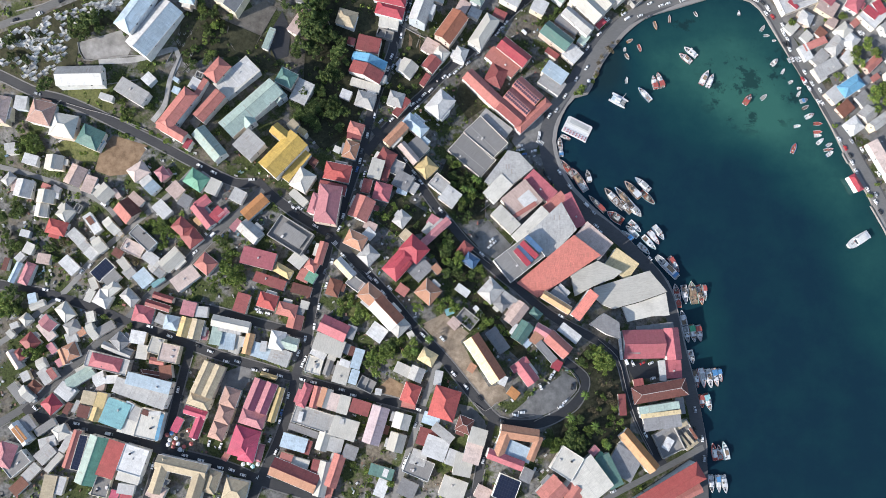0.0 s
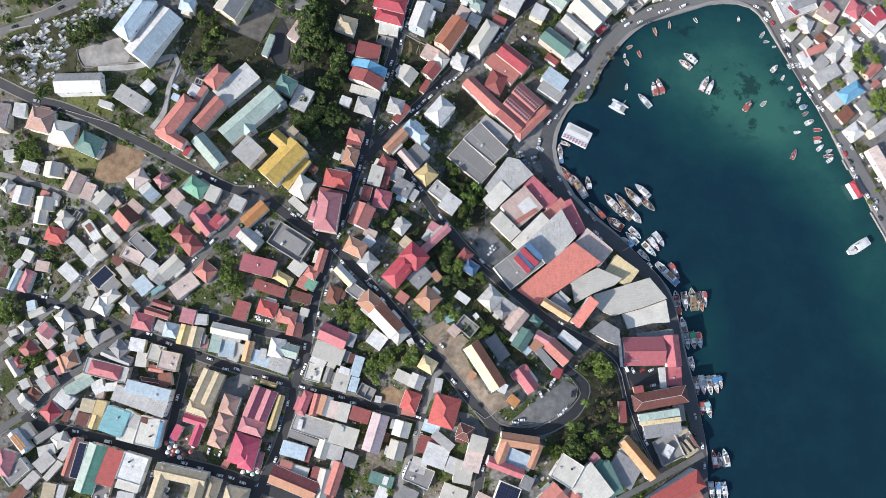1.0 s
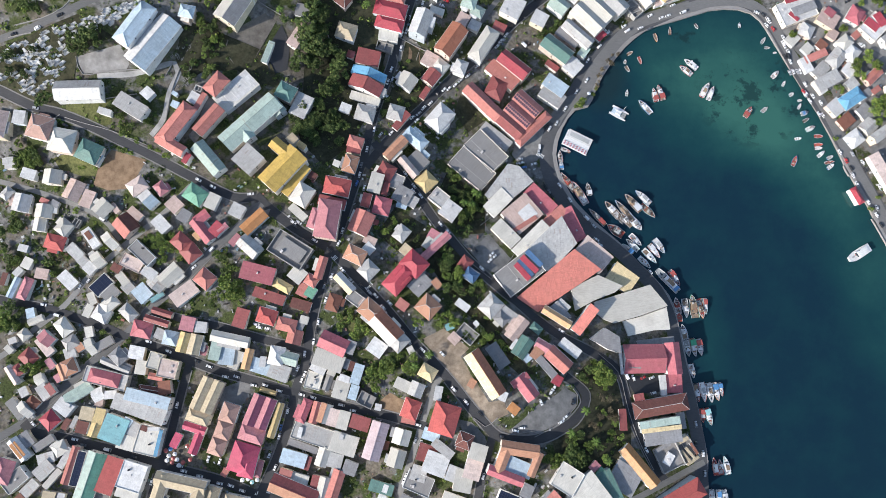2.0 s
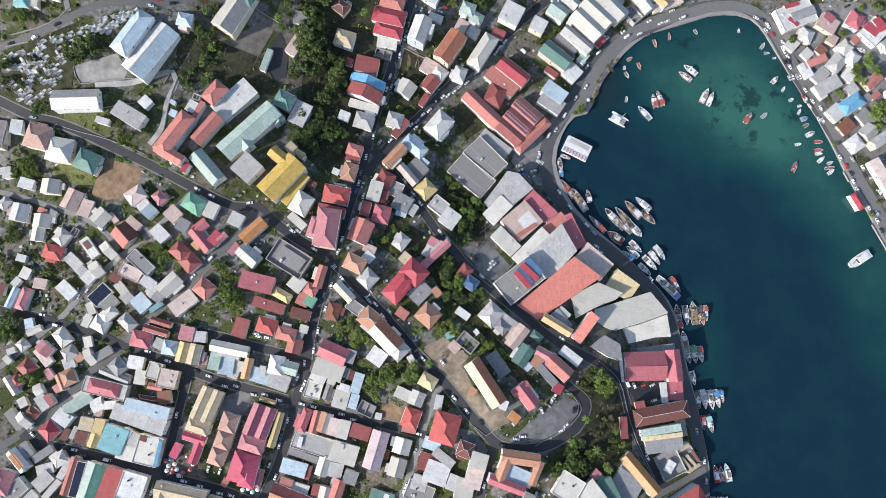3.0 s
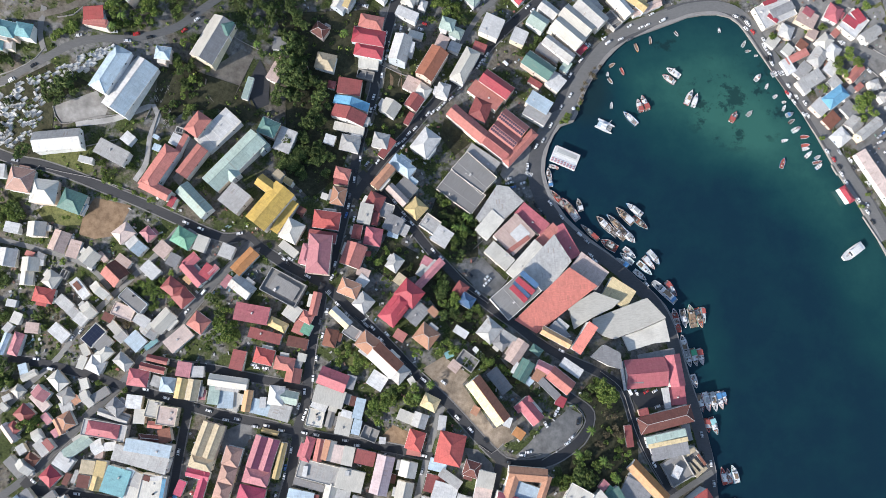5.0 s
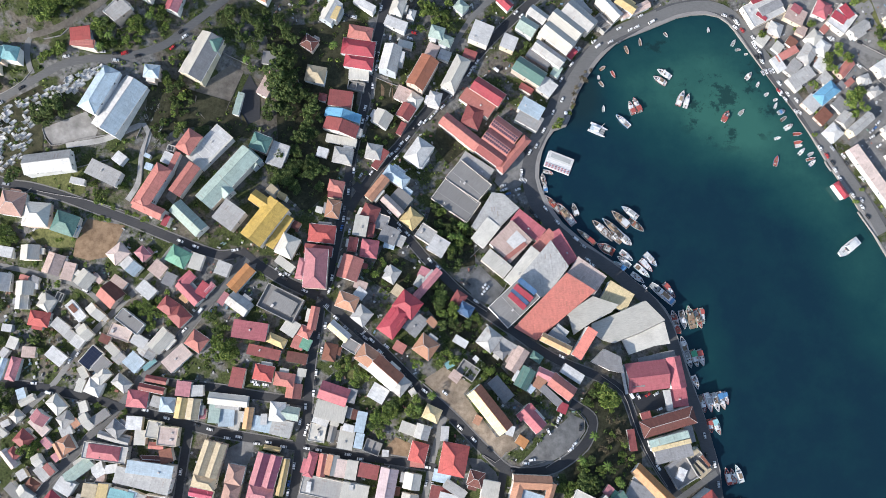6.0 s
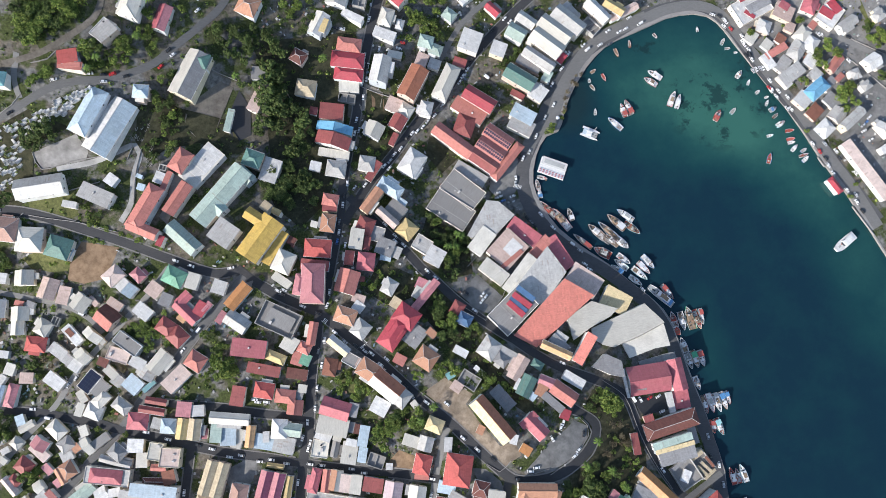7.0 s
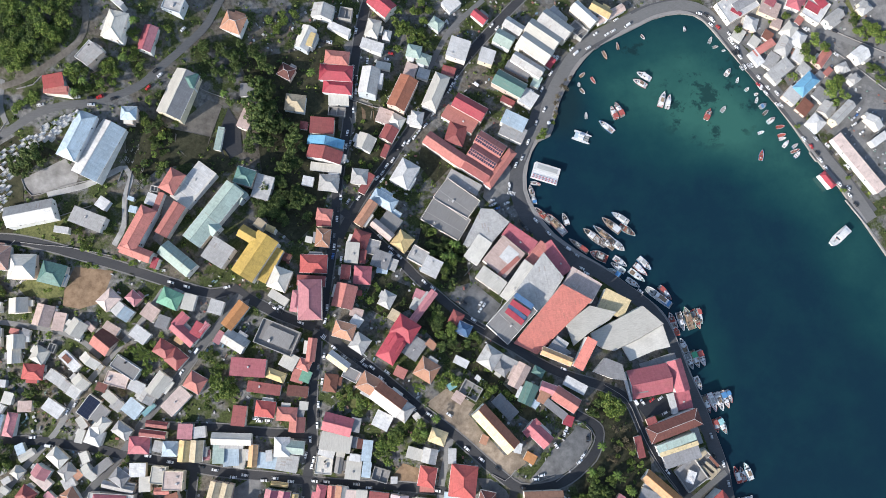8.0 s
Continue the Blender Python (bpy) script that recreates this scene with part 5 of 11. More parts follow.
house("f", "g", -293.6, 65.2, 6.6, 4.2, 8.1, 4)
house("h", "g", -295.0, 43.9, 7.7, 5.9, 51.0, 4.7)
house("f", "d", 20.6, 66.1, 17.7, 30.8, 49.4, 5, "warehouse")
house("f", "d", 31.0, 79.5, 17.4, 28.8, 44.3, 7, "warehouse")
house("g", "z", 24.8, -78.2, 32.3, 10.5, -57.4, 11, "church", "i")
house("h", "Z", 147.9, -166.5, 54.9, 11.9, 28.0, 9, "town_house")
house("g", "s", 163.8, -169.8, 20.8, 5.5, 23.3, 7)
house("f", "g", -184.5, 195.3, 12.5, 8.5, 37.6, 6)
house("g", "R", 73.4, 213.4, 11.9, 6.1, -50.7, 4.7)
house("f", "w", 53.8, 225.6, 11.1, 9.8, 31.6, 4.7)
house("f", "w", -292.5, 62.5, 6.1, 4.0, 5.5, 4)
house("g", "T", -131.7, 91.0, 45.6, 13.2, 44.2, 8, "school_building")
house("g", "T", -134.9, 83.6, 12.4, 8.0, -50.3, 7.6, "school_building")
house("g", "T", -115.6, 103.0, 12.4, 8.3, -50.3, 7.6, "school_building")
house("h", "t", -108.9, 113.6, 10.6, 12.1, 62.8, 9, "school_building")
house("m", "w", -142.3, 113.2, 28.1, 12.1, 42.9, 5, "school_building")
house("g", "R", 52.6, 144.6, 24.4, 10.5, -39.9, 9, "church_nave")
house("m", "s", 44.2, 138.0, 25.3, 10.0, -40.7, 6, "church_aisle")
house("h", "r", 39.7, 127.5, 15.4, 13.4, 63.1, 6, "church_porch")
house("g", "s", 29.6, 116.7, 32.9, 9.8, -45.1, 7, "school_building")
house("g", "s", 62.5, 115.4, 21.9, 9.7, -43.2, 7.5, "school_building", "k")
house("g", "s", 55.8, 107.0, 21.8, 9.7, -43.1, 7.5, "school_building", "k")
house("g", "s", 49.2, 98.6, 21.7, 9.6, -43.0, 7.5, "school_building", "r")
house("h", "s", 66.0, 96.8, 32.1, 6.3, 43.9, 7, "school_building")
house("g", "n", -161.1, -89.6, 21.7, 6.5, -112.5, 8, "town_house")
house("g", "n", -153.9, -92.1, 21.7, 6.8, -112.5, 8, "town_house")
house("h", "n", -163.0, -105.0, 14.5, 7.3, -19.1, 7.9, "town_house")
house("g", "P", -166.3, -112.5, 14.9, 4.7, -17.5, 4.7, "market_hall")
house("g", "P", -164.4, -120.4, 18.0, 5.3, -108.7, 4.7, "market_hall")
house("m", "P", -178.5, -120.5, 4.9, 9.4, -25.4, 3.7, "market_stall")
house("h", "Q", -142.8, -102.5, 10.3, 11.5, -17.9, 8, "town_house")
house("h", "Q", -146.4, -113.8, 9.9, 10.5, -18.5, 8, "town_house")
house("h", "Q", -150.5, -124.4, 9.5, 10.3, -19.1, 8, "town_house")
# one pink roof: the east slopes have their shade painted in with M
house("g", "M", -126.7, -100.8, 20.4, 7.4, -110.9, 8, "town_house", "p")
house("g", "M", -118.9, -103.3, 20.3, 7.1, -110.5, 8, "town_house", "p")
house("h", "p", -128.0, -116.7, 16.0, 9.4, -17.8, 7.9, "town_house")
house("g", "y", -112.6, -107.8, 22.9, 4.0, -106.1, 7, "town_house")
house("m", "N", 159.3, -86.4, 11.0, 12.1, 0.9, 4.7)
house("m", "w", 151.2, -87.4, 3.8, 13.6, 1.6, 3.7)
house("h", "v", 146.4, -101.1, 37.6, 10.6, 9.3, 8, "warehouse")
house("m", "r", 132.0, -95.0, 6.2, 4.3, 8.8, 4)
house("m", "G", 147.4, -57.5, 25.9, 4.0, 6.3, 4.7)
house("m", "T", 145.1, -112.0, 27.5, 4.4, 7.9, 8)
house("m", "j", 146.0, -116.2, 27.2, 2.4, 6.3, 8.2)
house("f", "G", 147.4, -121.9, 25.3, 8.2, 7.3, 7)
house("m", "G", 161.8, -111.3, 5.4, 10.6, 6.6, 7)
block("c", [(104.4, -30.1), (143.9, -18.3), (151.1, -27.3), (155.5, -33.0), (136.6, -39.6), (124.8, -42.7), (117.8, -44.8), (110.3, -41.9), (104.4, -36.7)], 6.5, "warehouse")
block("c", [(124.4, -43.4), (136.7, -40.3), (155.6, -33.8), (157.3, -49.2), (146.4, -49.6), (127.8, -53.6)], 6, "warehouse")
block("c", [(88.1, -20.6), (106.8, -11.6), (123.8, -19.1), (118.1, -23.7), (103.3, -29.2), (90.2, -36.2)], 6.5, "warehouse")
house("m", "v", -297.4, -13.0, 8.2, 3.0, 77.0, 4)
house("m", "L", -278.3, -36.1, 5.0, 6.3, 13.2, 4)
house("g", "c", -274.7, -40.7, 9.6, 3.9, 23.7, 4)
house("h", "c", -255.0, -45.6, 8.1, 11.5, 38.6, 4.7)
house("m", "x", -267.5, -58.1, 5.8, 13.4, 40.7, 4.5)
house("g", "p", -266.3, -52.9, 6.9, 9.9, 49.8, 5.5)
house("h", "g", -250.5, -55.8, 8.3, 8.2, 31.7, 4)
house("m", "c", -238.0, -48.9, 4.6, 6.7, 14.0, 4)
house("m", "d", -227.8, -56.7, 11.8, 5.5, 29.9, 4)
house("g", "c", -236.2, -58.6, 4.5, 10.9, 32.9, 4.7)
house("m", "g", -250.5, -62.8, 7.0, 7.1, 20.1, 4)
house("m", "o", -244.3, -59.0, 4.5, 4.9, 32.9, 3.5)
house("h", "r", -277.8, -65.4, 8.9, 9.9, 45.6, 4.7)
house("m", "p", -263.5, -69.6, 3.9, 6.9, 38.4, 4)
last = house("h", "o", -250.3, -72.0, 8.5, 9.9, 25.1, 5)
wing(last, "g", "o", -254.9, -75.1, 10.9, 3.8, 114.8, 4.7)
house("m", "p", -257.1, -78.7, 5.4, 4.9, 34.8, 4)
house("h", "r", -284.7, -73.9, 5.1, 7.2, 35.1, 4.5)
house("g", "x", -287.6, -76.8, 13.2, 4.5, -55.2, 5)
house("g", "c", -269.8, -80.0, 5.1, 7.0, 28.6, 4.5)
last = house("m", "g", -266.4, -88.1, 6.3, 10.0, 36.2, 5)
wing(last, "m", "r", -262.0, -86.4, 3.8, 7.6, 38.1, 5.6)
house("m", "g", -280.1, -88.0, 5.0, 5.9, 28.5, 4)
house("h", "b", -273.3, -94.8, 5.4, 7.5, 50.0, 4)
house("g", "c", -278.1, -99.5, 4.3, 10.9, 45.1, 5)
house("m", "d", -284.0, -98.9, 5.7, 14.3, 40.3, 5)
house("g", "g", -219.3, -71.1, 20.3, 3.9, -23.0, 5)
house("h", "G", -216.9, -65.2, 8.0, 9.8, 44.8, 6)
house("m", "w", -205.3, -62.8, 9.8, 8.2, -10.5, 5)
house("m", "c", -202.2, -72.5, 6.8, 8.9, -8.2, 5)
house("F", "c", -192.8, -68.4, 9.2, 11.0, -16.3, 6)
house("F", "x", -183.7, -73.5, 12.7, 12.1, -12.4, 7)
house("g", "s", -192.1, -78.8, 9.2, 3.5, -11.2, 5.4)
house("h", "v", -194.3, -87.5, 17.6, 3.9, -9.3, 5)
house("m", "b", -186.1, -85.9, 7.5, 8.4, 7.7, 6)
last = house("F", "g", -224.8, -79.5, 28.6, 10.7, -14.2, 7)
wing(last, "h", "N", -225.3, -79.2, 20.1, 8.1, -13.5, 7.6)
house("g", "T", -243.1, -88.7, 18.6, 7.0, 31.9, 5)
house("g", "w", -230.4, -90.0, 7.3, 7.8, 24.8, 4.5)
house("m", "w", -222.0, -90.3, 7.4, 5.0, 2.6, 5)
house("m", "q", -229.8, -95.6, 4.6, 4.5, -10.6, 4)
house("m", "g", -201.3, -99.5, 35.7, 9.8, -19.8, 9)
house("m", "L", -195.8, -92.8, 29.3, 7.6, -14.3, 10)
last = house("m", "w", -252.1, -98.0, 8.5, 10.9, 53.2, 6)
wing(last, "m", "w", -250.2, -96.5, 2.5, 4.7, 64.9, 6.9)
house("h", "R", -260.6, -106.3, 9.5, 9.9, 43.3, 6)
house("m", "g", -245.5, -107.9, 7.8, 2.4, 66.9, 4)
house("m", "v", -251.0, -109.1, 7.1, 3.4, 64.7, 4)
house("m", "n", -236.6, -102.3, 8.1, 8.3, 77.8, 6)
house("m", "v", -240.1, -111.3, 7.4, 6.9, 76.6, 4.5)
house("m", "y", -228.3, -104.0, 9.6, 6.2, 75.7, 6.5)
house("g", "y", -230.9, -113.0, 8.6, 6.5, 73.8, 6)
house("m", "a", -218.1, -112.5, 16.5, 15.3, 69.7, 7)
house("m", "L", -209.8, -108.1, 5.0, 5.3, 60.6, 6)
house("m", "c", -210.1, -121.1, 8.9, 10.8, 74.0, 6)
house("m", "g", -205.6, -112.7, 8.7, 7.1, 63.9, 5.5)
last = house("F", "c", -195.5, -119.8, 18.8, 15.7, 75.8, 7)
wing(last, "m", "B", -188.7, -121.7, 16.6, 2.0, 79.2, 7.3)
wing(last, "m", "w", -192.1, -112.7, 2.3, 7.4, -88.6, 7.6)
wing(last, "m", "v", -198.3, -112.1, 3.1, 4.1, 68.8, 7.4)
last = house("g", "w", -279.5, -124.8, 15.9, 6.6, -49.6, 6)
wing(last, "m", "O", -279.5, -125.2, 11.2, 3.9, -48.1, 7.6)
house("m", "G", -276.2, -119.0, 7.2, 9.9, 37.0, 4.5)
house("m", "d", -264.8, -121.4, 13.6, 4.8, 33.9, 4)
house("h", "c", -253.3, -124.6, 8.0, 7.9, 30.8, 5)
house("m", "g", -262.6, -131.1, 10.4, 6.6, 15.8, 4)
house("g", "r", -188.3, -36.6, 13.4, 3.5, -17.7, 5)
house("g", "r", -191.9, -42.0, 16.4, 3.7, -17.5, 5)
house("h", "N", -201.7, -47.5, 12.6, 10.2, -11.8, 5)
house("m", "g", -190.3, -50.5, 6.5, 5.5, 66.9, 4)
house("h", "L", -182.6, -53.3, 8.8, 8.9, 78.1, 5)
house("m", "p", -170.9, -44.2, 9.1, 8.8, 77.9, 6)
house("m", "w", -162.4, -46.4, 6.8, 7.3, 85.1, 5)
house("g", "y", -173.3, -56.4, 12.8, 6.6, 76.8, 7)
house("g", "n", -165.7, -57.8, 13.1, 7.3, 78.5, 7)
house("m", "p", -161.2, -61.4, 6.1, 4.8, 78.1, 4)
house("m", "c", -238.4, -34.9, 8.1, 4.5, 67.4, 5)
house("h", "w", -229.3, -37.1, 9.0, 10.2, 61.1, 5)
house("h", "g", -211.0, -36.4, 7.1, 11.0, 45.1, 5)
house("h", "c", -282.0, -50.3, 5.8, 6.5, 43.5, 4)
house("m", "c", -291.7, -60.0, 3.3, 5.4, 45.8, 4)
house("m", "w", -289.9, -54.2, 4.8, 3.5, 21.9, 3.5)
house("m", "g", -292.0, -47.1, 3.5, 5.0, 30.5, 4)
house("m", "r", -135.5, -40.7, 12.3, 8.2, 73.8, 6)
house("h", "Z", -118.3, -39.6, 9.4, 12.0, 73.3, 6)
house("h", "s", -105.4, -45.3, 8.1, 12.4, 75.5, 6)
house("g", "s", -100.3, -53.2, 9.2, 9.4, 76.4, 5)
house("m", "G", -97.8, -45.7, 5.0, 6.3, 66.0, 4)
house("m", "c", -94.1, -42.0, 4.8, 5.2, 73.4, 4)
house("g", "c", -142.9, -54.4, 25.0, 6.5, -12.3, 6)
house("m", "T", -152.3, -60.9, 14.2, 6.7, 79.2, 6)
house("m", "L", -145.3, -65.3, 11.5, 9.5, 83.5, 5)
house("m", "c", -139.9, -67.8, 11.8, 6.2, 69.4, 4)
house("g", "A", -131.3, -67.5, 13.5, 5.1, 78.1, 6)
house("h", "w", -112.1, -65.4, 11.7, 9.4, 79.7, 6)
house("g", "T", -103.9, -67.4, 10.9, 7.7, -15.4, 5.5)
house("m", "L", -122.8, -72.4, 9.2, 12.3, 72.6, 5)
house("m", "w", -121.2, -69.3, 6.4, 3.6, 83.9, 6)
house("m", "g", -110.5, -76.2, 10.1, 13.2, 69.7, 6)
house("g", "y", -118.2, -88.9, 10.7, 2.4, -17.6, 4)
house("g", "N", -74.3, -57.8, 18.9, 11.1, -24.7, 6)
house("m", "G", -63.2, -60.3, 8.6, 5.9, 70.1, 5)
house("m", "c", -77.5, -68.8, 10.9, 19.7, 70.3, 7)
house("m", "w", -84.7, -74.5, 4.3, 10.1, 62.0, 6)
house("F", "c", -87.6, -81.9, 11.2, 10.8, 74.0, 6)
house("g", "d", -78.1, -83.1, 10.8, 4.1, 72.0, 5)
house("m", "c", -75.7, -76.7, 3.3, 5.1, 66.8, 6)
house("m", "c", -69.1, -87.2, 13.6, 9.5, 73.8, 6)
house("m", "w", -67.0, -80.7, 4.0, 6.5, 70.0, 6.5)
house("m", "L", -58.6, -77.9, 13.0, 6.0, 72.9, 5)
house("m", "L", -61.0, -89.8, 9.1, 5.2, 73.3, 5)
house("m", "G", -65.7, -71.3, 6.3, 3.4, 70.1, 4)
house("m", "v", -62.1, -72.9, 5.9, 3.7, 72.1, 4)
house("m", "w", -45.5, -60.6, 9.9, 10.8, 54.2, 5)
house("g", "z", -39.4, -47.8, 21.0, 12.3, -46.8, 7, "house", "w")
house("h", "g", -31.7, -56.0, 11.5, 11.9, 45.0, 6)
house("m", "c", -23.2, -62.3, 3.7, 4.1, 28.3, 3)
house("h", "j", -11.9, -77.1, 8.5, 10.3, 59.7, 5)
house("m", "c", -27.0, -85.7, 6.8, 13.3, 64.7, 4.5)
house("g", "g", -19.3, -88.1, 9.0, 8.3, 67.7, 5)
house("h", "Z", -23.1, -100.6, 11.9, 10.3, 69.6, 6)
house("m", "s", -24.4, -107.2, 5.6, 8.9, 77.7, 5)
house("u", "d", -52.7, -94.9, 8.7, 11.0, 63.5, 4)
house("m", "w", -44.7, -99.7, 3.8, 3.9, 78.7, 2.5)
house("h", "N", -93.9, -101.7, 15.1, 5.8, 69.1, 6)
house("g", "s", -86.5, -102.9, 13.9, 4.9, 75.9, 6)
house("g", "o", -80.3, -103.5, 12.5, 7.2, 72.7, 6, "house", "c")
house("m", "x", -74.4, -106.3, 10.9, 6.6, 74.1, 6)
house("m", "c", -67.7, -108.0, 11.6, 6.8, 74.8, 6)
house("m", "r", -56.6, -109.7, 8.7, 12.5, 72.5, 6)
last = house("F", "g", -88.4, -117.2, 12.3, 26.7, 71.8, 6)
wing(last, "m", "w", -96.4, -115.7, 6.3, 2.5, 77.2, 7)
house("m", "G", -94.9, -125.1, 3.9, 20.0, 70.3, 4)
house("m", "L", -100.8, -132.8, 9.0, 16.6, 73.8, 6)
house("m", "r", -92.5, -135.9, 8.6, 5.2, 73.1, 5)
house("g", "c", -81.4, -131.6, 12.7, 6.9, 73.0, 6)
last = house("m", "c", -67.2, -123.5, 12.7, 17.0, 72.8, 7)
wing(last, "m", "w", -68.9, -118.9, 3.0, 2.4, 77.2, 8)
house("m", "g", -73.2, -134.6, 8.9, 9.0, 75.5, 5)
house("m", "G", -63.4, -139.3, 8.4, 8.8, 69.5, 5)
house("g", "l", -46.1, -121.2, 24.4, 11.0, 73.1, 8)
house("g", "c", -29.0, -118.7, 9.7, 10.5, 73.6, 6)
house("g", "c", -32.5, -132.5, 11.5, 10.3, 74.0, 6)
house("m", "b", -39.8, -124.5, 5.3, 4.0, 73.8, 4)
house("m", "w", 36.6, -92.5, 5.8, 4.1, 66.9, 9)
house("m", "o", 16.9, -84.3, 5.3, 4.3, 56.9, 3)
house("u", "d", 14.4, -52.1, 9.8, 13.3, 49.7, 4)
house("m", "q", 5.6, -55.0, 6.2, 6.8, 46.5, 4)
house("m", "a", 2.7, -47.1, 5.1, 4.0, 20.6, 3)
house("m", "G", 34.2, -66.5, 16.6, 8.0, -55.9, 4)
house("m", "w", 21.9, -46.8, 2.6, 7.3, 42.1, 3)
house("g", "q", 47.6, -48.8, 16.5, 8.2, 51.5, 5)
house("h", "G", 37.5, -42.2, 7.1, 8.1, 45.7, 5)
house("g", "t", 50.8, -61.1, 13.8, 8.9, 55.1, 5)
house("h", "t", 61.0, -48.5, 4.8, 7.2, 49.5, 4)
house("m", "L", 54.0, -68.4, 4.7, 4.1, 41.4, 3)
house("m", "o", 60.6, -65.1, 8.1, 6.8, 55.2, 4)
house("g", "p", 64.7, -60.4, 10.4, 6.2, -30.5, 5)
house("g", "s", 74.8, -69.3, 17.5, 9.2, -43.2, 5.5)
house("m", "G", 66.7, -74.1, 4.7, 16.0, 41.2, 4)
house("m", "R", 73.5, -82.8, 6.3, 5.8, 60.5, 4)
house("m", "w", 83.6, -61.8, 6.2, 14.8, 52.2, 5)
last = house("g", "N", 52.1, -87.1, 16.9, 8.7, -54.0, 5)
wing(last, "g", "N", 48.5, -82.6, 12.2, 4.3, 32.0, 4.8)
house("m", "O", 43.9, -100.8, 5.6, 6.9, 50.5, 3)
house("h", "Z", -1.1, -107.0, 19.2, 16.5, 72.8, 7)
house("m", "w", -5.1, -90.5, 8.8, 4.6, 78.7, 5)
house("m", "L", -9.7, -117.3, 7.1, 10.8, 71.2, 5)
house("h", "v", 11.8, -120.7, 9.1, 9.4, 68.2, 6)
house("m", "c", 20.4, -128.0, 9.9, 10.7, 73.0, 6)
house("m", "x", 17.4, -138.3, 13.8, 10.6, 72.5, 6)
house("m", "r", -12.5, -129.2, 10.7, 12.0, 72.7, 5)
house("m", "g", -2.1, -126.2, 5.5, 15.1, 50.9, 5.5)
house("m", "w", -6.8, -135.7, 13.4, 15.1, 69.4, 6.5)
house("m", "g", -17.9, -142.4, 9.2, 9.7, 72.7, 5)
house("m", "w", 5.6, -142.6, 9.7, 10.6, 68.8, 5)
last = house("g", "o", 47.1, -126.2, 24.3, 7.9, -9.2, 8, "town_house")
wing(last, "g", "o", 35.7, -132.6, 15.7, 6.3, 67.2, 8)
wing(last, "g", "o", 56.6, -135.6, 15.9, 4.5, 65.6, 8)
wing(last, "m", "L", 46.1, -137.3, 9.1, 17.7, 66.7, 6.2)
wing(last, "g", "N", 37.5, -142.4, 23.8, 5.7, -21.0, 8)
house("F", "c", 78.7, -146.2, 17.0, 16.2, 57.3, 6)
house("m", "p", 97.8, -139.0, 6.2, 4.5, 44.2, 4)
house("m", "e", 101.9, -143.8, 7.3, 5.1, 50.9, 4)
house("g", "O", 129.0, -139.8, 31.5, 8.2, -50.7, 7, "house", "A")
house("m", "G", 118.8, -147.6, 17.5, 18.9, 57.7, 5)
house("m", "r", 119.1, -109.5, 13.7, 4.4, 91.3, 4)
block("G", [(98.8, -55.5), (109.2, -48.2), (119.2, -54.4), (119.6, -65.4), (111.1, -62.8)], 6, "concrete_house")
block("g", [(29.2, 46.3), (46.2, 69.0), (54.3, 67.2), (64.1, 56.1), (47.6, 42.8), (41.6, 50.4), (32.2, 43.4)], 9, "warehouse")
house("m", "c", 38.5, 40.6, 18.7, 11.0, 45.5, 7)
last = house("m", "q", 55.4, 32.5, 22.4, 19.6, 39.9, 8)
wing(last, "m", "w", 58.3, 33.8, 10.4, 12.0, 39.8, 8.4)
wing(last, "m", "s", 56.2, 24.5, 20.9, 2.7, 32.1, 8.5)
house("m", "N", 69.4, 43.6, 23.5, 10.2, -44.7, 8.2)
house("m", "c", 43.3, 17.9, 9.9, 19.6, 44.2, 6)
house("m", "c", 60.8, 14.3, 30.2, 7.7, 44.5, 7)
house("m", "s", 79.2, 30.2, 18.9, 8.4, 39.9, 7.6)
block("g", [(56.6, 5.7), (82.7, 30.1), (92.9, 10.7), (74.4, -8.4), (69.6, -8.3)], 8, "warehouse")
house("m", "N", 92.0, 25.5, 25.1, 8.6, -66.0, 8.4)
last = house("F", "d", 51.2, -10.5, 30.5, 19.4, 37.1, 7)
wing(last, "m", "R", 53.0, -9.9, 13.7, 3.5, -48.8, 8.4)
wing(last, "m", "D", 55.1, -7.3, 14.0, 2.7, -49.9, 8.2)
wing(last, "m", "R", 57.9, -4.8, 14.4, 3.6, -44.6, 8.4)
wing(last, "m", "D", 61.3, -0.7, 14.1, 3.3, -45.6, 8.2)
block("S", [(49.6, -27.2), (90.0, 6.0), (108.1, -8.2), (63.5, -37.2)], 7, "warehouse")
house("m", "x", 105.4, 3.5, 23.5, 15.7, -41.2, 7)
house("m", "j", 125.5, -13.1, 18.8, 14.3, -37.0, 7)
house("m", "S", 95.1, -42.7, 21.7, 7.0, 50.9, 8)
house("g", "A", 75.5, -41.0, 21.3, 5.0, -32.4, 6)
house("m", "G", 78.4, -37.2, 7.1, 13.3, 41.5, 4)
house("m", "g", 81.2, -32.6, 4.4, 8.7, 47.7, 4.6)
house("h", "g", 30.6, -33.5, 13.1, 11.9, 46.5, 6)
house("m", "g", 42.3, -39.8, 7.6, 11.2, 53.1, 5)
house("m", "w", 11.7, -32.9, 4.8, 9.4, 53.6, 4)
house("h", "D", 17.7, -12.2, 7.8, 9.0, 55.2, 4)
house("h", "r", 14.1, -4.0, 8.6, 7.7, 52.6, 4)
house("m", "w", 4.4, 33.9, 12.0, 11.7, 53.5, 5)
house("h", "t", -237.2, 69.6, 13.2, 15.0, 66.3, 6)
house("m", "L", -232.2, 65.2, 7.4, 3.4, 58.8, 4)
house("m", "w", -279.4, 56.3, 6.5, 9.1, 75.1, 5)
house("g", "c", -263.2, 54.1, 9.5, 11.4, 84.4, 4.7)
house("g", "q", -248.7, 45.1, 13.4, 10.8, 67.6, 4.5)
house("m", "q", -239.7, 39.4, 11.4, 7.1, 70.8, 4)
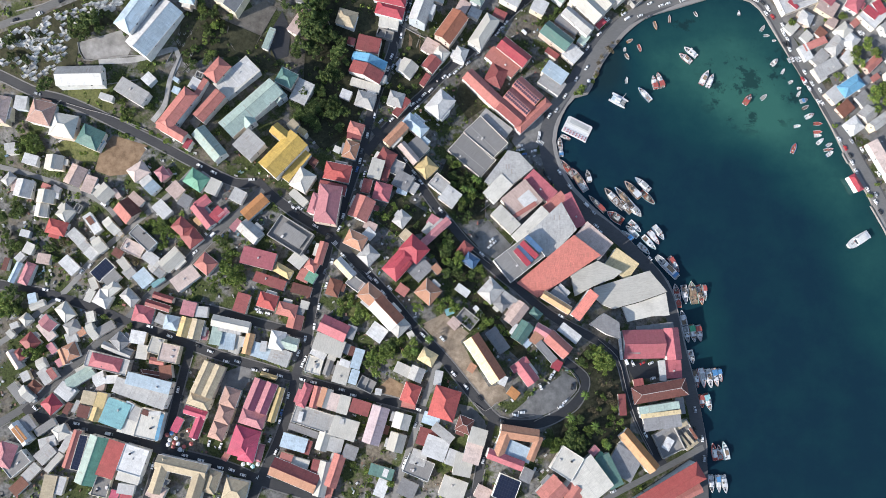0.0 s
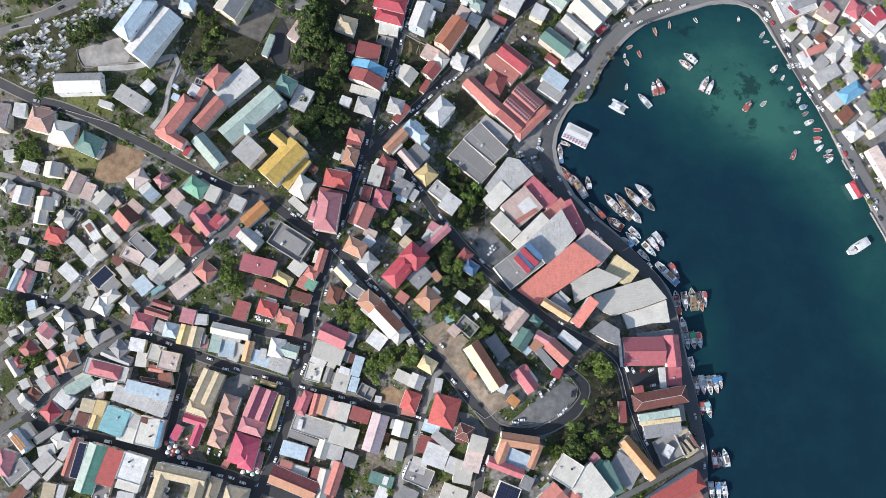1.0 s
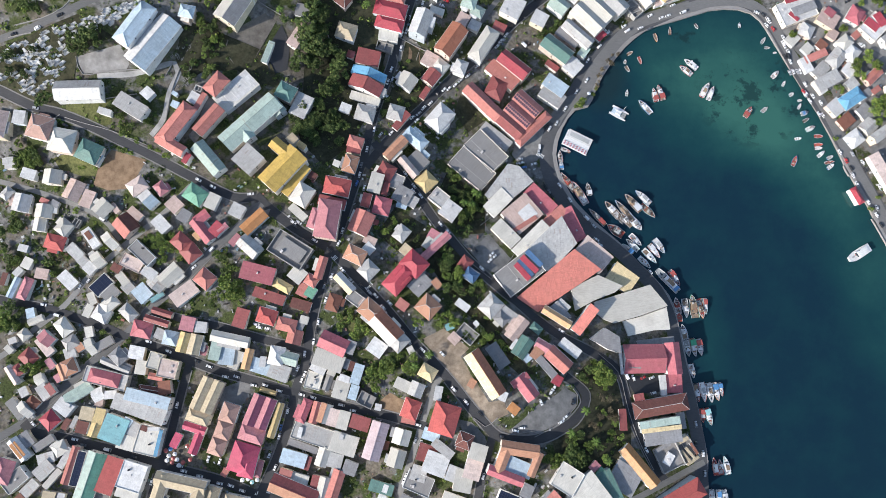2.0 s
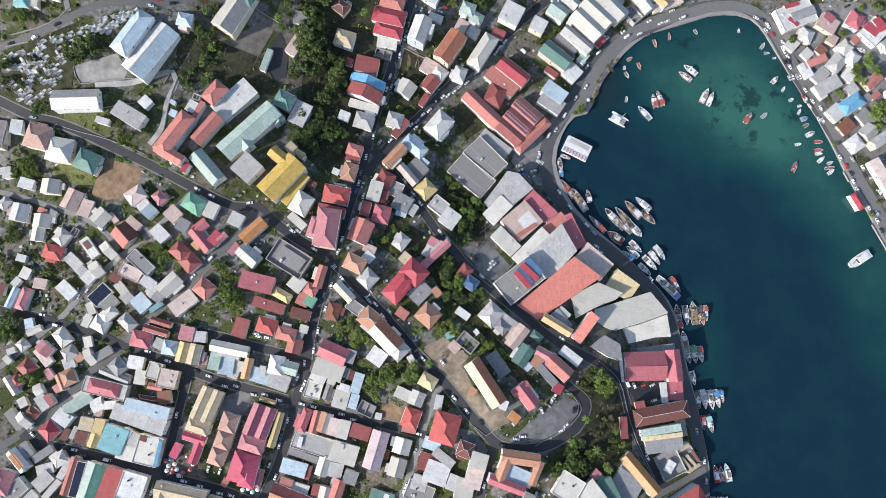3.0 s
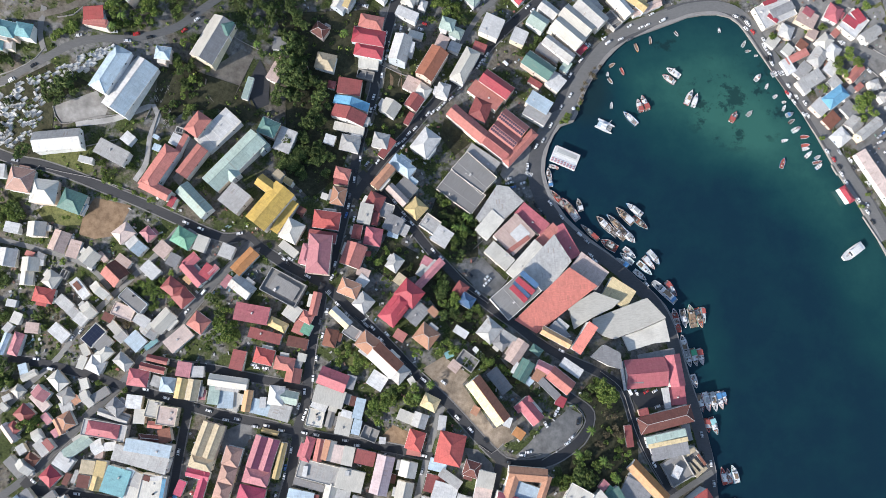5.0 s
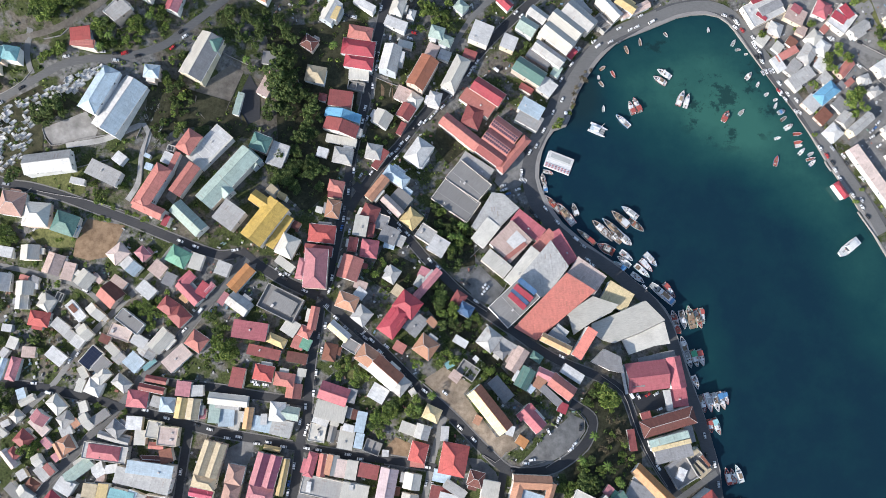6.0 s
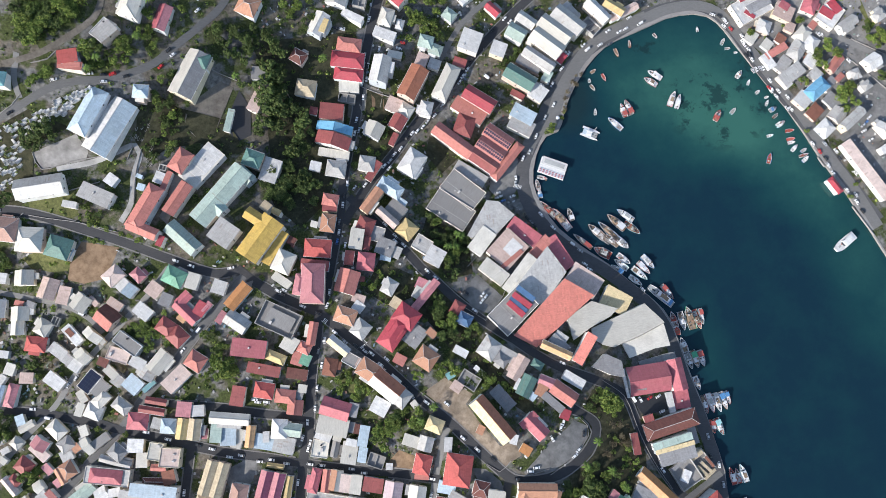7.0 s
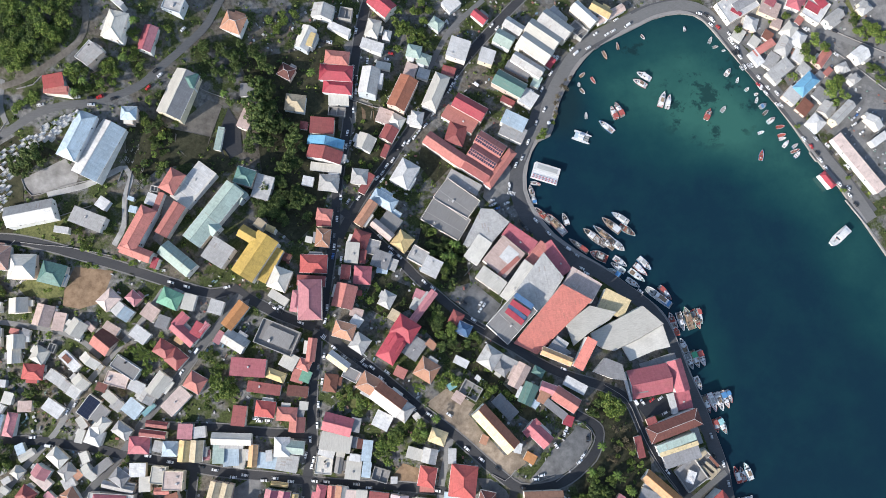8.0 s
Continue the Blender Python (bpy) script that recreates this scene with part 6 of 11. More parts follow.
house("g", "c", -229.0, 33.0, 10.2, 10.4, 49.2, 4.7)
house("h", "x", -205.4, 47.0, 11.5, 9.8, 36.1, 5)
house("g", "w", -197.7, 38.1, 7.9, 12.1, 44.2, 5, "house", "L")
house("h", "p", -189.5, 45.2, 6.3, 8.4, 37.4, 4.5)
house("m", "q", -180.6, 34.5, 8.7, 9.2, 45.7, 4)
house("m", "G", -173.8, 26.9, 8.0, 7.2, 60.2, 4)
house("h", "e", -166.4, 40.8, 10.7, 13.5, 56.4, 5)
house("m", "c", -155.3, 36.5, 10.1, 7.5, 66.2, 4.5)
house("m", "w", -189.0, 21.5, 7.8, 11.0, 43.8, 5)
last = house("g", "N", -161.4, 17.0, 18.4, 6.8, -51.0, 5)
wing(last, "g", "N", -162.3, 25.9, 9.8, 6.1, 39.4, 5)
wing(last, "m", "R", -151.9, 18.0, 8.7, 7.3, 51.7, 5.4)
wing(last, "g", "p", -148.3, 18.6, 7.2, 3.5, 41.1, 5)
house("m", "A", -164.7, 13.9, 4.5, 5.3, 45.2, 4)
last = house("h", "r", -175.3, 9.5, 9.3, 11.2, 48.3, 4.7)
wing(last, "h", "r", -168.5, 2.2, 10.3, 10.4, 39.6, 5)
house("h", "s", -159.3, -14.8, 10.3, 11.3, 50.2, 5)
house("m", "x", -173.4, -24.2, 17.2, 9.6, 37.9, 5)
house("F", "x", -208.4, -4.0, 8.6, 14.6, 63.9, 6)
house("F", "d", -201.5, 2.5, 8.4, 18.3, 47.4, 6)
house("m", "w", -196.8, -10.5, 6.6, 9.6, 53.9, 5)
house("g", "g", -191.2, -17.6, 8.6, 9.9, 51.9, 5)
house("g", "c", -182.5, -11.9, 14.7, 9.3, 45.1, 5)
house("m", "v", -219.9, -6.8, 4.9, 6.2, 59.9, 4)
house("m", "c", -215.5, -14.0, 5.0, 9.0, 39.9, 4)
house("F", "k", -230.2, -17.8, 14.1, 9.5, 45.6, 4)
house("m", "d", -224.1, -23.4, 10.2, 8.1, 44.0, 4)
house("m", "L", -201.7, -23.7, 9.5, 10.8, 42.1, 5)
house("m", "a", -191.9, -26.3, 9.1, 2.7, 35.4, 4)
house("m", "g", -211.9, -19.7, 6.5, 6.7, 45.4, 4)
last = house("m", "w", -237.2, 13.3, 5.6, 14.5, 35.9, 4.5)
wing(last, "m", "b", -238.6, 15.1, 3.0, 5.4, 37.4, 5.1)
house("g", "c", -224.0, 11.1, 5.3, 12.2, 43.3, 4.7)
house("m", "g", -248.6, 4.6, 6.5, 11.2, 46.2, 4)
house("m", "g", -242.7, -2.0, 6.0, 7.1, 46.0, 4)
house("m", "w", -238.2, -6.5, 6.7, 7.0, 48.0, 4)
house("g", "c", -232.7, -1.1, 6.3, 10.0, 39.0, 4)
house("h", "Z", -261.8, 10.9, 9.2, 12.7, 75.8, 5)
house("h", "c", -256.3, 21.0, 9.4, 8.7, 52.6, 4)
house("u", "d", -248.2, 23.9, 5.9, 5.0, 62.6, 3)
house("g", "c", -269.7, 31.8, 9.0, 10.8, 84.1, 4.5)
house("m", "s", -269.9, 38.7, 3.0, 5.3, 69.2, 3.5)
house("m", "G", -262.9, 36.9, 3.7, 5.1, 61.8, 3)
house("g", "c", -272.9, 22.9, 8.6, 7.1, 83.7, 4.5)
house("g", "w", -284.6, 37.5, 11.5, 11.0, 79.1, 5)
house("m", "q", -292.0, 39.5, 7.1, 2.1, 82.3, 4)
house("m", "w", -284.5, 7.5, 4.4, 5.9, 76.2, 4)
house("m", "c", -281.6, -2.6, 7.2, 5.9, 65.0, 4)
house("m", "g", -287.8, -8.3, 5.7, 4.1, 49.0, 4)
house("m", "q", -271.3, -9.8, 6.6, 8.1, 81.1, 4)
house("m", "w", -253.0, -14.4, 7.5, 12.5, 46.0, 4.5)
house("g", "L", -290.3, -18.7, 14.1, 3.8, 69.6, 4.5)
house("h", "p", -282.0, -19.6, 14.4, 6.1, 70.6, 5)
house("m", "c", -236.4, -26.8, 4.2, 8.0, 25.6, 4)
house("h", "c", -223.8, -30.3, 10.2, 7.5, 39.8, 4.5)
house("g", "T", -158.1, 65.2, 24.8, 9.6, -49.6, 7, "school_building")
house("g", "v", -213.0, 21.3, 13.1, 12.6, -48.2, 4.5, "house", "s")
house("m", "q", -207.1, 29.1, 4.8, 10.0, 48.9, 3.5)
house("m", "q", -221.3, 32.9, 3.0, 7.1, 37.5, 3)
house("m", "g", -132.0, 64.9, 15.5, 15.1, -42.2, 8)
house("h", "c", -96.0, 41.3, 14.0, 12.1, 59.5, 6)
house("m", "c", -98.8, 29.6, 5.0, 13.0, 47.4, 4)
house("m", "v", -89.9, 55.4, 4.9, 4.8, 56.2, 3.5)
house("h", "Z", -73.2, 48.0, 11.4, 17.2, 78.4, 6)
house("m", "r", -76.4, 37.0, 6.5, 18.2, 76.9, 5)
last = house("h", "p", -78.3, 24.0, 25.3, 14.2, 81.1, 12, "town_house")
wing(last, "h", "p", -87.0, 24.5, 13.2, 6.2, 72.6, 11)
house("h", "o", -64.7, 64.8, 11.8, 9.1, 74.9, 6)
house("m", "r", -62.7, 75.6, 4.7, 9.4, 80.4, 5)
house("m", "c", -74.2, 65.5, 3.7, 4.3, 67.9, 3)
house("h", "r", -40.3, 60.5, 11.2, 10.9, 61.7, 5)
house("m", "c", -47.2, 51.8, 13.7, 8.8, 74.5, 6)
house("m", "r", -40.6, 48.2, 8.8, 3.9, 74.2, 4)
house("F", "G", -33.9, 54.4, 10.4, 11.0, 66.2, 4)
house("m", "G", -28.7, 44.2, 11.1, 11.7, 60.5, 5)
house("m", "g", -23.0, 40.5, 7.6, 8.8, 59.6, 4)
house("m", "L", -29.2, 37.4, 4.8, 7.0, 71.4, 3.5)
house("h", "r", -53.5, 39.3, 9.1, 5.5, 75.5, 5)
house("h", "N", -42.7, 35.3, 11.5, 11.0, 76.0, 6)
house("g", "s", -56.5, 23.2, 15.6, 13.4, 66.7, 6)
house("m", "r", -46.9, 24.0, 3.0, 3.1, 76.2, 3)
house("m", "q", -50.7, 11.2, 5.2, 8.3, 65.6, 4)
house("m", "w", -51.4, 5.7, 6.1, 6.8, 46.0, 4)
house("h", "o", -60.3, 0.9, 9.9, 13.2, 64.1, 6)
house("h", "g", -51.5, -9.2, 10.7, 10.4, 46.1, 6)
house("h", "g", -29.4, 16.5, 10.1, 8.5, 52.1, 4)
house("m", "n", -26.8, 5.3, 6.8, 5.8, 49.7, 4)
last = house("h", "R", -20.7, -5.2, 13.0, 15.4, 47.5, 9)
wing(last, "h", "R", -30.4, -14.5, 21.9, 12.4, 48.5, 8.4)
wing(last, "g", "R", -31.2, -10.6, 7.4, 2.8, 47.0, 9.6)
wing(last, "g", "R", -26.2, -16.8, 7.4, 2.8, 46.9, 9.6)
house("m", "G", -16.8, -18.5, 13.9, 10.7, 45.0, 3.2)
house("m", "o", -5.6, -18.2, 4.5, 6.4, 39.8, 4)
house("g", "p", -6.9, 6.9, 26.7, 4.8, 43.1, 6)
house("m", "p", -7.5, 15.6, 7.1, 7.1, 57.7, 5)
house("m", "c", -10.4, 9.6, 7.8, 7.1, 54.5, 4)
house("F", "g", -3.3, 43.4, 10.6, 12.1, 51.1, 5)
house("h", "y", -12.3, 54.8, 11.6, 11.5, 43.8, 5)
house("g", "x", -24.6, 64.8, 17.3, 5.6, -50.4, 6)
house("m", "d", -18.1, 70.0, 10.8, 12.7, 44.0, 5)
house("m", "L", -13.2, 74.9, 4.3, 6.0, 47.4, 5.5)
house("g", "O", -127.3, 22.9, 18.4, 7.7, 44.1, 5)
house("g", "g", -130.0, 6.5, 15.3, 9.4, -41.8, 5)
house("m", "p", -139.7, 10.7, 8.0, 4.3, 50.3, 4)
last = house("u", "d", -103.4, 4.2, 16.9, 26.3, 58.0, 6)
wing(last, "m", "d", -102.4, 3.8, 9.5, 18.0, 56.5, 5.4)
house("m", "N", -124.4, -11.5, 11.2, 21.8, 75.7, 6)
house("m", "r", -117.0, -26.4, 6.4, 21.0, 71.4, 5)
house("h", "y", -108.1, -19.7, 5.8, 11.8, 60.2, 5)
house("m", "c", -98.3, -12.2, 9.6, 9.7, 51.5, 5)
house("g", "s", -83.1, -7.7, 14.9, 5.1, 73.9, 5)
house("h", "s", -89.2, -16.2, 6.4, 7.7, 58.7, 5)
house("m", "s", -94.4, -22.6, 8.0, 7.5, 63.9, 4)
house("m", "e", -89.6, -23.8, 7.0, 6.1, 60.1, 5)
house("m", "v", -96.2, -32.1, 6.3, 13.1, 73.9, 4)
house("g", "w", -67.2, -17.9, 15.5, 5.6, -46.8, 5, "house", "i")
house("F", "d", -60.4, -28.0, 7.7, 10.7, 53.3, 5)
house("h", "b", -74.4, -30.8, 10.7, 8.1, 72.3, 5)
house("h", "o", -49.0, -36.9, 11.4, 15.7, 49.2, 6)
house("m", "q", -54.7, -30.9, 5.5, 4.2, 50.8, 5)
house("h", "o", -11.6, -34.0, 12.6, 13.0, 48.3, 6)
house("m", "s", -28.8, -32.4, 6.1, 7.4, 54.3, 4)
house("m", "g", -138.6, 30.2, 8.5, 8.5, 64.1, 5)
last = house("g", "Y", -108.7, 58.1, 30.6, 15.1, 48.1, 11, "church")
wing(last, "g", "Y", -110.1, 72.1, 15.1, 7.8, -40.2, 10.4)
wing(last, "m", "n", -103.4, 79.6, 5.9, 6.0, 45.3, 8)
wing(last, "h", "y", -97.1, 75.3, 3.3, 5.4, 56.6, 7)
wing(last, "m", "Y", -100.5, 51.4, 24.2, 5.5, 52.5, 5.5)
last = house("h", "a", -260.9, 172.6, 9.4, 12.4, 73.5, 6)
wing(last, "h", "a", -250.5, 171.4, 8.5, 9.9, 75.8, 5.8)
house("h", "a", -269.2, 165.4, 8.3, 8.5, 84.5, 5)
house("m", "w", -262.0, 165.2, 6.3, 4.6, 81.5, 4)
house("h", "L", -204.1, 150.4, 31.3, 11.9, 58.0, 5, "school_building")
last = house("g", "w", -193.7, 140.7, 38.2, 16.6, 54.7, 5.2, "school_building", "L")
wing(last, "m", "G", -202.5, 130.9, 6.8, 1.5, 55.9, 7.6)
# white hall roof: grey on the north slope paints in its shade
house("g", "g", -242.2, 108.3, 29.6, 12.7, 2.2, 6, "hall", "w")
house("h", "L", -172.0, 161.3, 8.0, 9.3, 79.2, 5)
house("m", "w", -198.9, 108.4, 6.7, 6.8, 47.0, 4)
house("m", "g", -209.5, 99.6, 10.1, 21.2, 58.8, 5)
house("m", "w", -226.7, 95.9, 3.8, 8.6, 72.9, 4)
house("m", "L", -181.8, 102.3, 4.0, 4.4, 67.6, 3)
house("m", "L", -181.9, 109.3, 2.1, 3.6, 58.4, 3)
house("m", "w", -169.6, 107.0, 7.3, 5.9, 62.9, 4)
house("u", "d", -167.0, 113.8, 4.2, 5.1, 70.1, 3)
last = house("h", "s", -179.6, 87.6, 31.0, 10.4, 55.3, 8, "school_building")
wing(last, "g", "s", -182.2, 73.3, 20.1, 7.1, -30.6, 7.4)
wing(last, "m", "R", -172.4, 64.8, 6.8, 3.5, 61.1, 5)
house("g", "s", -159.0, 91.5, 22.9, 8.3, 51.6, 7, "school_building")
house("m", "s", -165.4, 104.1, 13.4, 3.2, 62.5, 5)
house("h", "s", -154.3, 116.1, 15.0, 10.5, 51.5, 7, "school_building")
house("m", "c", -142.2, 112.8, 29.4, 14.2, 43.6, 5, "school_building")
last = house("g", "c", -140.9, 171.8, 32.1, 15.7, 59.4, 5.5, "school_building", "G")
wing(last, "h", "t", -133.6, 180.3, 9.8, 11.1, 65.4, 6.6)
house("m", "s", -208.3, 176.6, 4.9, 14.3, 77.2, 5)
house("h", "Q", -269.2, 85.6, 14.9, 15.3, 75.6, 6)
house("m", "w", -283.8, 92.8, 8.7, 7.3, 84.3, 4)
house("h", "c", -254.9, 77.2, 15.4, 16.0, 79.8, 6)
house("m", "g", -98.8, 105.6, 16.2, 11.3, 65.2, 6)
house("m", "q", -100.1, 158.1, 23.8, 7.9, 59.1, 5)
house("m", "T", -122.1, 142.7, 15.8, 3.8, 70.9, 3)
house("m", "d", -98.9, 173.1, 8.7, 8.7, 80.0, 4)
house("h", "n", -69.0, 162.3, 11.4, 13.2, 74.1, 5)
house("h", "s", -35.4, 191.3, 9.4, 16.4, 74.8, 5)
house("h", "R", -37.8, 180.4, 11.0, 22.6, 76.8, 6)
house("h", "R", -38.3, 170.8, 9.7, 19.8, 75.3, 6)
house("m", "c", -39.3, 162.5, 7.2, 13.8, 82.5, 4)
house("u", "d", -42.0, 154.9, 6.6, 12.1, 74.4, 3)
house("m", "r", -53.6, 144.7, 11.5, 16.2, 77.3, 6)
house("h", "r", -65.9, 146.6, 4.8, 4.7, 72.8, 4)
house("g", "B", -53.0, 133.0, 6.1, 24.7, 71.2, 5)
house("g", "r", -54.9, 123.7, 8.9, 23.4, 66.6, 7)
house("m", "c", -55.7, 115.0, 5.4, 21.1, 73.5, 4)
house("m", "w", -69.2, 106.7, 6.4, 7.1, 69.3, 4)
house("h", "g", -55.4, 103.5, 10.6, 12.9, 74.8, 5)
house("h", "v", -71.3, 184.0, 8.6, 9.8, 53.2, 4)
house("h", "s", -61.5, 81.0, 7.5, 10.1, 72.7, 6)
house("g", "w", -15.8, 171.6, 19.5, 12.1, 70.4, 10, "house", "g")
house("m", "w", -9.4, 198.4, 7.2, 15.7, 63.2, 5)
house("m", "c", -3.9, 184.2, 5.0, 10.0, 70.6, 3)
house("g", "z", 6.2, 160.9, 24.6, 12.9, 56.3, 10, "hall")
house("m", "q", -9.3, 147.6, 10.2, 10.1, 60.8, 4)
house("h", "c", -1.8, 143.0, 9.5, 10.5, 51.3, 4.5)
house("g", "r", -8.3, 134.3, 11.0, 9.8, 53.5, 5)
house("m", "r", -13.0, 122.3, 9.3, 3.8, 58.3, 4)
house("g", "c", -26.0, 130.0, 11.0, 11.9, 56.5, 4.7)
house("h", "g", -33.9, 105.6, 10.3, 10.6, 73.9, 5)
house("m", "r", -29.9, 99.8, 15.2, 4.8, 50.8, 5)
house("h", "L", -20.0, 85.6, 8.6, 17.3, 49.4, 8)
house("g", "o", -33.8, 77.9, 19.0, 6.4, 46.8, 8)
house("h", "w", -2.3, 102.6, 18.0, 13.5, 49.5, 9)
house("h", "T", 19.9, 191.8, 9.1, 9.9, 68.0, 5)
house("h", "T", 26.2, 185.5, 7.6, 9.0, 61.2, 5)
house("m", "q", 15.3, 179.1, 9.3, 8.2, 62.6, 4)
house("m", "g", 24.0, 175.2, 7.3, 8.2, 62.4, 4)
house("m", "w", 52.6, 189.6, 15.8, 14.6, 62.7, 7)
house("m", "w", 72.8, 181.9, 10.9, 10.7, 62.6, 6)
house("h", "c", 30.5, 160.3, 26.8, 10.8, 57.6, 7)
house("m", "r", 42.8, 175.2, 6.2, 9.3, 65.3, 4)
house("h", "w", 13.2, 142.4, 10.1, 8.6, 70.0, 6)
house("m", "g", 38.7, 91.5, 24.7, 8.1, -38.7, 5)
house("g", "t", 85.1, 158.0, 23.7, 11.1, -39.4, 8)
house("m", "w", 97.3, 146.1, 11.7, 11.5, 47.8, 5)
house("m", "g", 80.8, 122.3, 10.8, 18.2, 55.4, 6)
house("m", "L", 83.3, 130.1, 10.5, 17.4, 54.3, 7)
house("m", "r", 82.2, 146.8, 4.2, 10.2, 54.5, 3.5)
house("g", "T", 87.8, 192.7, 14.0, 10.7, -39.2, 7, "warehouse")
house("g", "g", 96.9, 201.7, 14.9, 7.8, -43.4, 7, "warehouse")
house("g", "c", 109.1, 181.7, 26.1, 12.8, -45.9, 9, "warehouse")
house("g", "g", 101.3, 170.3, 25.5, 7.8, -42.9, 8, "warehouse")
house("g", "c", 116.8, 191.2, 26.5, 11.3, -45.4, 9, "warehouse")
house("g", "g", 128.0, 197.5, 25.4, 12.0, -48.1, 9, "warehouse")
house("m", "G", 94.2, 169.0, 7.2, 18.7, 52.8, 4)
house("m", "R", 120.0, 171.0, 8.1, 4.0, 45.6, 3)
house("m", "T", 106.2, 158.1, 8.8, 5.8, 52.9, 4)
house("u", "d", 145.6, 193.2, 9.1, 13.6, 39.8, 5)
last = house("g", "N", 136.9, -69.2, 28.2, 18.9, 0.6, 6, "waterfront_building")
wing(last, "g", "N", 157.3, -69.0, 21.2, 9.5, 94.0, 6.4)
wing(last, "m", "d", 129.7, -73.6, 3.5, 7.9, 85.0, 8)
wing(last, "m", "w", 120.8, -70.0, 19.0, 1.5, -88.0, 6.3)
last = house("u", "g", 152.2, -135.1, 17.3, 16.8, -66.0, 5)
wing(last, "m", "G", 147.7, -128.7, 11.3, 2.2, 26.9, 5.4)
wing(last, "m", "w", 151.4, -136.4, 7.9, 5.1, 57.3, 5.6)
last = house("u", "d", 164.6, -130.8, 16.6, 13.2, -61.2, 6)
wing(last, "m", "n", 161.8, -124.5, 9.7, 3.1, 27.7, 6.6)
wing(last, "m", "n", 168.8, -138.0, 9.5, 1.5, 33.3, 6.6)
wing(last, "m", "n", 164.0, -135.1, 1.5, 9.4, 39.3, 6.8)
wing(last, "m", "n", 167.2, -133.1, 1.5, 9.4, 39.3, 6.8)
wing(last, "m", "b", 170.0, -129.9, 1.5, 8.1, 31.7, 6.7)
last = house("F", "w", 272.6, 194.1, 18.5, 29.2, -68.6, 4.5)
wing(last, "m", "G", 277.9, 195.0, 6.9, 19.5, -69.0, 5.3)
wing(last, "m", "R", 269.0, 201.7, 11.1, 3.0, 17.7, 5.3)
wing(last, "m", "R", 269.4, 188.3, 8.5, 2.8, -42.0, 5)
last = house("m", "q", 296.5, 187.2, 12.5, 14.6, 56.6, 4)
wing(last, "m", "N", 297.9, 192.0, 6.0, 7.5, 49.9, 4.6)
house("h", "w", 279.3, 178.0, 10.4, 9.5, 62.3, 3.6)
house("m", "c", 268.1, 171.1, 9.9, 8.1, 47.0, 3)
house("h", "N", 317.0, 189.5, 13.1, 10.6, 58.0, 4)
last = house("F", "w", 331.3, 180.4, 19.9, 15.9, 45.0, 3.6)
wing(last, "m", "R", 328.6, 181.5, 6.6, 10.8, 48.7, 4.4)
wing(last, "m", "R", 335.7, 185.8, 6.7, 10.9, 29.5, 4.4)
house("m", "s", 284.9, 157.4, 5.4, 18.5, -66.5, 3.6)
house("m", "w", 277.0, 150.2, 12.0, 6.5, -65.6, 3.4)
house("m", "g", 288.2, 146.3, 13.4, 8.3, 44.0, 3)
house("h", "g", 301.5, 156.6, 17.1, 10.5, 48.2, 3.4)
house("h", "c", 307.9, 168.2, 11.3, 9.0, 38.7, 3.4)
house("h", "w", 312.7, 159.7, 11.8, 10.0, 50.9, 3.4)
house("m", "g", 292.1, 137.6, 20.6, 9.9, 29.3, 4.5)
house("m", "w", 285.9, 133.0, 11.4, 5.7, -56.6, 3.6)
house("m", "w", 309.8, 146.8, 9.6, 8.2, 48.1, 3)
house("g", "s", 327.9, 141.7, 15.3, 6.5, 42.1, 3.4)
house("m", "g", 311.5, 135.5, 8.8, 8.4, 37.5, 3)
house("h", "B", 308.6, 123.2, 19.1, 10.1, 32.6, 5)
house("m", "w", 296.1, 116.3, 10.9, 11.0, 39.6, 4.5)
house("m", "G", 320.2, 126.5, 12.7, 5.6, 41.0, 3)
house("m", "s", 329.1, 130.6, 7.1, 3.9, 34.3, 3)
house("m", "G", 324.6, 112.8, 17.7, 6.0, 45.4, 3)
house("m", "b", 303.8, 106.2, 11.9, 8.9, 38.2, 3)
house("g", "g", 320.2, 101.7, 11.0, 10.2, 42.1, 3.4)
house("h", "w", 308.9, 92.5, 11.6, 10.8, 35.3, 3.4)
house("m", "c", 279.4, 163.7, 7.8, 7.0, 43.9, 2.6)
house("m", "b", 290.7, 166.8, 7.2, 7.3, 48.4, 2.6)
house("m", "q", 299.7, 175.1, 7.6, 7.1, 56.8, 2.8)
house("m", "G", 318.5, 115.1, 9.7, 7.1, 39.2, 2.6)
house("m", "c", 312.7, 145.5, 8.5, 5.7, 39.4, 2.6)
house("m", "s", 317.2, 174.2, 6.2, 4.8, 41.6, 2.6)
house("h", "p", -287.6, -138.5, 14.7, 10.9, 73.6, 7)
house("F", "d", -280.8, -144.4, 16.0, 10.2, 41.2, 6)
house("m", "g", -271.9, -150.0, 11.0, 6.3, 46.8, 3.7)
house("m", "b", -278.9, -158.8, 10.5, 6.6, 44.0, 4)
house("m", "g", -263.0, -138.4, 11.6, 8.5, 44.3, 5)
house("m", "c", -257.6, -144.0, 14.0, 3.7, 50.8, 4)
house("m", "c", -255.5, -124.9, 5.6, 8.6, 39.4, 4)
house("m", "g", -249.3, -130.8, 13.6, 4.1, 62.0, 5)
house("m", "n", -259.2, -159.2, 14.4, 7.8, 80.9, 5)
house("m", "w", -252.0, -158.7, 11.0, 4.4, 76.5, 4)
house("g", "s", -245.1, -135.1, 24.2, 4.4, 75.6, 7)
house("F", "k", -240.1, -137.4, 22.7, 5.8, 77.6, 6.8)
house("g", "T", -231.8, -142.4, 30.8, 11.8, 74.6, 7, "warehouse", "e")
house("m", "Z", -219.4, -141.8, 23.1, 10.9, 71.4, 7)
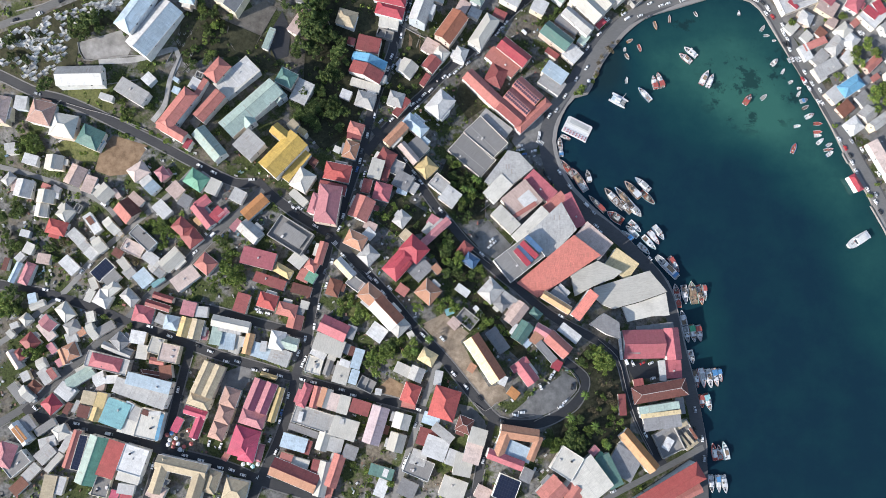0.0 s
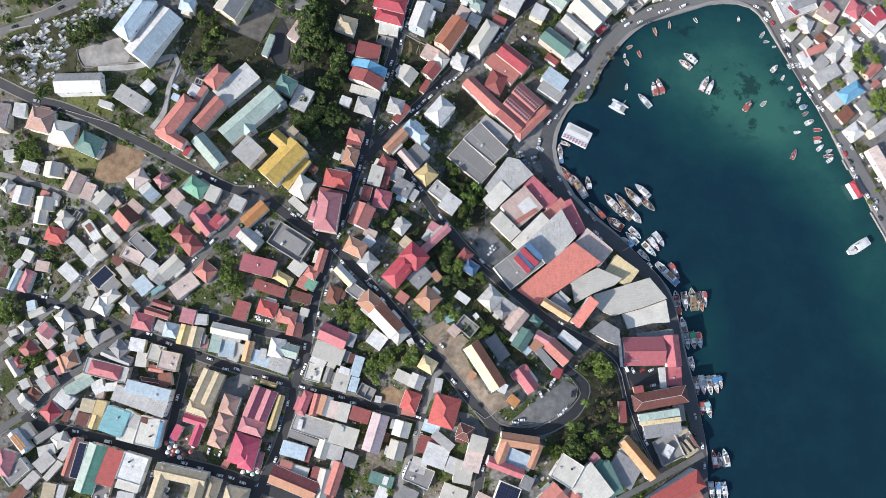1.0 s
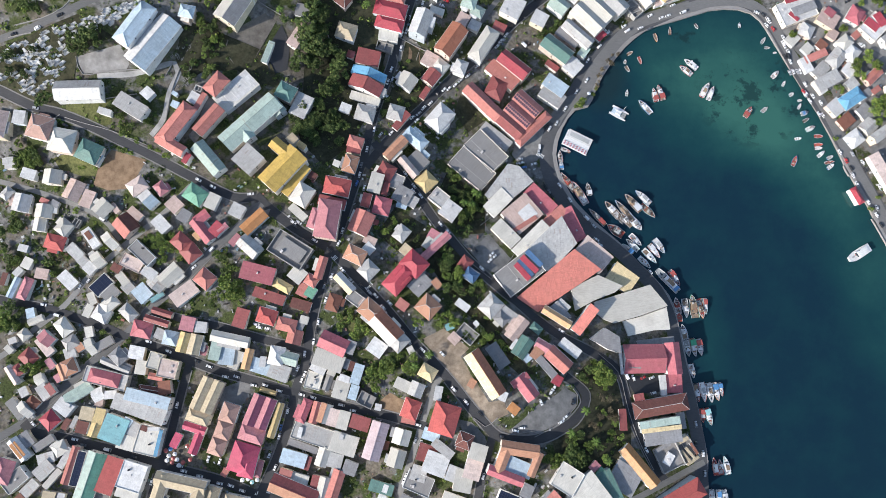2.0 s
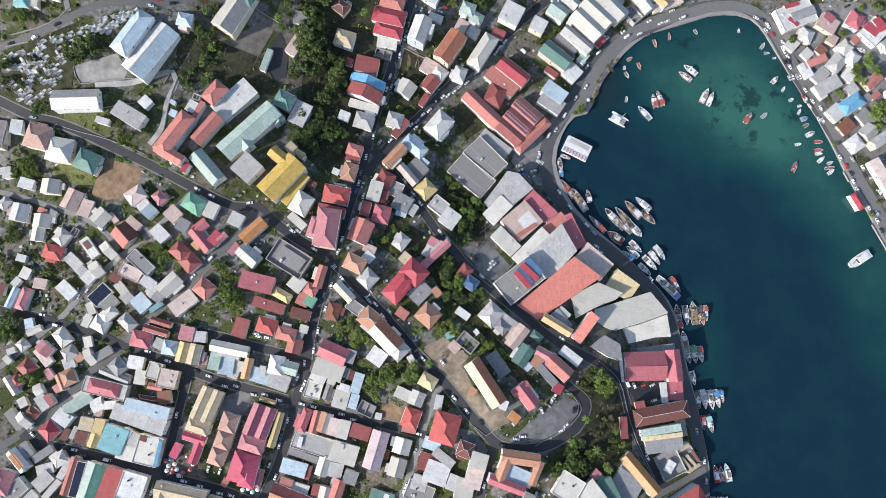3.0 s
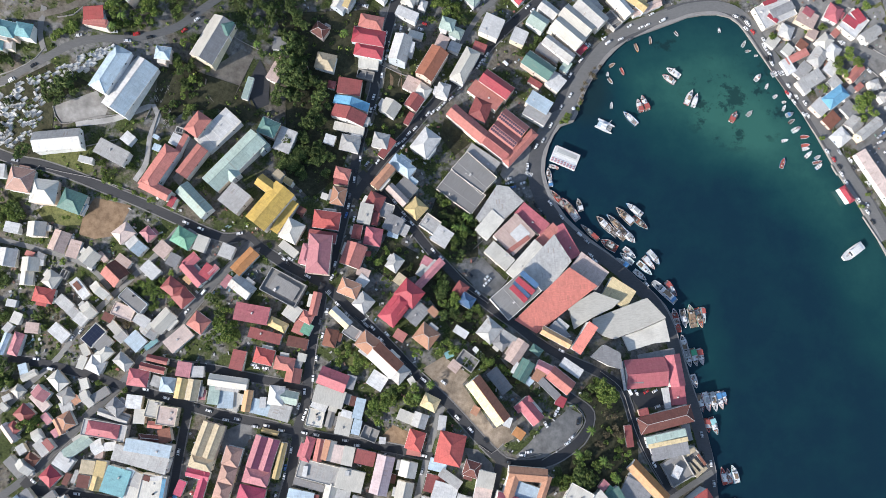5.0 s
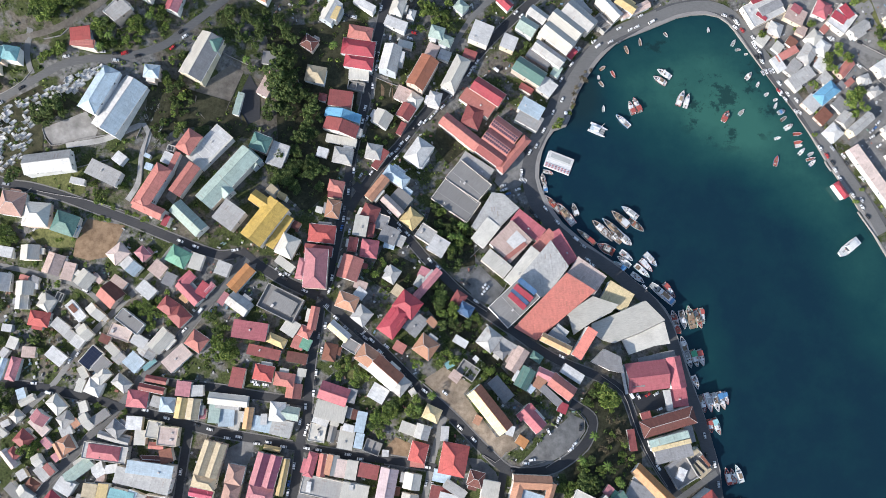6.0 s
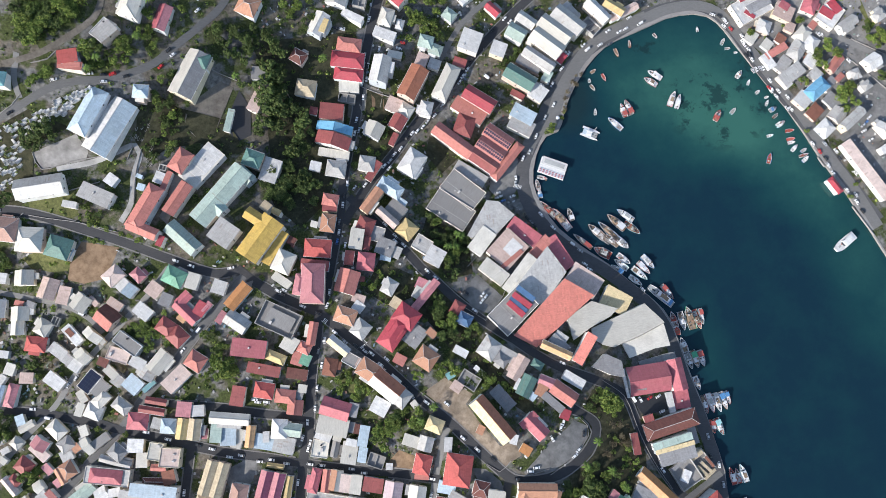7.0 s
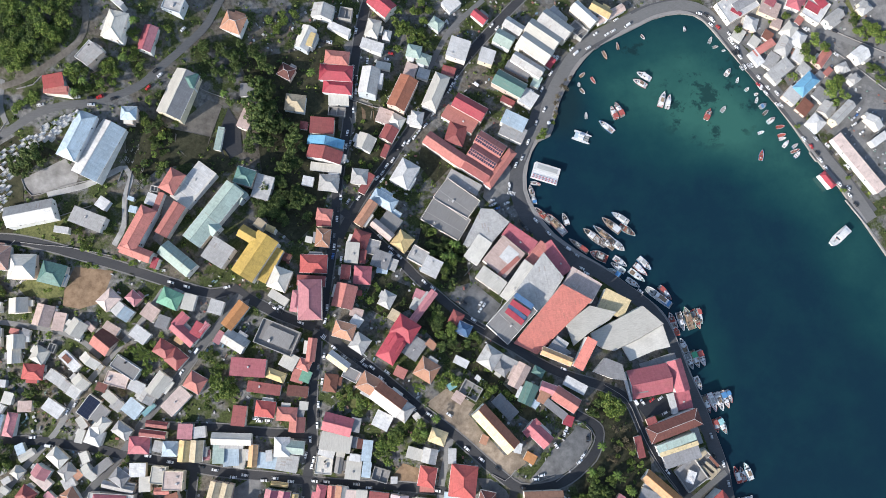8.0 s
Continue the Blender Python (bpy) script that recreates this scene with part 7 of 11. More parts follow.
house("F", "w", -205.1, -142.7, 17.5, 16.4, 73.0, 7)
house("m", "c", -207.8, -153.6, 6.0, 14.6, 74.5, 6)
house("m", "w", -209.8, -161.4, 5.9, 10.3, 80.7, 4)
house("F", "d", -225.8, -159.7, 12.4, 10.6, 77.0, 4)
house("m", "P", -216.9, -164.8, 5.3, 5.1, 72.4, 4)
house("m", "R", -209.5, -166.3, 4.7, 6.8, 69.4, 4)
last = house("g", "n", -173.1, -147.0, 33.1, 8.2, -13.0, 9, "town_house")
wing(last, "g", "n", -187.1, -152.5, 22.2, 7.3, 74.7, 8.6)
wing(last, "g", "n", -163.0, -159.9, 19.2, 8.2, 74.6, 8.6)
wing(last, "m", "G", -185.9, -156.3, 2.5, 6.9, 65.4, 5)
wing(last, "m", "q", -189.5, -163.2, 8.4, 11.0, 64.3, 6)
house("h", "n", -153.8, -157.1, 14.0, 7.9, 72.5, 7)
house("h", "n", -138.1, -162.8, 12.9, 14.5, 77.0, 8)
last = house("h", "P", -133.0, -132.0, 18.6, 16.6, 73.5, 9, "town_house")
wing(last, "h", "P", -130.2, -137.1, 13.5, 9.9, 77.3, 9.4)
house("h", "p", -124.0, -139.3, 10.6, 4.2, 77.1, 4.7)
house("m", "s", -146.0, -141.6, 4.8, 3.7, 59.4, 4)
house("m", "s", -106.7, -145.1, 10.4, 7.9, 71.9, 6.5)
house("m", "c", -97.8, -146.5, 6.6, 13.1, 73.3, 5)
house("m", "r", -86.3, -150.1, 11.6, 6.0, 77.2, 6)
house("g", "r", -100.2, -153.7, 32.3, 11.3, -22.6, 8, "town_house", "o")
house("g", "c", -81.6, -156.4, 22.3, 7.6, 77.1, 7)
house("g", "s", -73.2, -151.0, 21.3, 7.5, 72.2, 7)
house("m", "s", -78.2, -165.9, 9.1, 5.6, 73.3, 5)
last = house("m", "t", -42.6, -152.2, 6.9, 15.7, 73.1, 3.7)
wing(last, "m", "w", -39.9, -152.9, 4.8, 3.0, 69.9, 4)
house("m", "w", -42.6, -162.7, 11.0, 7.2, 67.7, 4)
house("F", "d", -17.9, -148.7, 12.3, 18.1, 67.0, 6)
house("m", "G", -25.3, -162.8, 10.0, 11.7, 65.1, 4)
house("m", "c", 11.0, -146.4, 13.9, 11.4, 77.6, 6)
house("m", "c", 4.6, -162.3, 12.9, 16.1, 70.3, 5)
house("F", "k", 39.0, -161.9, 15.5, 14.7, 67.9, 6)
house("m", "q", 23.9, -165.0, 8.0, 9.6, 63.7, 4)
house("m", "G", 52.4, -153.5, 8.4, 6.9, 64.2, 4)
house("g", "s", 68.9, -163.8, 16.2, 13.5, 43.2, 7)
house("g", "s", 82.9, -165.7, 10.9, 10.8, 52.3, 7)
house("m", "c", 93.8, -156.9, 20.5, 24.2, 36.6, 8)
house("m", "t", 107.8, -152.2, 21.6, 9.3, -65.4, 7)
last = house("h", "c", -167.9, 212.7, 18.0, 11.9, 66.9, 4.5)
wing(last, "m", "c", -171.2, 207.6, 5.3, 11.1, 55.9, 3.6)
house("m", "w", -164.9, 227.6, 3.4, 12.1, 40.7, 5)
last = house("F", "g", -186.5, 197.4, 14.0, 9.4, 44.7, 3.5)
wing(last, "m", "d", -180.8, 199.5, 3.9, 6.2, 47.0, 4.4)
house("g", "N", -151.7, 205.6, 17.1, 8.4, 66.0, 3.6, "house", "p")
house("F", "g", -132.7, 226.0, 10.0, 12.8, 62.2, 5)
house("h", "o", -99.1, 216.1, 13.0, 13.6, 60.4, 4)
last = house("g", "c", -54.6, 205.7, 16.9, 9.8, 57.7, 5, "house", "w")
wing(last, "m", "y", -50.9, 203.3, 9.9, 3.9, 64.1, 6.3)
house("g", "g", -39.6, 223.7, 10.0, 14.1, 68.2, 5)
house("u", "d", -24.2, 222.3, 8.8, 9.1, 70.4, 5)
house("m", "w", -30.5, 211.3, 5.1, 15.6, 56.1, 5)
house("g", "R", 2.4, 227.2, 17.8, 12.0, -50.8, 7)
house("h", "c", -6.6, 210.8, 12.6, 9.1, 66.6, 5)
house("h", "w", 2.6, 205.4, 7.1, 5.0, 68.7, 4)
house("h", "T", 40.0, 211.0, 7.9, 8.9, 45.2, 5)
last = house("m", "Z", -209.2, 182.5, 8.5, 11.7, 93.4, 3.2)
wing(last, "m", "s", -208.9, 176.8, 3.1, 13.8, 84.7, 2.6)


# ---- boats ----
catamaran(132.2, 112.0, -30, 13.5, 7.6)
boat(152.2, 117.1, 130, 13.6, 4.8, "w", "w", 1, "", "motorboat")
boat(160.1, 126.6, 100, 10.8, 4.4, "w", "r", 1, "r", "motorboat")
boat(164.5, 128.5, 105, 12.4, 4.8, "w", "g", 1, "r", "motorboat")
boat(189.4, 151.4, 140, 12.0, 4.8, "w", "w", 2, "", "motorboat")
boat(185.2, 146.4, 140, 11.2, 4.8, "w", "w", 2, "", "motorboat")
boat(199.0, 131.1, 60, 12.8, 4.8, "r", "w", 2, "", "motorboat")
boat(203.2, 128.5, 65, 11.6, 4.0, "w", "w", 2, "", "motorboat")
boat(230.9, 113.9, 55, 9.6, 4.4, "w", "r", 1, "r", "motorboat")
boat(305.7, 6.1, 210, 19.2, 6.8, "w", "w", 2, "w", "tour_boat")
boat(150.3, 154.1, -70, 6.0, 2.4, "r", "r", 0, "", "rowing_boat")
boat(138.9, 153.0, 80, 3.2, 2.0, "w", "w", 0, "", "rowing_boat")
boat(140.4, 147.1, -60, 5.2, 2.4, "w", "n", 0, "", "rowing_boat")
boat(163.5, 172.6, -75, 6.8, 2.4, "o", "n", 0, "", "rowing_boat")
boat(174.8, 178.4, 90, 6.0, 2.0, "r", "n", 0, "", "rowing_boat")
boat(139.0, 128.1, 80, 5.2, 2.0, "c", "g", 0, "", "rowing_boat")
boat(143.2, 159.9, 30, 4.8, 2.4, "o", "n", 0, "", "rowing_boat")
boat(195.8, 182.4, -60, 4.4, 2.0, "w", "d", 0, "", "rowing_boat")
boat(229.6, 183.9, 90, 4.0, 2.0, "w", "w", 1, "", "motorboat")
boat(247.3, 171.6, 55, 6.0, 2.4, "c", "g", 0, "", "rowing_boat")
boat(250.0, 165.6, 0, 4.4, 2.0, "c", "g", 0, "", "rowing_boat")
boat(255.8, 161.6, 0, 2.8, 1.6, "w", "w", 0, "", "rowing_boat")
boat(254.4, 144.1, 45, 7.2, 3.6, "w", "w", 1, "", "motorboat")
boat(260.4, 136.8, 60, 4.8, 2.0, "c", "w", 0, "", "rowing_boat")
boat(265.8, 128.3, 30, 4.0, 2.4, "c", "w", 0, "", "rowing_boat")
boat(272.0, 123.4, 10, 3.2, 2.0, "w", "w", 0, "", "rowing_boat")
boat(271.1, 118.9, 60, 5.2, 2.0, "c", "w", 0, "", "rowing_boat")
boat(274.6, 113.5, 20, 6.0, 3.6, "w", "g", 1, "b", "motorboat")
boat(275.4, 108.1, 30, 5.2, 2.4, "n", "d", 0, "", "rowing_boat")
boat(277.9, 101.4, 25, 7.6, 3.6, "c", "w", 1, "", "motorboat")
boat(283.8, 95.2, 0, 6.4, 2.8, "r", "r", 0, "", "rowing_boat")
boat(267.9, 93.3, 10, 5.2, 2.4, "w", "w", 0, "", "rowing_boat")
boat(243.7, 115.9, 40, 6.0, 2.8, "c", "g", 0, "", "rowing_boat")
boat(263.4, 76.1, 65, 8.4, 3.6, "w", "r", 0, "", "rowing_boat")
boat(283.2, 88.6, 5, 6.4, 2.8, "r", "r", 0, "", "rowing_boat")
boat(283.0, 85.9, 5, 5.6, 2.4, "w", "w", 0, "", "rowing_boat")
boat(284.3, 81.5, 40, 6.8, 2.8, "w", "w", 1, "", "motorboat")
boat(291.0, 78.9, 25, 5.2, 2.4, "b", "g", 0, "", "rowing_boat")
boat(290.2, 75.0, 10, 7.2, 2.4, "w", "r", 0, "", "rowing_boat")
boat(290.8, 71.9, 35, 6.4, 2.8, "b", "w", 0, "", "rowing_boat")
boat(91.1, 83.1, -20, 7.6, 2.8, "w", "w", 0, "", "rowing_boat")
boat(86.7, 78.3, 95, 8.8, 3.6, "r", "n", 1, "", "fishing_boat")
boat(87.3, 71.4, 90, 6.4, 3.6, "w", "w", 1, "b", "motorboat")
boat(91.5, 58.9, 125, 16.8, 4.4, "r", "n", 1, "", "fishing_boat")
boat(99.6, 50.9, 120, 20.0, 6.0, "w", "g", 1, "", "fishing_boat")
boat(106.8, 53.5, 100, 9.6, 4.0, "w", "d", 0, "w", "fishing_boat")
boat(112.2, 32.7, 133, 16.8, 3.6, "n", "n", 1, "r", "fishing_boat")
boat(123.7, 38.2, 130, 16.0, 5.6, "n", "n", 1, "", "fishing_boat")
boat(132.5, 37.4, 130, 20.0, 4.8, "b", "d", 1, "", "fishing_boat")
boat(139.1, 43.4, 130, 16.8, 5.6, "n", "n", 1, "w", "fishing_boat")
boat(146.8, 47.7, 137, 14.4, 4.8, "b", "w", 2, "", "motorboat")
boat(150.1, 37.5, -45, 13.6, 5.2, "w", "r", 1, "", "fishing_boat")
boat(141.2, 27.3, -50, 10.4, 5.6, "w", "w", 2, "", "motorboat")
boat(125.1, 23.0, 145, 13.6, 6.8, "n", "r", 2, "", "fishing_boat")
boat(133.8, 30.6, 130, 12.0, 5.2, "n", "n", 1, "", "fishing_boat")
boat(128.9, 32.3, 130, 9.6, 4.0, "n", "d", 0, "", "fishing_boat")
boat(139.8, 15.9, -45, 11.2, 4.4, "w", "w", 1, "", "motorboat")
boat(137.1, 12.2, 135, 12.0, 4.4, "c", "w", 1, "", "motorboat")
boat(133.6, 9.3, 135, 10.4, 4.0, "w", "g", 0, "b", "motorboat")
boat(157.0, 11.4, -55, 12.4, 5.2, "w", "w", 2, "", "motorboat")
boat(153.1, 7.6, -52, 12.0, 4.4, "w", "w", 1, "w", "motorboat")
boat(149.5, 3.9, -48, 13.6, 4.8, "w", "w", 1, "", "motorboat")
boat(145.5, -0.7, -45, 11.2, 4.0, "c", "w", 1, "", "motorboat")
boat(161.4, -13.9, 133, 21.6, 5.6, "w", "g", 2, "b", "tour_boat")
boat(166.9, -11.9, -58, 12.8, 4.4, "w", "g", 1, "r", "motorboat")
boat(167.3, -31.9, 97, 12.0, 5.2, "r", "w", 1, "", "fishing_boat")
boat(168.5, -40.1, 90, 6.4, 4.8, "n", "r", 0, "", "fishing_boat")
boat(173.4, -33.6, -85, 13.6, 4.8, "w", "g", 1, "", "fishing_boat")
boat(179.3, -32.4, 97, 16.8, 6.8, "g", "n", 1, "", "fishing_boat")
boat(184.6, -34.0, -80, 14.4, 4.8, "o", "r", 1, "", "fishing_boat")
boat(188.0, -32.4, -87, 11.6, 3.2, "w", "w", 1, "r", "motorboat")
boat(171.1, -50.6, 100, 11.2, 4.8, "w", "g", 1, "", "motorboat")
boat(172.9, -62.2, -80, 11.6, 4.4, "w", "g", 1, "", "motorboat")
boat(177.4, -61.4, -80, 12.8, 4.8, "w", "n", 1, "g", "motorboat")
boat(181.9, -61.4, -80, 12.0, 4.8, "r", "w", 1, "r", "motorboat")
boat(175.5, -78.1, -80, 10.0, 4.0, "w", "w", 1, "", "motorboat")
boat(177.8, -93.1, -82, 12.8, 4.4, "w", "d", 1, "", "motorboat")
boat(182.3, -92.7, -82, 13.6, 4.8, "w", "w", 2, "", "motorboat")
boat(187.1, -93.1, -80, 13.6, 4.8, "w", "w", 2, "", "motorboat")
boat(191.6, -92.4, -78, 12.8, 4.4, "o", "w", 1, "b", "motorboat")
boat(195.0, -90.9, -78, 9.6, 3.6, "w", "w", 1, "b", "motorboat")
boat(180.8, -108.7, -88, 9.6, 4.4, "w", "r", 1, "r", "motorboat")
boat(185.2, -109.5, -75, 12.4, 4.8, "w", "r", 1, "c", "motorboat")
boat(187.3, -143.3, 97, 12.0, 4.4, "w", "r", 2, "", "motorboat")
boat(191.2, -143.7, 97, 10.4, 3.6, "r", "r", 1, "", "motorboat")
boat(195.3, -142.6, 100, 12.4, 4.8, "w", "w", 2, "", "motorboat")
boat(183.8, -164.3, -88, 12.0, 4.0, "w", "g", 1, "", "motorboat")
boat(188.6, -164.4, -86, 11.6, 3.6, "w", "w", 1, "b", "motorboat")
boat(192.9, -164.8, -82, 12.4, 4.4, "w", "w", 2, "", "motorboat")
ferry(99.8, 89.2, -27, 20, 12.5)


# ---- vehicles ----
car(-265.9, 146.3, 204, "w")
car(-282.1, 143.3, 18, "k")
car(-273.6, 99.2, 346, "s")
car(-254.7, 88.4, 335, "k")
car(-27.1, 178.5, 73, "w")
car(-24.2, 178.0, 71, "w")
car(-29.6, 166.4, 251, "w")
car(-26.3, 168.7, 254, "w")
car(-30.4, 155.6, 259, "w")
car(-37.3, 139.5, 69, "w")
car(-39.7, 129.9, 249, "w")
car(-36.5, 131.9, 69, "s")
car(-40.5, 117.9, 254, "w")
car(-46.1, 108.8, 250, "k")
car(-42.8, 106.0, 260, "w")
car(-49.1, 93.4, 259, "w")
car(-44.7, 89.4, 51, "s")
car(-22.1, 104.1, 223, "w")
car(-18.8, 102.1, 221, "w")
car(-17.6, 107.4, 226, "s")
car(-13.9, 112.1, 47, "w")
car(-8.9, 115.9, 48, "w")
car(-37.1, 91.2, 228, "w")
car(-3.0, 124.0, 46, "k")
car(1.2, 126.9, 228, "w")
car(-52.1, 84.5, 77, "k")
car(-54.0, 77.9, 81, "w")
car(-57.7, 65.7, 76, "g")
car(41.2, 161.8, 226, "w")
car(45.6, 166.3, 224, "s")
car(48.2, 170.8, 229, "w")
car(52.1, 177.5, 49, "k")
car(27.5, 147.3, 223, "w")
car(18.9, 138.3, 41, "w")
car(13.4, 134.5, 222, "s")
car(4.9, 128.0, 228, "w")
car(9.6, 130.9, 225, "w")
car(33.5, 156.2, 225, "w")
car(61.5, 163.9, 136, "w", True)
car(109.9, 152.7, 234, "s")
car(107.4, 154.9, 233, "w")
car(125.9, 174.7, 43, "w")
car(138.9, 180.6, 215, "w")
car(141.4, 177.0, 32, "w", True)
car(151.6, 179.6, 23, "w")
car(159.6, 189.8, 207, "w")
car(108.5, 137.1, 237, "w")
car(79.1, 99.1, 58, "w")
car(76.6, 100.0, 238, "k")
car(71.5, 84.7, 91, "w")
car(70.6, 81.6, 273, "s")
car(67.0, 72.1, 194, "w")
car(57.8, 72.9, 196, "w")
car(59.4, 69.5, 10, "b")
car(56.6, 75.9, 2, "s")
car(74.8, 54.6, 298, "k")
car(77.6, 50.8, 114, "g")
car(79.2, 48.7, 119, "k")
car(92.4, 45.4, 306, "w")
car(85.3, 56.0, 120, "w")
car(103.9, 31.9, 136, "w", True)
car(109.1, 26.1, 320, "s")
car(110.6, 16.0, 322, "w")
car(113.3, 11.8, 145, "w")
car(148.9, -7.5, 309, "w")
car(161.0, -65.4, 101, "s")
car(161.2, -75.3, 284, "s")
car(129.7, -82.1, 114, "w")
car(137.0, -82.1, 204, "r")
car(143.5, -82.2, 22, "w")
car(144.1, -92.6, 12, "w")
car(124.7, -80.9, 116, "w", True)
car(175.1, -114.4, 94, "s")
car(178.9, -134.3, 271, "w")
car(179.3, -147.6, 268, "s")
car(248.3, 191.9, 128, "k")
car(251.6, 188.2, 309, "w")
car(262.4, 173.5, 114, "w")
car(262.0, 168.9, 116, "w")
car(265.4, 157.4, 116, "k")
car(271.0, 146.0, 117, "s")
car(276.1, 128.8, 119, "w")
car(281.2, 126.6, 298, "w")
car(274.4, 129.7, 117, "r")
car(278.6, 122.5, 116, "w")
car(284.7, 112.2, 116, "w")
car(287.7, 111.3, 118, "w")
car(298.0, 82.5, 115, "w")
car(307.4, 81.3, 298, "s")
car(314.6, 74.7, 119, "w")
car(316.1, 69.0, 116, "k")
car(306.1, 64.6, 294, "w")
car(308.5, 58.1, 118, "w")
car(325.5, 55.9, 114, "w")
car(315.7, 44.3, 297, "w")
car(321.7, 40.0, 114, "s")
car(321.1, 34.4, 115, "w")
car(323.8, 27.1, 117, "k")
car(302.1, 76.0, 294, "r")
car(305.4, 70.3, 117, "k")
car(-165.9, 51.9, 331, "w")
car(-156.3, 47.2, 333, "w")
car(-230.5, 26.1, 328, "w", True)
car(-203.8, 26.7, 217, "s")
car(-131.0, 42.4, 6, "w")
car(-102.3, 23.3, 323, "w")
car(-98.6, 23.4, 328, "s")
car(-100.4, 20.7, 147, "k")
car(-87.8, 11.2, 329, "w")
car(-78.3, 5.1, 329, "k")
car(-71.9, 9.5, 62, "w")
car(-69.4, 18.2, 76, "w")
car(-55.4, 49.0, 76, "w")
car(-58.7, 58.5, 77, "w")
car(-60.5, 52.1, 71, "b")
car(-69.0, -8.6, 135, "w")
car(-76.2, -12.9, 81, "w")
car(-63.3, -15.5, 313, "s")
car(-80.2, -28.8, 73, "w")
car(-85.1, -43.0, 259, "w")
car(-88.2, -56.2, 83, "w")
car(-86.3, -49.4, 259, "k")
car(-94.3, -64.4, 83, "w")
car(-98.9, -73.8, 248, "w")
car(-94.3, -77.6, 69, "w")
car(-96.2, -81.3, 248, "w")
car(-50.7, -23.9, 133, "s")
car(-46.8, -25.8, 311, "w")
car(-41.8, -33.8, 134, "w")
car(-37.3, -30.8, 131, "w")
car(-15.2, -62.4, 315, "w")
car(-11.5, -66.6, 136, "w")
car(-2.1, -65.1, 134, "w")
car(-26.9, 61.2, 125, "w")
car(-20.9, 52.1, 129, "w")
car(-21.3, 48.3, 127, "w")
car(-16.1, 45.2, 307, "w")
car(-2.3, 24.7, 127, "w")
car(2.8, 19.4, 310, "w")
car(79.2, -50.1, 149, "w")
car(62.6, -97.0, 293, "w")
car(69.8, -90.5, 63, "w")
car(71.9, -87.9, 241, "w")
car(75.8, -110.0, 26, "w")
car(79.0, -106.8, 218, "w")
car(84.5, -97.3, 257, "k")
car(49.5, -113.3, 1, "w")
car(45.3, -115.0, 347, "w")
car(33.2, 3.5, 224, "w")
car(34.7, 1.4, 43, "w")
car(31.8, -1.1, 225, "w")
car(22.1, 6.2, 311, "k")
car(26.0, -6.9, 134, "w")
car(-198.9, -55.5, 343, "w")
car(-126.5, -44.7, 340, "w")
car(-124.6, -46.6, 166, "w")
car(-118.9, -47.4, 168, "w")
car(-111.5, -88.8, 163, "w")
car(-128.6, -84.9, 345, "w")
car(-147.5, -79.1, 166, "w")
car(-96.3, -91.5, 342, "w")
car(-88.6, -93.4, 344, "w")
car(-69.5, -98.4, 167, "s")
car(-61.8, -102.1, 171, "w")
car(-105.8, -102.0, 257, "w")
car(-110.3, -113.2, 76, "b")
car(-111.4, -118.8, 253, "w")
car(-113.8, -139.3, 246, "w")
car(-117.7, -131.1, 247, "w")
car(-150.1, -149.1, 346, "w")
car(-142.7, -150.7, 337, "w")
car(-135.2, -154.1, 161, "w")
car(-176.4, -137.3, 166, "w")
car(-173.7, -140.7, 343, "w")
car(-194.4, -147.3, 254, "w")
car(-224.1, -126.2, 347, "w", True)
car(-246.1, -119.4, 349, "w")
car(-274.0, -109.2, 138, "w")
car(-179.4, -97.6, 256, "w")
car(-176.6, -103.3, 254, "k")
car(-150.5, -135.1, 72, "w")
car(-158.0, -133.2, 75, "w")
car(-18.2, -111.4, 343, "w")
car(-16.4, -123.2, 254, "w")
car(-20.1, -121.4, 249, "s")
car(-26.5, -144.8, 251, "w")
car(-28.0, -148.2, 72, "w")
car(5.2, -88.2, 131, "w")
car(13.3, -96.6, 309, "w")
car(22.5, -104.0, 310, "k")
car(36.4, -118.6, 171, "k")
car(24.3, -144.2, 255, "s")
car(112.1, -166.6, 23, "w")
car(136.8, -130.4, 119, "w")
car(-156.2, 4.9, 226, "w", True)
car(-177.6, -15.9, 44, "w")
car(-168.0, -6.6, 42, "w")
car(-246.1, -17.9, 232, "w")
car(-271.3, -30.2, 350, "w")
car(-261.3, -37.5, 340, "w", True)
car(-185.5, -62.0, 338, "w")
car(-166.4, -68.5, 158, "k")
car(-158.1, -72.3, 160, "w")
car(-139.9, -79.2, 162, "s")
car(-121.0, -84.9, 343, "w")
car(-77.1, -97.6, 163, "k")
car(-240.3, -123.1, 349, "g")
car(-206.3, -130.8, 163, "k")
car(-163.2, -144.1, 346, "w")
car(-240.2, -14.2, 226, "s")
car(-33.4, -44.2, 132, "w")
car(-27.7, -49.9, 311, "k")
car(-56.4, -19.3, 133, "k")
car(-81.1, -19.3, 252, "g")
car(-90.5, -72.0, 82, "k")
car(158.1, 178.8, 202, "g")
car(168.3, 188.2, 205, "w")
car(100.5, 128.0, 243, "s")
car(84.7, 103.5, 240, "s")
car(91.5, 114.6, 59, "w")
car(174.2, -127.8, 274, "k")
car(-199.9, 173.6, 360, "w")
car(-192.3, 172.8, 1, "k")
car(-187.2, 172.9, 196, "r")
car(-158.6, 177.7, 218, "r")
car(-150.2, 185.0, 214, "w")
car(-152.2, 187.7, 216, "k")
car(-130.8, 212.6, 220, "w")
car(-18.9, 211.3, 68, "w")
car(-39.2, 204.1, 342, "w")
car(-43.7, 205.0, 340, "k")
car(-14.5, 189.5, 73, "w")
car(-0.2, 189.6, 159, "w")
car(3.4, 193.5, 158, "r")
car(-25.4, 185.4, 252, "w")
car(-24.7, 177.3, 248, "k")
car(44.0, 166.0, 226, "w")
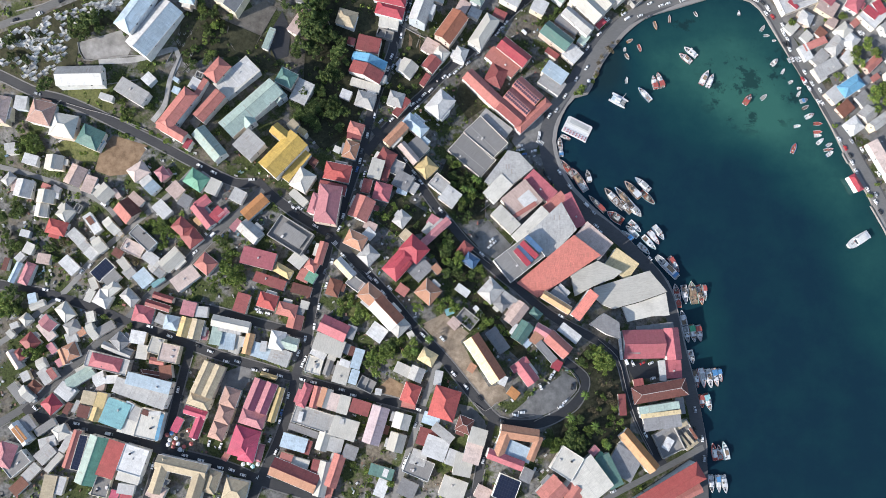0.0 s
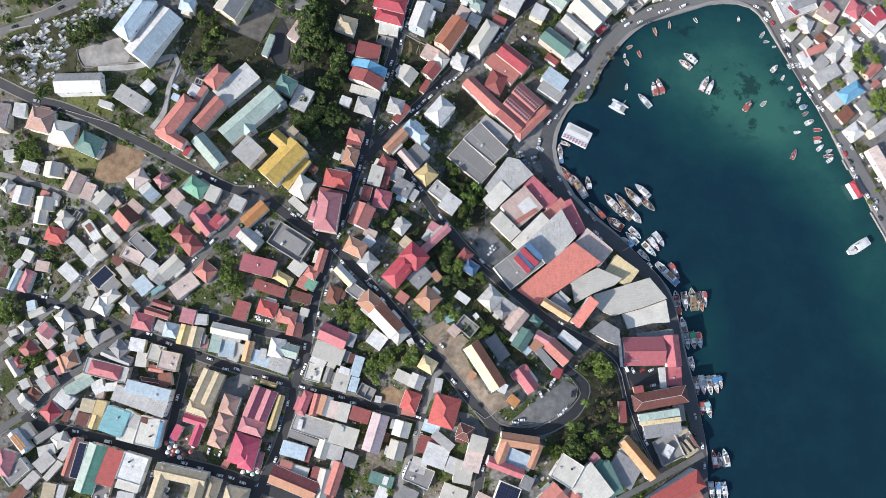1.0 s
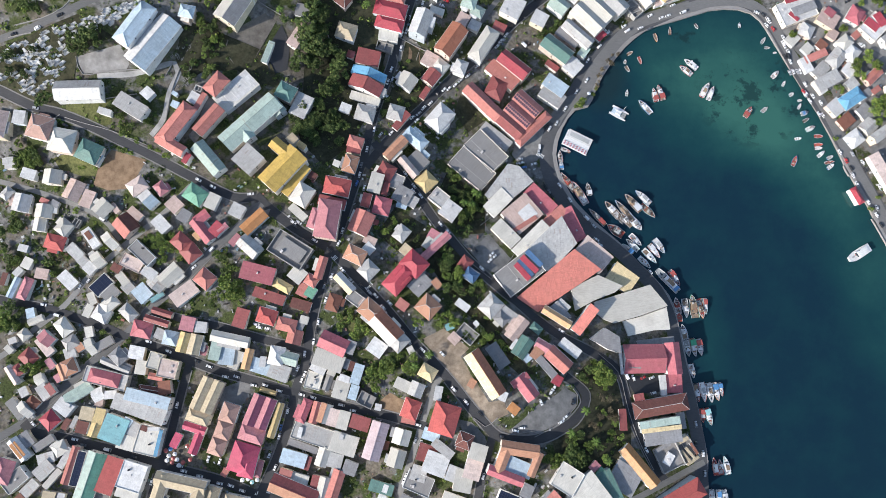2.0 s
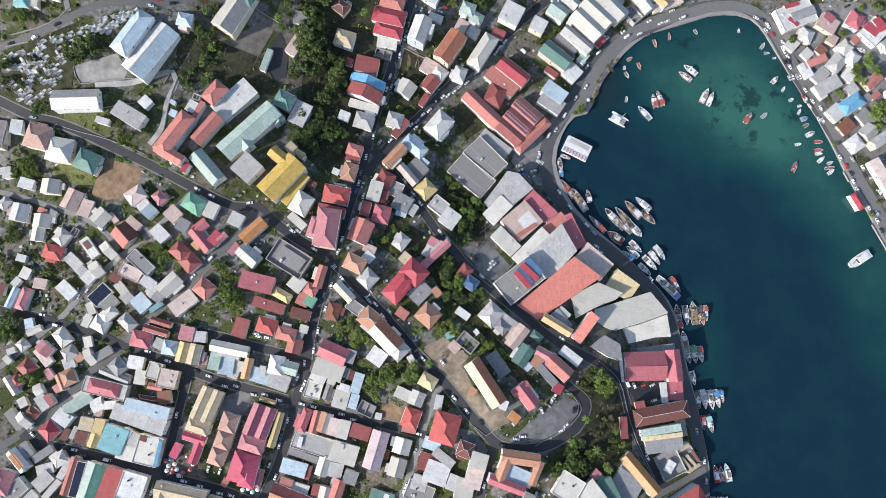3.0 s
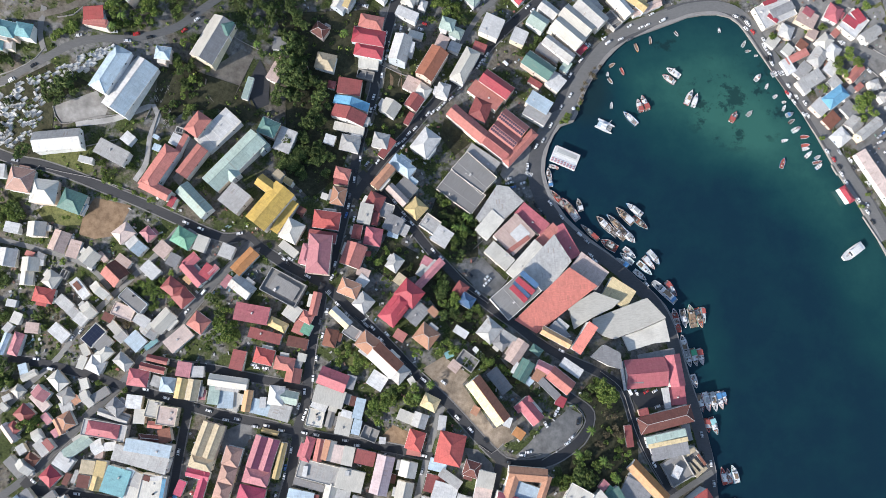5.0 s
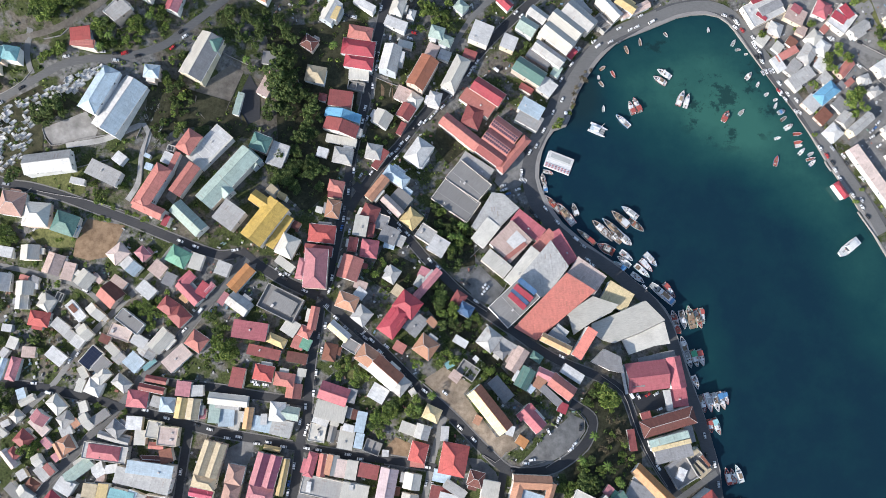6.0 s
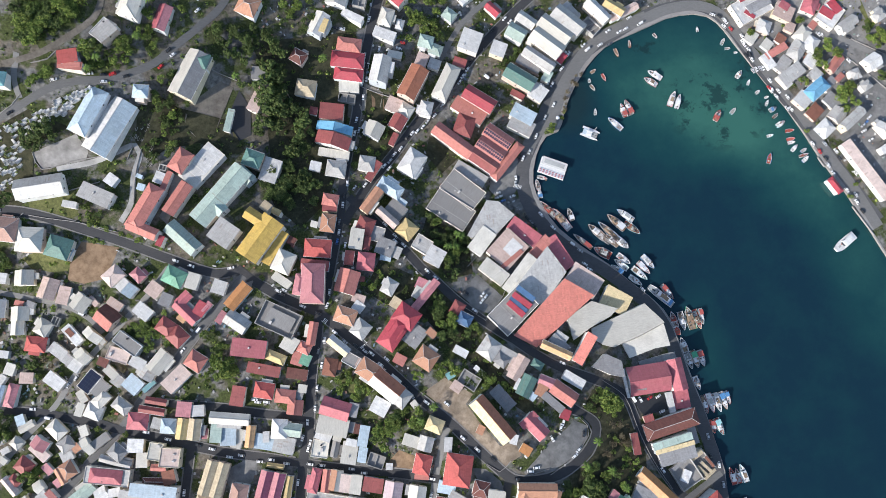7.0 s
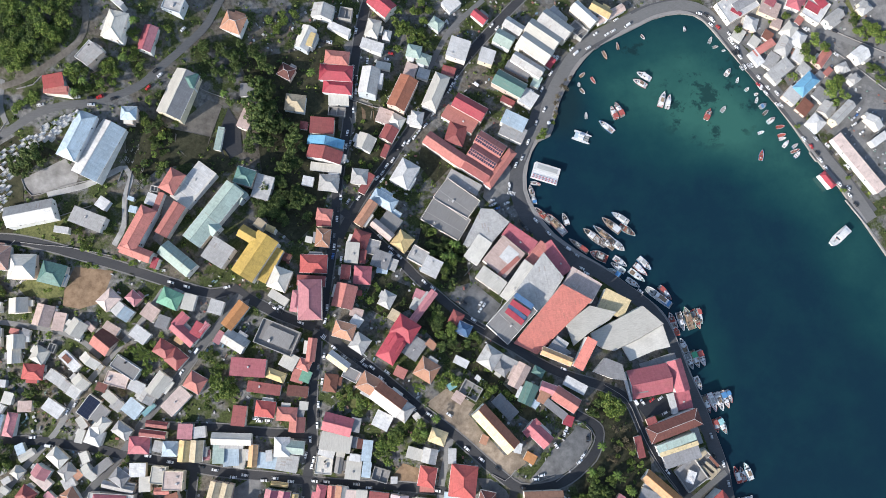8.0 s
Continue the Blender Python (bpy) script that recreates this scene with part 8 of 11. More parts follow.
car(38.6, 164.5, 45, "s")
car(85.7, 204.7, 221, "w")
car(71.7, 199.7, 39, "k")
car(55.4, 181.8, 221, "w")
car(61.6, 192.0, 38, "g")
car(81.9, 207.4, 221, "w")
car(123.9, 176.7, 129, "w")
car(173.5, 190.0, 24, "w")
car(177.7, 198.6, 25, "w")
car(185.4, 192.8, 205, "w", True)
car(119.1, 164.0, 42, "w")
car(101.7, 153.2, 326, "w")
car(343.8, 88.9, 217, "k")
car(339.7, 87.3, 24, "w")
car(335.7, 84.4, 29, "g")
car(343.5, 79.9, 207, "w")
car(342.9, 93.6, 216, "b")
car(346.3, 97.5, 38, "w")
car(340.1, 91.8, 217, "s")
car(262.7, 166.7, 294, "w")
car(265.3, 159.2, 117, "k")
car(267.7, 145.9, 292, "w")
car(275.2, 127.6, 115, "w")
car(287.0, 121.1, 114, "w")
car(343.8, 161.7, 328, "k")
car(340.4, 143.3, 125, "w")
car(321.5, 167.3, 306, "w")
car(-266.2, 146.7, 203, "w")
car(-250.7, 154.1, 25, "k")
car(-220.9, 170.6, 10, "w")
car(-200.7, 173.6, 181, "w")
car(-193.1, 168.8, 0, "w")
car(-187.0, 173.3, 195, "r")
car(-179.6, 171.8, 14, "k")
car(243.2, 193.7, 333, "w")
car(252.2, 186.5, 308, "w")
car(250.1, 183.3, 127, "w")
car(255.1, 180.4, 120, "r")
car(265.3, 161.8, 114, "w")
car(266.1, 154.1, 295, "w")
car(262.1, 157.8, 115, "k")
car(273.1, 146.2, 294, "w")
car(265.0, 145.0, 293, "s")
car(276.2, 135.7, 300, "w")
car(323.6, 167.1, 131, "w")
car(313.8, 202.1, 204, "k")


# ---- trees and bushes ----
tree(-95.7, 162.2, 7.7, 1)
tree(-86.0, 169.2, 6.0, 1)
tree(-91.9, 151.0, 8.6, 1)
tree(-82.2, 146.1, 6.9, 1)
tree(-99.5, 140.3, 6.5, 1)
tree(-89.9, 135.2, 5.6, 1)
tree(-74.3, 136.8, 6.0, 1)
tree(-78.1, 126.0, 5.2, 1)
tree(-83.8, 117.2, 6.0, 1)
tree(-74.1, 120.1, 5.2, 1)
tree(-104.4, 133.7, 3.4, 1)
tree(-97.6, 155.4, 6.9, 1)
tree(-110.7, 165.8, 3.4, 1)
tree(-69.6, 131.8, 3.4, 1)
tree(-86.9, 159.4, 6.0, 1)
tree(-93.7, 170.0, 5.2, 1)
tree(-240.2, 138.9, 6.9, 1)
tree(-231.0, 142.6, 6.9, 1)
tree(-237.2, 134.1, 5.2, 1)
tree(-228.1, 137.9, 4.3, 1)
tree(-244.3, 133.9, 4.3, 1)
tree(-264.3, 102.8, 6.0, 1)
tree(-286.2, 129.0, 5.2, 1)
tree(-277.5, 118.9, 3.4, 1)
tree(-286.7, 120.7, 3.9, 1)
tree(-269.8, 133.6, 3.0, 1)
tree(-155.8, 146.8, 3.3, 0)
tree(-160.4, 145.5, 2.6, 1)
tree(-158.8, 136.1, 2.2, 1)
tree(-164.3, 156.6, 3.3, 0)
tree(-164.3, 159.8, 2.9, 1)
tree(-151.1, 144.3, 2.7, 1)
tree(-162.9, 145.0, 2.7, 1)
tree(-155.9, 137.5, 2.2, 1)
tree(-157.3, 153.8, 3.8, 1)
tree(-155.5, 158.5, 2.5, 1)
tree(-162.5, 140.9, 2.4, 0)
tree(-160.7, 141.6, 3.2, 1)
tree(-151.7, 148.6, 2.9, 1)
tree(-157.1, 154.8, 3.2, 1)
tree(-175.3, 122.1, 2.4, 1)
tree(-170.6, 121.5, 2.6, 1)
tree(-171.5, 118.4, 2.5, 1)
tree(-174.8, 126.6, 2.6, 1)
tree(-170.4, 129.9, 2.3, 1)
tree(-157.5, 128.7, 2.8, 1)
tree(-161.3, 124.6, 3.2, 1)
tree(-159.5, 125.0, 2.8, 1)
tree(-162.8, 122.6, 2.7, 0)
tree(-92.7, 97.3, 4.2, 1)
tree(-75.2, 91.6, 4.1, 1)
tree(-88.5, 100.0, 4.0, 1)
tree(-79.9, 93.0, 3.4, 1)
tree(-78.3, 99.8, 3.9, 1)
tree(-90.7, 88.1, 3.1, 1)
tree(-73.0, 81.7, 3.8, 1)
tree(-90.2, 108.8, 3.1, 1)
tree(-85.6, 106.2, 3.7, 1)
tree(-79.2, 90.2, 3.5, 1)
tree(-90.3, 95.1, 3.6, 1)
tree(-81.2, 97.5, 3.1, 1)
tree(-267.9, 71.6, 2.2, 1)
tree(-286.5, 68.7, 2.2, 0)
tree(-277.0, 70.8, 3.3, 1)
tree(-273.2, 63.7, 3.2, 0)
tree(-280.2, 64.5, 2.9, 0)
tree(-281.5, 64.3, 2.4, 1)
tree(-274.9, 67.4, 3.3, 1)
tree(-280.3, 63.5, 2.4, 0)
tree(-279.4, 71.6, 3.1, 0)
tree(-264.0, 65.0, 2.2, 1)
tree(-284.7, 71.6, 2.3, 1)
tree(-272.4, 64.2, 2.3, 0)
tree(-288.5, 70.2, 2.4, 1)
tree(-282.9, 65.2, 2.3, 1)
tree(-274.6, 69.9, 2.4, 1)
tree(-286.2, 76.1, 3.2, 0)
tree(-288.5, -1.1, 3.7, 1)
tree(-289.5, -1.1, 3.4, 0)
tree(-298.0, 5.4, 3.2, 0)
tree(-288.1, 24.2, 3.1, 1)
tree(-293.9, 21.3, 2.8, 0)
tree(-300.1, 19.1, 3.1, 1)
tree(-298.6, 19.3, 2.6, 1)
tree(-292.2, 26.5, 3.4, 1)
tree(-290.3, 20.8, 3.2, 1)
tree(-300.1, 19.3, 3.4, 1)
tree(-298.7, 9.4, 3.0, 1)
tree(-294.8, 1.1, 3.7, 1)
tree(-270.4, 7.7, 2.9, 1)
tree(-269.5, -0.9, 3.0, 1)
tree(-278.0, 12.3, 2.2, 1)
tree(-279.1, 9.6, 2.0, 1, "bush")
tree(-273.6, 7.7, 2.8, 1)
tree(-264.6, -1.2, 2.7, 1)
tree(-275.7, -1.3, 2.5, 1)
tree(-266.8, 3.3, 2.2, 1)
tree(-294.5, -36.7, 6.0, 0)
tree(-289.1, -43.6, 5.2, 0)
tree(-296.0, -44.3, 5.2, 0)
tree(-275.4, -72.7, 5.6, 0)
tree(-271.8, -68.9, 3.4, 0)
tree(-187.7, 0.9, 2.4, 0)
tree(-181.9, 7.1, 3.2, 1)
tree(-189.4, 4.4, 2.8, 0)
tree(-190.9, 12.3, 2.6, 0)
tree(-185.7, 8.7, 2.9, 0)
tree(-182.1, 7.5, 1.8, 0, "bush")
tree(-194.2, 9.2, 2.7, 1)
tree(-191.1, 15.3, 2.5, 0)
tree(-188.2, 13.1, 2.8, 1)
tree(-193.8, 6.7, 2.5, 0)
tree(-190.0, 9.3, 2.4, 0)
tree(-188.0, -2.4, 2.3, 0)
tree(-190.1, 8.0, 2.6, 1)
tree(-179.1, 4.7, 1.9, 0, "bush")
tree(-177.1, -1.1, 2.3, 0)
tree(-190.5, -2.5, 2.7, 0)
tree(-182.6, 14.6, 2.3, 0)
tree(-183.3, 5.1, 2.4, 0)
tree(-136.3, -17.7, 2.5, 0)
tree(-138.4, -17.4, 2.5, 0)
tree(-144.4, -8.0, 2.7, 0)
tree(-139.4, -7.5, 2.5, 0)
tree(-144.0, -21.7, 2.5, 0)
tree(-142.8, -26.0, 2.8, 0)
tree(-147.5, -13.2, 2.4, 0)
tree(-146.3, -9.3, 3.2, 1)
tree(-148.3, -15.7, 2.9, 0)
tree(-153.7, -24.4, 2.5, 0)
tree(-152.0, 1.1, 3.2, 0)
tree(-148.2, -1.3, 3.0, 1)
tree(-143.6, -12.3, 2.8, 0)
tree(-148.8, -18.9, 2.7, 0)
tree(-146.1, 4.2, 2.3, 0)
tree(-147.3, -26.1, 3.2, 0)
tree(-142.5, -21.4, 6.0, 0)
tree(-146.2, -18.8, 3.9, 0)
tree(-136.9, -24.1, 3.9, 0)
tree(-53.0, -44.9, 2.2, 0)
tree(-63.6, -37.2, 2.4, 0)
tree(-63.4, -39.4, 2.2, 1)
tree(-57.7, -46.7, 2.8, 0)
tree(-60.0, -53.4, 3.2, 0)
tree(-58.9, -42.9, 2.8, 1)
tree(-68.2, -44.7, 2.4, 0)
tree(-61.1, -51.5, 3.1, 0)
tree(-70.9, -47.1, 3.1, 0)
tree(-54.9, -47.1, 2.4, 0)
tree(-56.6, -48.7, 2.8, 1)
tree(-52.8, -49.3, 3.3, 0)
tree(-25.4, -73.5, 4.1, 0)
tree(-36.9, -74.0, 3.5, 1)
tree(-48.1, -76.9, 3.9, 0)
tree(-49.0, -80.4, 3.1, 0)
tree(-40.1, -68.5, 3.2, 1)
tree(-50.6, -79.8, 3.9, 1)
tree(-49.0, -76.2, 4.1, 0)
tree(-40.9, -74.7, 3.6, 0)
tree(-30.3, -66.1, 3.2, 0)
tree(-46.2, -79.7, 3.3, 1)
tree(-20.0, -73.2, 2.8, 0)
tree(-21.5, -76.7, 2.6, 1)
tree(-40.7, -75.6, 4.1, 0)
tree(-33.2, -66.6, 3.5, 1)
tree(-36.8, -69.1, 3.8, 1)
tree(-23.1, -74.8, 4.2, 0)
tree(-40.8, -78.3, 3.6, 0)
tree(-41.2, -71.4, 3.3, 0)
tree(-36.1, -71.6, 3.8, 0)
tree(-37.5, -75.8, 3.4, 0)
tree(-20.8, -66.5, 3.3, 0)
tree(-47.8, -74.1, 3.4, 0)
tree(-46.7, -84.1, 3.5, 0)
tree(-51.7, -81.1, 3.1, 0)
tree(-46.3, -86.8, 3.5, 0)
tree(-38.1, -69.0, 2.9, 0)
tree(-27.5, -64.9, 2.8, 0)
tree(-48.4, -72.5, 3.2, 1)
tree(-50.9, -75.9, 2.9, 1)
tree(-40.5, -73.3, 2.6, 0)
tree(0.3, 0.1, 3.1, 0)
tree(-1.0, -2.2, 2.9, 0)
tree(3.7, 4.6, 2.7, 1)
tree(3.8, -14.5, 2.6, 1)
tree(10.9, -24.3, 3.0, 1)
tree(1.0, -12.9, 2.9, 0)
tree(7.4, -20.7, 3.3, 1)
tree(2.8, 1.5, 2.9, 1)
tree(6.7, -19.2, 3.4, 1)
tree(8.3, -9.5, 3.8, 0)
tree(0.8, -20.8, 3.7, 1)
tree(-0.1, 6.2, 3.3, 1)
tree(11.1, -11.3, 3.7, 0)
tree(0.8, -19.5, 2.7, 1)
tree(0.6, -40.8, 5.2, 0)
tree(-6.9, -38.9, 3.4, 0)
tree(-18.2, -44.5, 3.4, 0)
tree(-16.3, -35.0, 2.6, 0)
tree(-3.2, -44.6, 3.4, 0)
tree(6.3, -44.7, 3.9, 0)
tree(13.5, 32.1, 3.5, 1)
tree(11.9, 31.2, 3.7, 0)
tree(17.9, 33.3, 3.4, 1)
tree(15.0, 30.2, 2.8, 0)
tree(15.4, 47.1, 3.4, 1)
tree(4.9, 64.0, 3.2, 1)
tree(22.3, 38.5, 2.8, 1)
tree(6.1, 64.2, 2.6, 0)
tree(16.4, 34.7, 3.0, 1)
tree(24.8, 42.9, 2.6, 0)
tree(6.4, 44.0, 2.9, 0)
tree(7.5, 50.3, 2.9, 1)
tree(9.3, 58.9, 3.8, 0)
tree(16.9, 40.6, 2.6, 1)
tree(17.0, 51.9, 2.7, 1)
tree(9.9, 43.6, 2.8, 1)
tree(107.0, -77.7, 7.7, 0)
tree(104.2, -82.6, 5.2, 0)
tree(109.9, -83.8, 4.7, 0)
tree(94.1, -125.9, 3.8, 0)
tree(81.7, -127.6, 3.8, 1)
tree(88.7, -136.3, 3.9, 1)
tree(92.4, -133.7, 3.0, 1)
tree(78.7, -134.1, 3.0, 1)
tree(79.0, -135.2, 2.2, 1)
tree(88.4, -131.3, 3.7, 0)
tree(81.1, -121.7, 3.0, 1)
tree(81.3, -132.6, 3.8, 1)
tree(95.6, -128.9, 2.2, 1)
tree(80.1, -129.8, 3.6, 1)
tree(84.2, -134.7, 3.5, 1)
tree(106.2, -134.3, 3.1, 0)
tree(87.7, -120.1, 2.8, 1)
tree(88.6, -117.6, 2.9, 1)
tree(84.5, -132.5, 3.8, 1)
tree(90.0, -134.1, 2.8, 1)
tree(90.1, -136.5, 2.8, 0)
tree(102.1, -126.7, 2.9, 1)
tree(86.6, -139.0, 2.5, 1)
tree(96.9, -141.6, 2.7, 1)
tree(86.9, -130.3, 3.7, 1)
tree(85.0, -126.5, 3.1, 1)
tree(83.1, -121.8, 2.4, 1)
tree(83.5, -121.9, 3.7, 0)
tree(98.8, -125.1, 2.3, 1)
tree(116.7, -97.8, 2.0, 2, "bush")
tree(111.5, -122.3, 1.8, 0, "bush")
tree(110.5, -95.6, 2.7, 2)
tree(113.4, -111.3, 2.6, 0)
tree(117.8, -121.1, 2.4, 0)
tree(112.9, -122.0, 1.9, 2, "bush")
tree(111.8, -117.2, 2.6, 0)
tree(100.8, -115.2, 2.0, 2, "bush")
tree(103.2, -107.1, 2.6, 2)
tree(110.4, -118.1, 2.0, 0, "bush")
tree(110.2, -102.8, 2.6, 2)
tree(116.7, -113.4, 2.0, 0, "bush")
tree(113.6, -108.7, 2.9, 2)
tree(99.1, -112.6, 2.5, 2)
tree(105.5, -94.6, 2.9, 2)
tree(96.7, -111.9, 2.6, 2)
tree(106.2, -104.3, 2.6, 0)
tree(109.6, -107.3, 2.3, 2)
tree(115.0, -115.4, 1.7, 2, "bush")
tree(114.6, -107.2, 1.9, 2, "bush")
tree(112.9, -109.5, 1.8, 0, "bush")
tree(103.0, -112.0, 2.0, 0, "bush")
tree(104.5, -84.7, 2.7, 1)
tree(94.4, -83.6, 2.2, 1)
tree(99.7, -71.3, 2.3, 1)
tree(98.1, -76.7, 3.4, 1)
tree(108.8, -77.1, 2.4, 0)
tree(108.1, -88.6, 2.2, 0)
tree(91.3, -81.4, 3.3, 1)
tree(95.9, -76.0, 3.0, 1)
tree(111.4, -81.2, 3.1, 1)
tree(100.1, -71.8, 2.7, 0)
tree(98.9, -76.8, 2.3, 0)
tree(108.1, -79.7, 2.8, 0)
tree(90.1, -80.1, 3.2, 1)
tree(93.5, -82.6, 2.5, 0)
tree(315.5, 149.4, 5.2, 0)
tree(324.5, 156.0, 5.6, 0)
tree(330.5, 149.2, 4.7, 0)
tree(317.0, 141.8, 4.3, 0)
tree(326.8, 115.8, 6.9, 0)
tree(333.3, 121.1, 5.2, 0)
tree(326.6, 106.0, 4.3, 0)
tree(300.8, 131.3, 3.9, 0)
tree(308.0, 178.7, 3.4, 0)
tree(268.3, 175.2, 3.4, 0)
tree(294.8, 92.4, 2.1, 0)
tree(316.0, 39.2, 2.6, 0)
tree(322.5, 47.8, 2.1, 0)
tree(103.6, 117.9, 3.9, 0)
tree(100.1, 115.6, 2.6, 0)
tree(-195.9, 216.2, 5.1, 0)
tree(-226.3, 213.1, 3.2, 1)
tree(-208.5, 202.4, 3.6, 0)
tree(-223.8, 216.5, 5.1, 0)
tree(-216.4, 221.0, 3.8, 1)
tree(-211.2, 221.9, 4.5, 0)
tree(-218.6, 200.4, 4.8, 0)
tree(-201.6, 222.4, 4.9, 0)
tree(-231.4, 202.0, 4.1, 0)
tree(-205.8, 224.6, 3.7, 0)
tree(-220.5, 223.9, 4.7, 0)
tree(-228.7, 192.4, 3.6, 0)
tree(-227.6, 191.4, 4.5, 0)
tree(-214.5, 201.3, 4.6, 1)
tree(-213.7, 205.8, 4.9, 0)
tree(-228.9, 216.5, 5.0, 1)
tree(-193.7, 226.6, 4.4, 0)
tree(-200.2, 208.2, 3.7, 0)
tree(-224.7, 200.2, 3.8, 0)
tree(-231.4, 196.5, 3.2, 0)
tree(-223.8, 192.8, 3.5, 1)
tree(-193.2, 214.2, 3.5, 0)
tree(-233.5, 194.4, 3.6, 1)
tree(-206.2, 203.0, 4.0, 0)
tree(-217.5, 224.4, 4.2, 0)
tree(-209.8, 218.5, 3.8, 0)
tree(-222.7, 206.3, 3.2, 1)
tree(-203.3, 209.3, 4.8, 0)
tree(-222.1, 198.1, 3.8, 0)
tree(-218.7, 225.8, 3.3, 0)
tree(-189.3, 226.5, 3.7, 0)
tree(-215.6, 211.3, 3.5, 0)
tree(-210.3, 200.4, 4.5, 1)
tree(-201.0, 206.1, 3.9, 0)
tree(-225.4, 224.7, 4.8, 0)
tree(-227.6, 195.9, 3.5, 1)
tree(-229.9, 209.4, 5.1, 1)
tree(-208.0, 211.1, 4.9, 0)
tree(-223.1, 227.3, 4.3, 0)
tree(-230.2, 204.2, 3.9, 0)
tree(-220.0, 203.6, 3.9, 1)
tree(-194.6, 215.4, 4.9, 0)
tree(-227.3, 219.9, 4.2, 0)
tree(-222.9, 196.5, 4.6, 0)
tree(-221.2, 216.1, 3.3, 1)
tree(-217.0, 204.2, 4.6, 0)
tree(-222.2, 201.7, 4.3, 0)
tree(-193.3, 221.1, 4.6, 1)
tree(-194.4, 214.3, 4.1, 1)
tree(-207.5, 209.7, 3.4, 1)
tree(-224.2, 203.8, 3.7, 1)
tree(-226.3, 217.3, 3.6, 0)
tree(-199.6, 225.1, 3.0, 0)
tree(-218.0, 220.0, 4.9, 1)
tree(-226.9, 197.7, 3.4, 0)
tree(-222.7, 209.0, 3.8, 0)
tree(-225.4, 202.4, 4.5, 0)
tree(-210.8, 217.3, 4.4, 1)
tree(-209.1, 217.0, 4.5, 1)
tree(-225.9, 203.7, 4.5, 0)
tree(-221.4, 210.1, 4.7, 0)
tree(-222.8, 209.5, 4.3, 0)
tree(-221.2, 199.2, 3.7, 0)
tree(-227.2, 206.6, 4.7, 0)
tree(-214.4, 214.0, 3.2, 0)
tree(-223.0, 207.4, 4.9, 1)
tree(-226.1, 225.1, 4.5, 0)
tree(-218.0, 215.5, 3.0, 0)
tree(-217.7, 202.2, 4.4, 0)
tree(-216.4, 205.1, 4.8, 1)
tree(-223.6, 210.5, 2.9, 0)
tree(-206.9, 216.6, 3.4, 1)
tree(-211.1, 217.1, 3.0, 1)
tree(-219.1, 203.1, 3.9, 0)
tree(-224.2, 202.0, 3.1, 0)
tree(-205.9, 207.6, 3.7, 1)
tree(-208.5, 206.4, 3.5, 1)
tree(-226.9, 216.9, 3.7, 0)
tree(-210.1, 223.4, 3.6, 1)
tree(-229.2, 196.5, 3.3, 1)
tree(-219.7, 198.0, 3.4, 1)
tree(-200.6, 212.0, 3.7, 0)
tree(-203.2, 226.1, 3.7, 1)
tree(-213.5, 210.3, 4.0, 1)
tree(-229.2, 202.5, 3.8, 1)
tree(-227.3, 206.1, 2.9, 0)
tree(-210.3, 200.2, 3.7, 1)
tree(-200.1, 206.1, 3.2, 0)
tree(-223.3, 220.1, 2.9, 0)
tree(-210.2, 222.3, 3.6, 1)
tree(-220.5, 217.5, 2.9, 1)
tree(-214.2, 196.5, 2.9, 0)
tree(-196.6, 224.2, 3.7, 1)
tree(-200.8, 224.7, 3.2, 1)
tree(-211.0, 202.3, 3.3, 1)
tree(-220.1, 197.4, 3.7, 1)
tree(-224.5, 223.8, 3.5, 1)
tree(-226.8, 204.7, 3.6, 1)
tree(-230.4, 197.0, 4.1, 0)
tree(-196.3, 222.6, 3.6, 0)
tree(-198.2, 216.2, 3.8, 1)
tree(-221.8, 196.1, 3.4, 1)
tree(-226.3, 222.8, 3.4, 0)
tree(-221.1, 216.5, 3.0, 0)
tree(-219.2, 225.1, 3.8, 0)
tree(-233.2, 193.5, 4.1, 1)
tree(-220.3, 193.5, 2.6, 0)
tree(-214.5, 212.7, 3.9, 1)
tree(-224.7, 220.3, 3.2, 1)
tree(-227.6, 204.5, 4.2, 1)
tree(-228.1, 213.5, 2.8, 1)
tree(-228.2, 196.4, 3.8, 1)
tree(-192.3, 224.8, 3.9, 1)
tree(-208.4, 203.0, 3.6, 0)
tree(-226.1, 221.4, 4.2, 0)
tree(-182.8, 177.0, 2.5, 0)
tree(-199.2, 175.6, 2.6, 1)
tree(-190.6, 187.1, 3.1, 1)
tree(-178.0, 180.9, 3.1, 0)
tree(-185.3, 184.6, 2.8, 0)
tree(-198.8, 188.7, 3.8, 0)
tree(-192.2, 178.1, 3.4, 0)
tree(-200.0, 186.0, 3.0, 0)
tree(-184.2, 180.2, 3.3, 0)
tree(-176.6, 191.3, 3.9, 0)
tree(-174.1, 189.4, 3.0, 0)
tree(-174.5, 185.0, 2.9, 0)
tree(-194.2, 189.5, 3.6, 1)
tree(-191.2, 186.9, 2.4, 0)
tree(-180.9, 190.3, 2.4, 1)
tree(-195.7, 177.3, 3.5, 0)
tree(-199.7, 174.7, 2.7, 0)
tree(-175.9, 186.8, 2.9, 0)
tree(-173.8, 192.2, 3.5, 1)
tree(-179.8, 186.7, 3.6, 0)
tree(-198.9, 182.3, 3.1, 0)
tree(-200.2, 186.4, 2.6, 1)
tree(-196.7, 185.6, 2.8, 0)
tree(-175.2, 189.9, 3.2, 1)
tree(-167.0, 198.2, 2.4, 0)
tree(-161.8, 194.6, 3.3, 0)
tree(-146.2, 202.7, 2.6, 1)
tree(-157.9, 192.9, 2.3, 1)
tree(-160.5, 209.1, 3.1, 0)
tree(-156.9, 210.8, 2.3, 0)
tree(-158.7, 207.0, 3.0, 0)
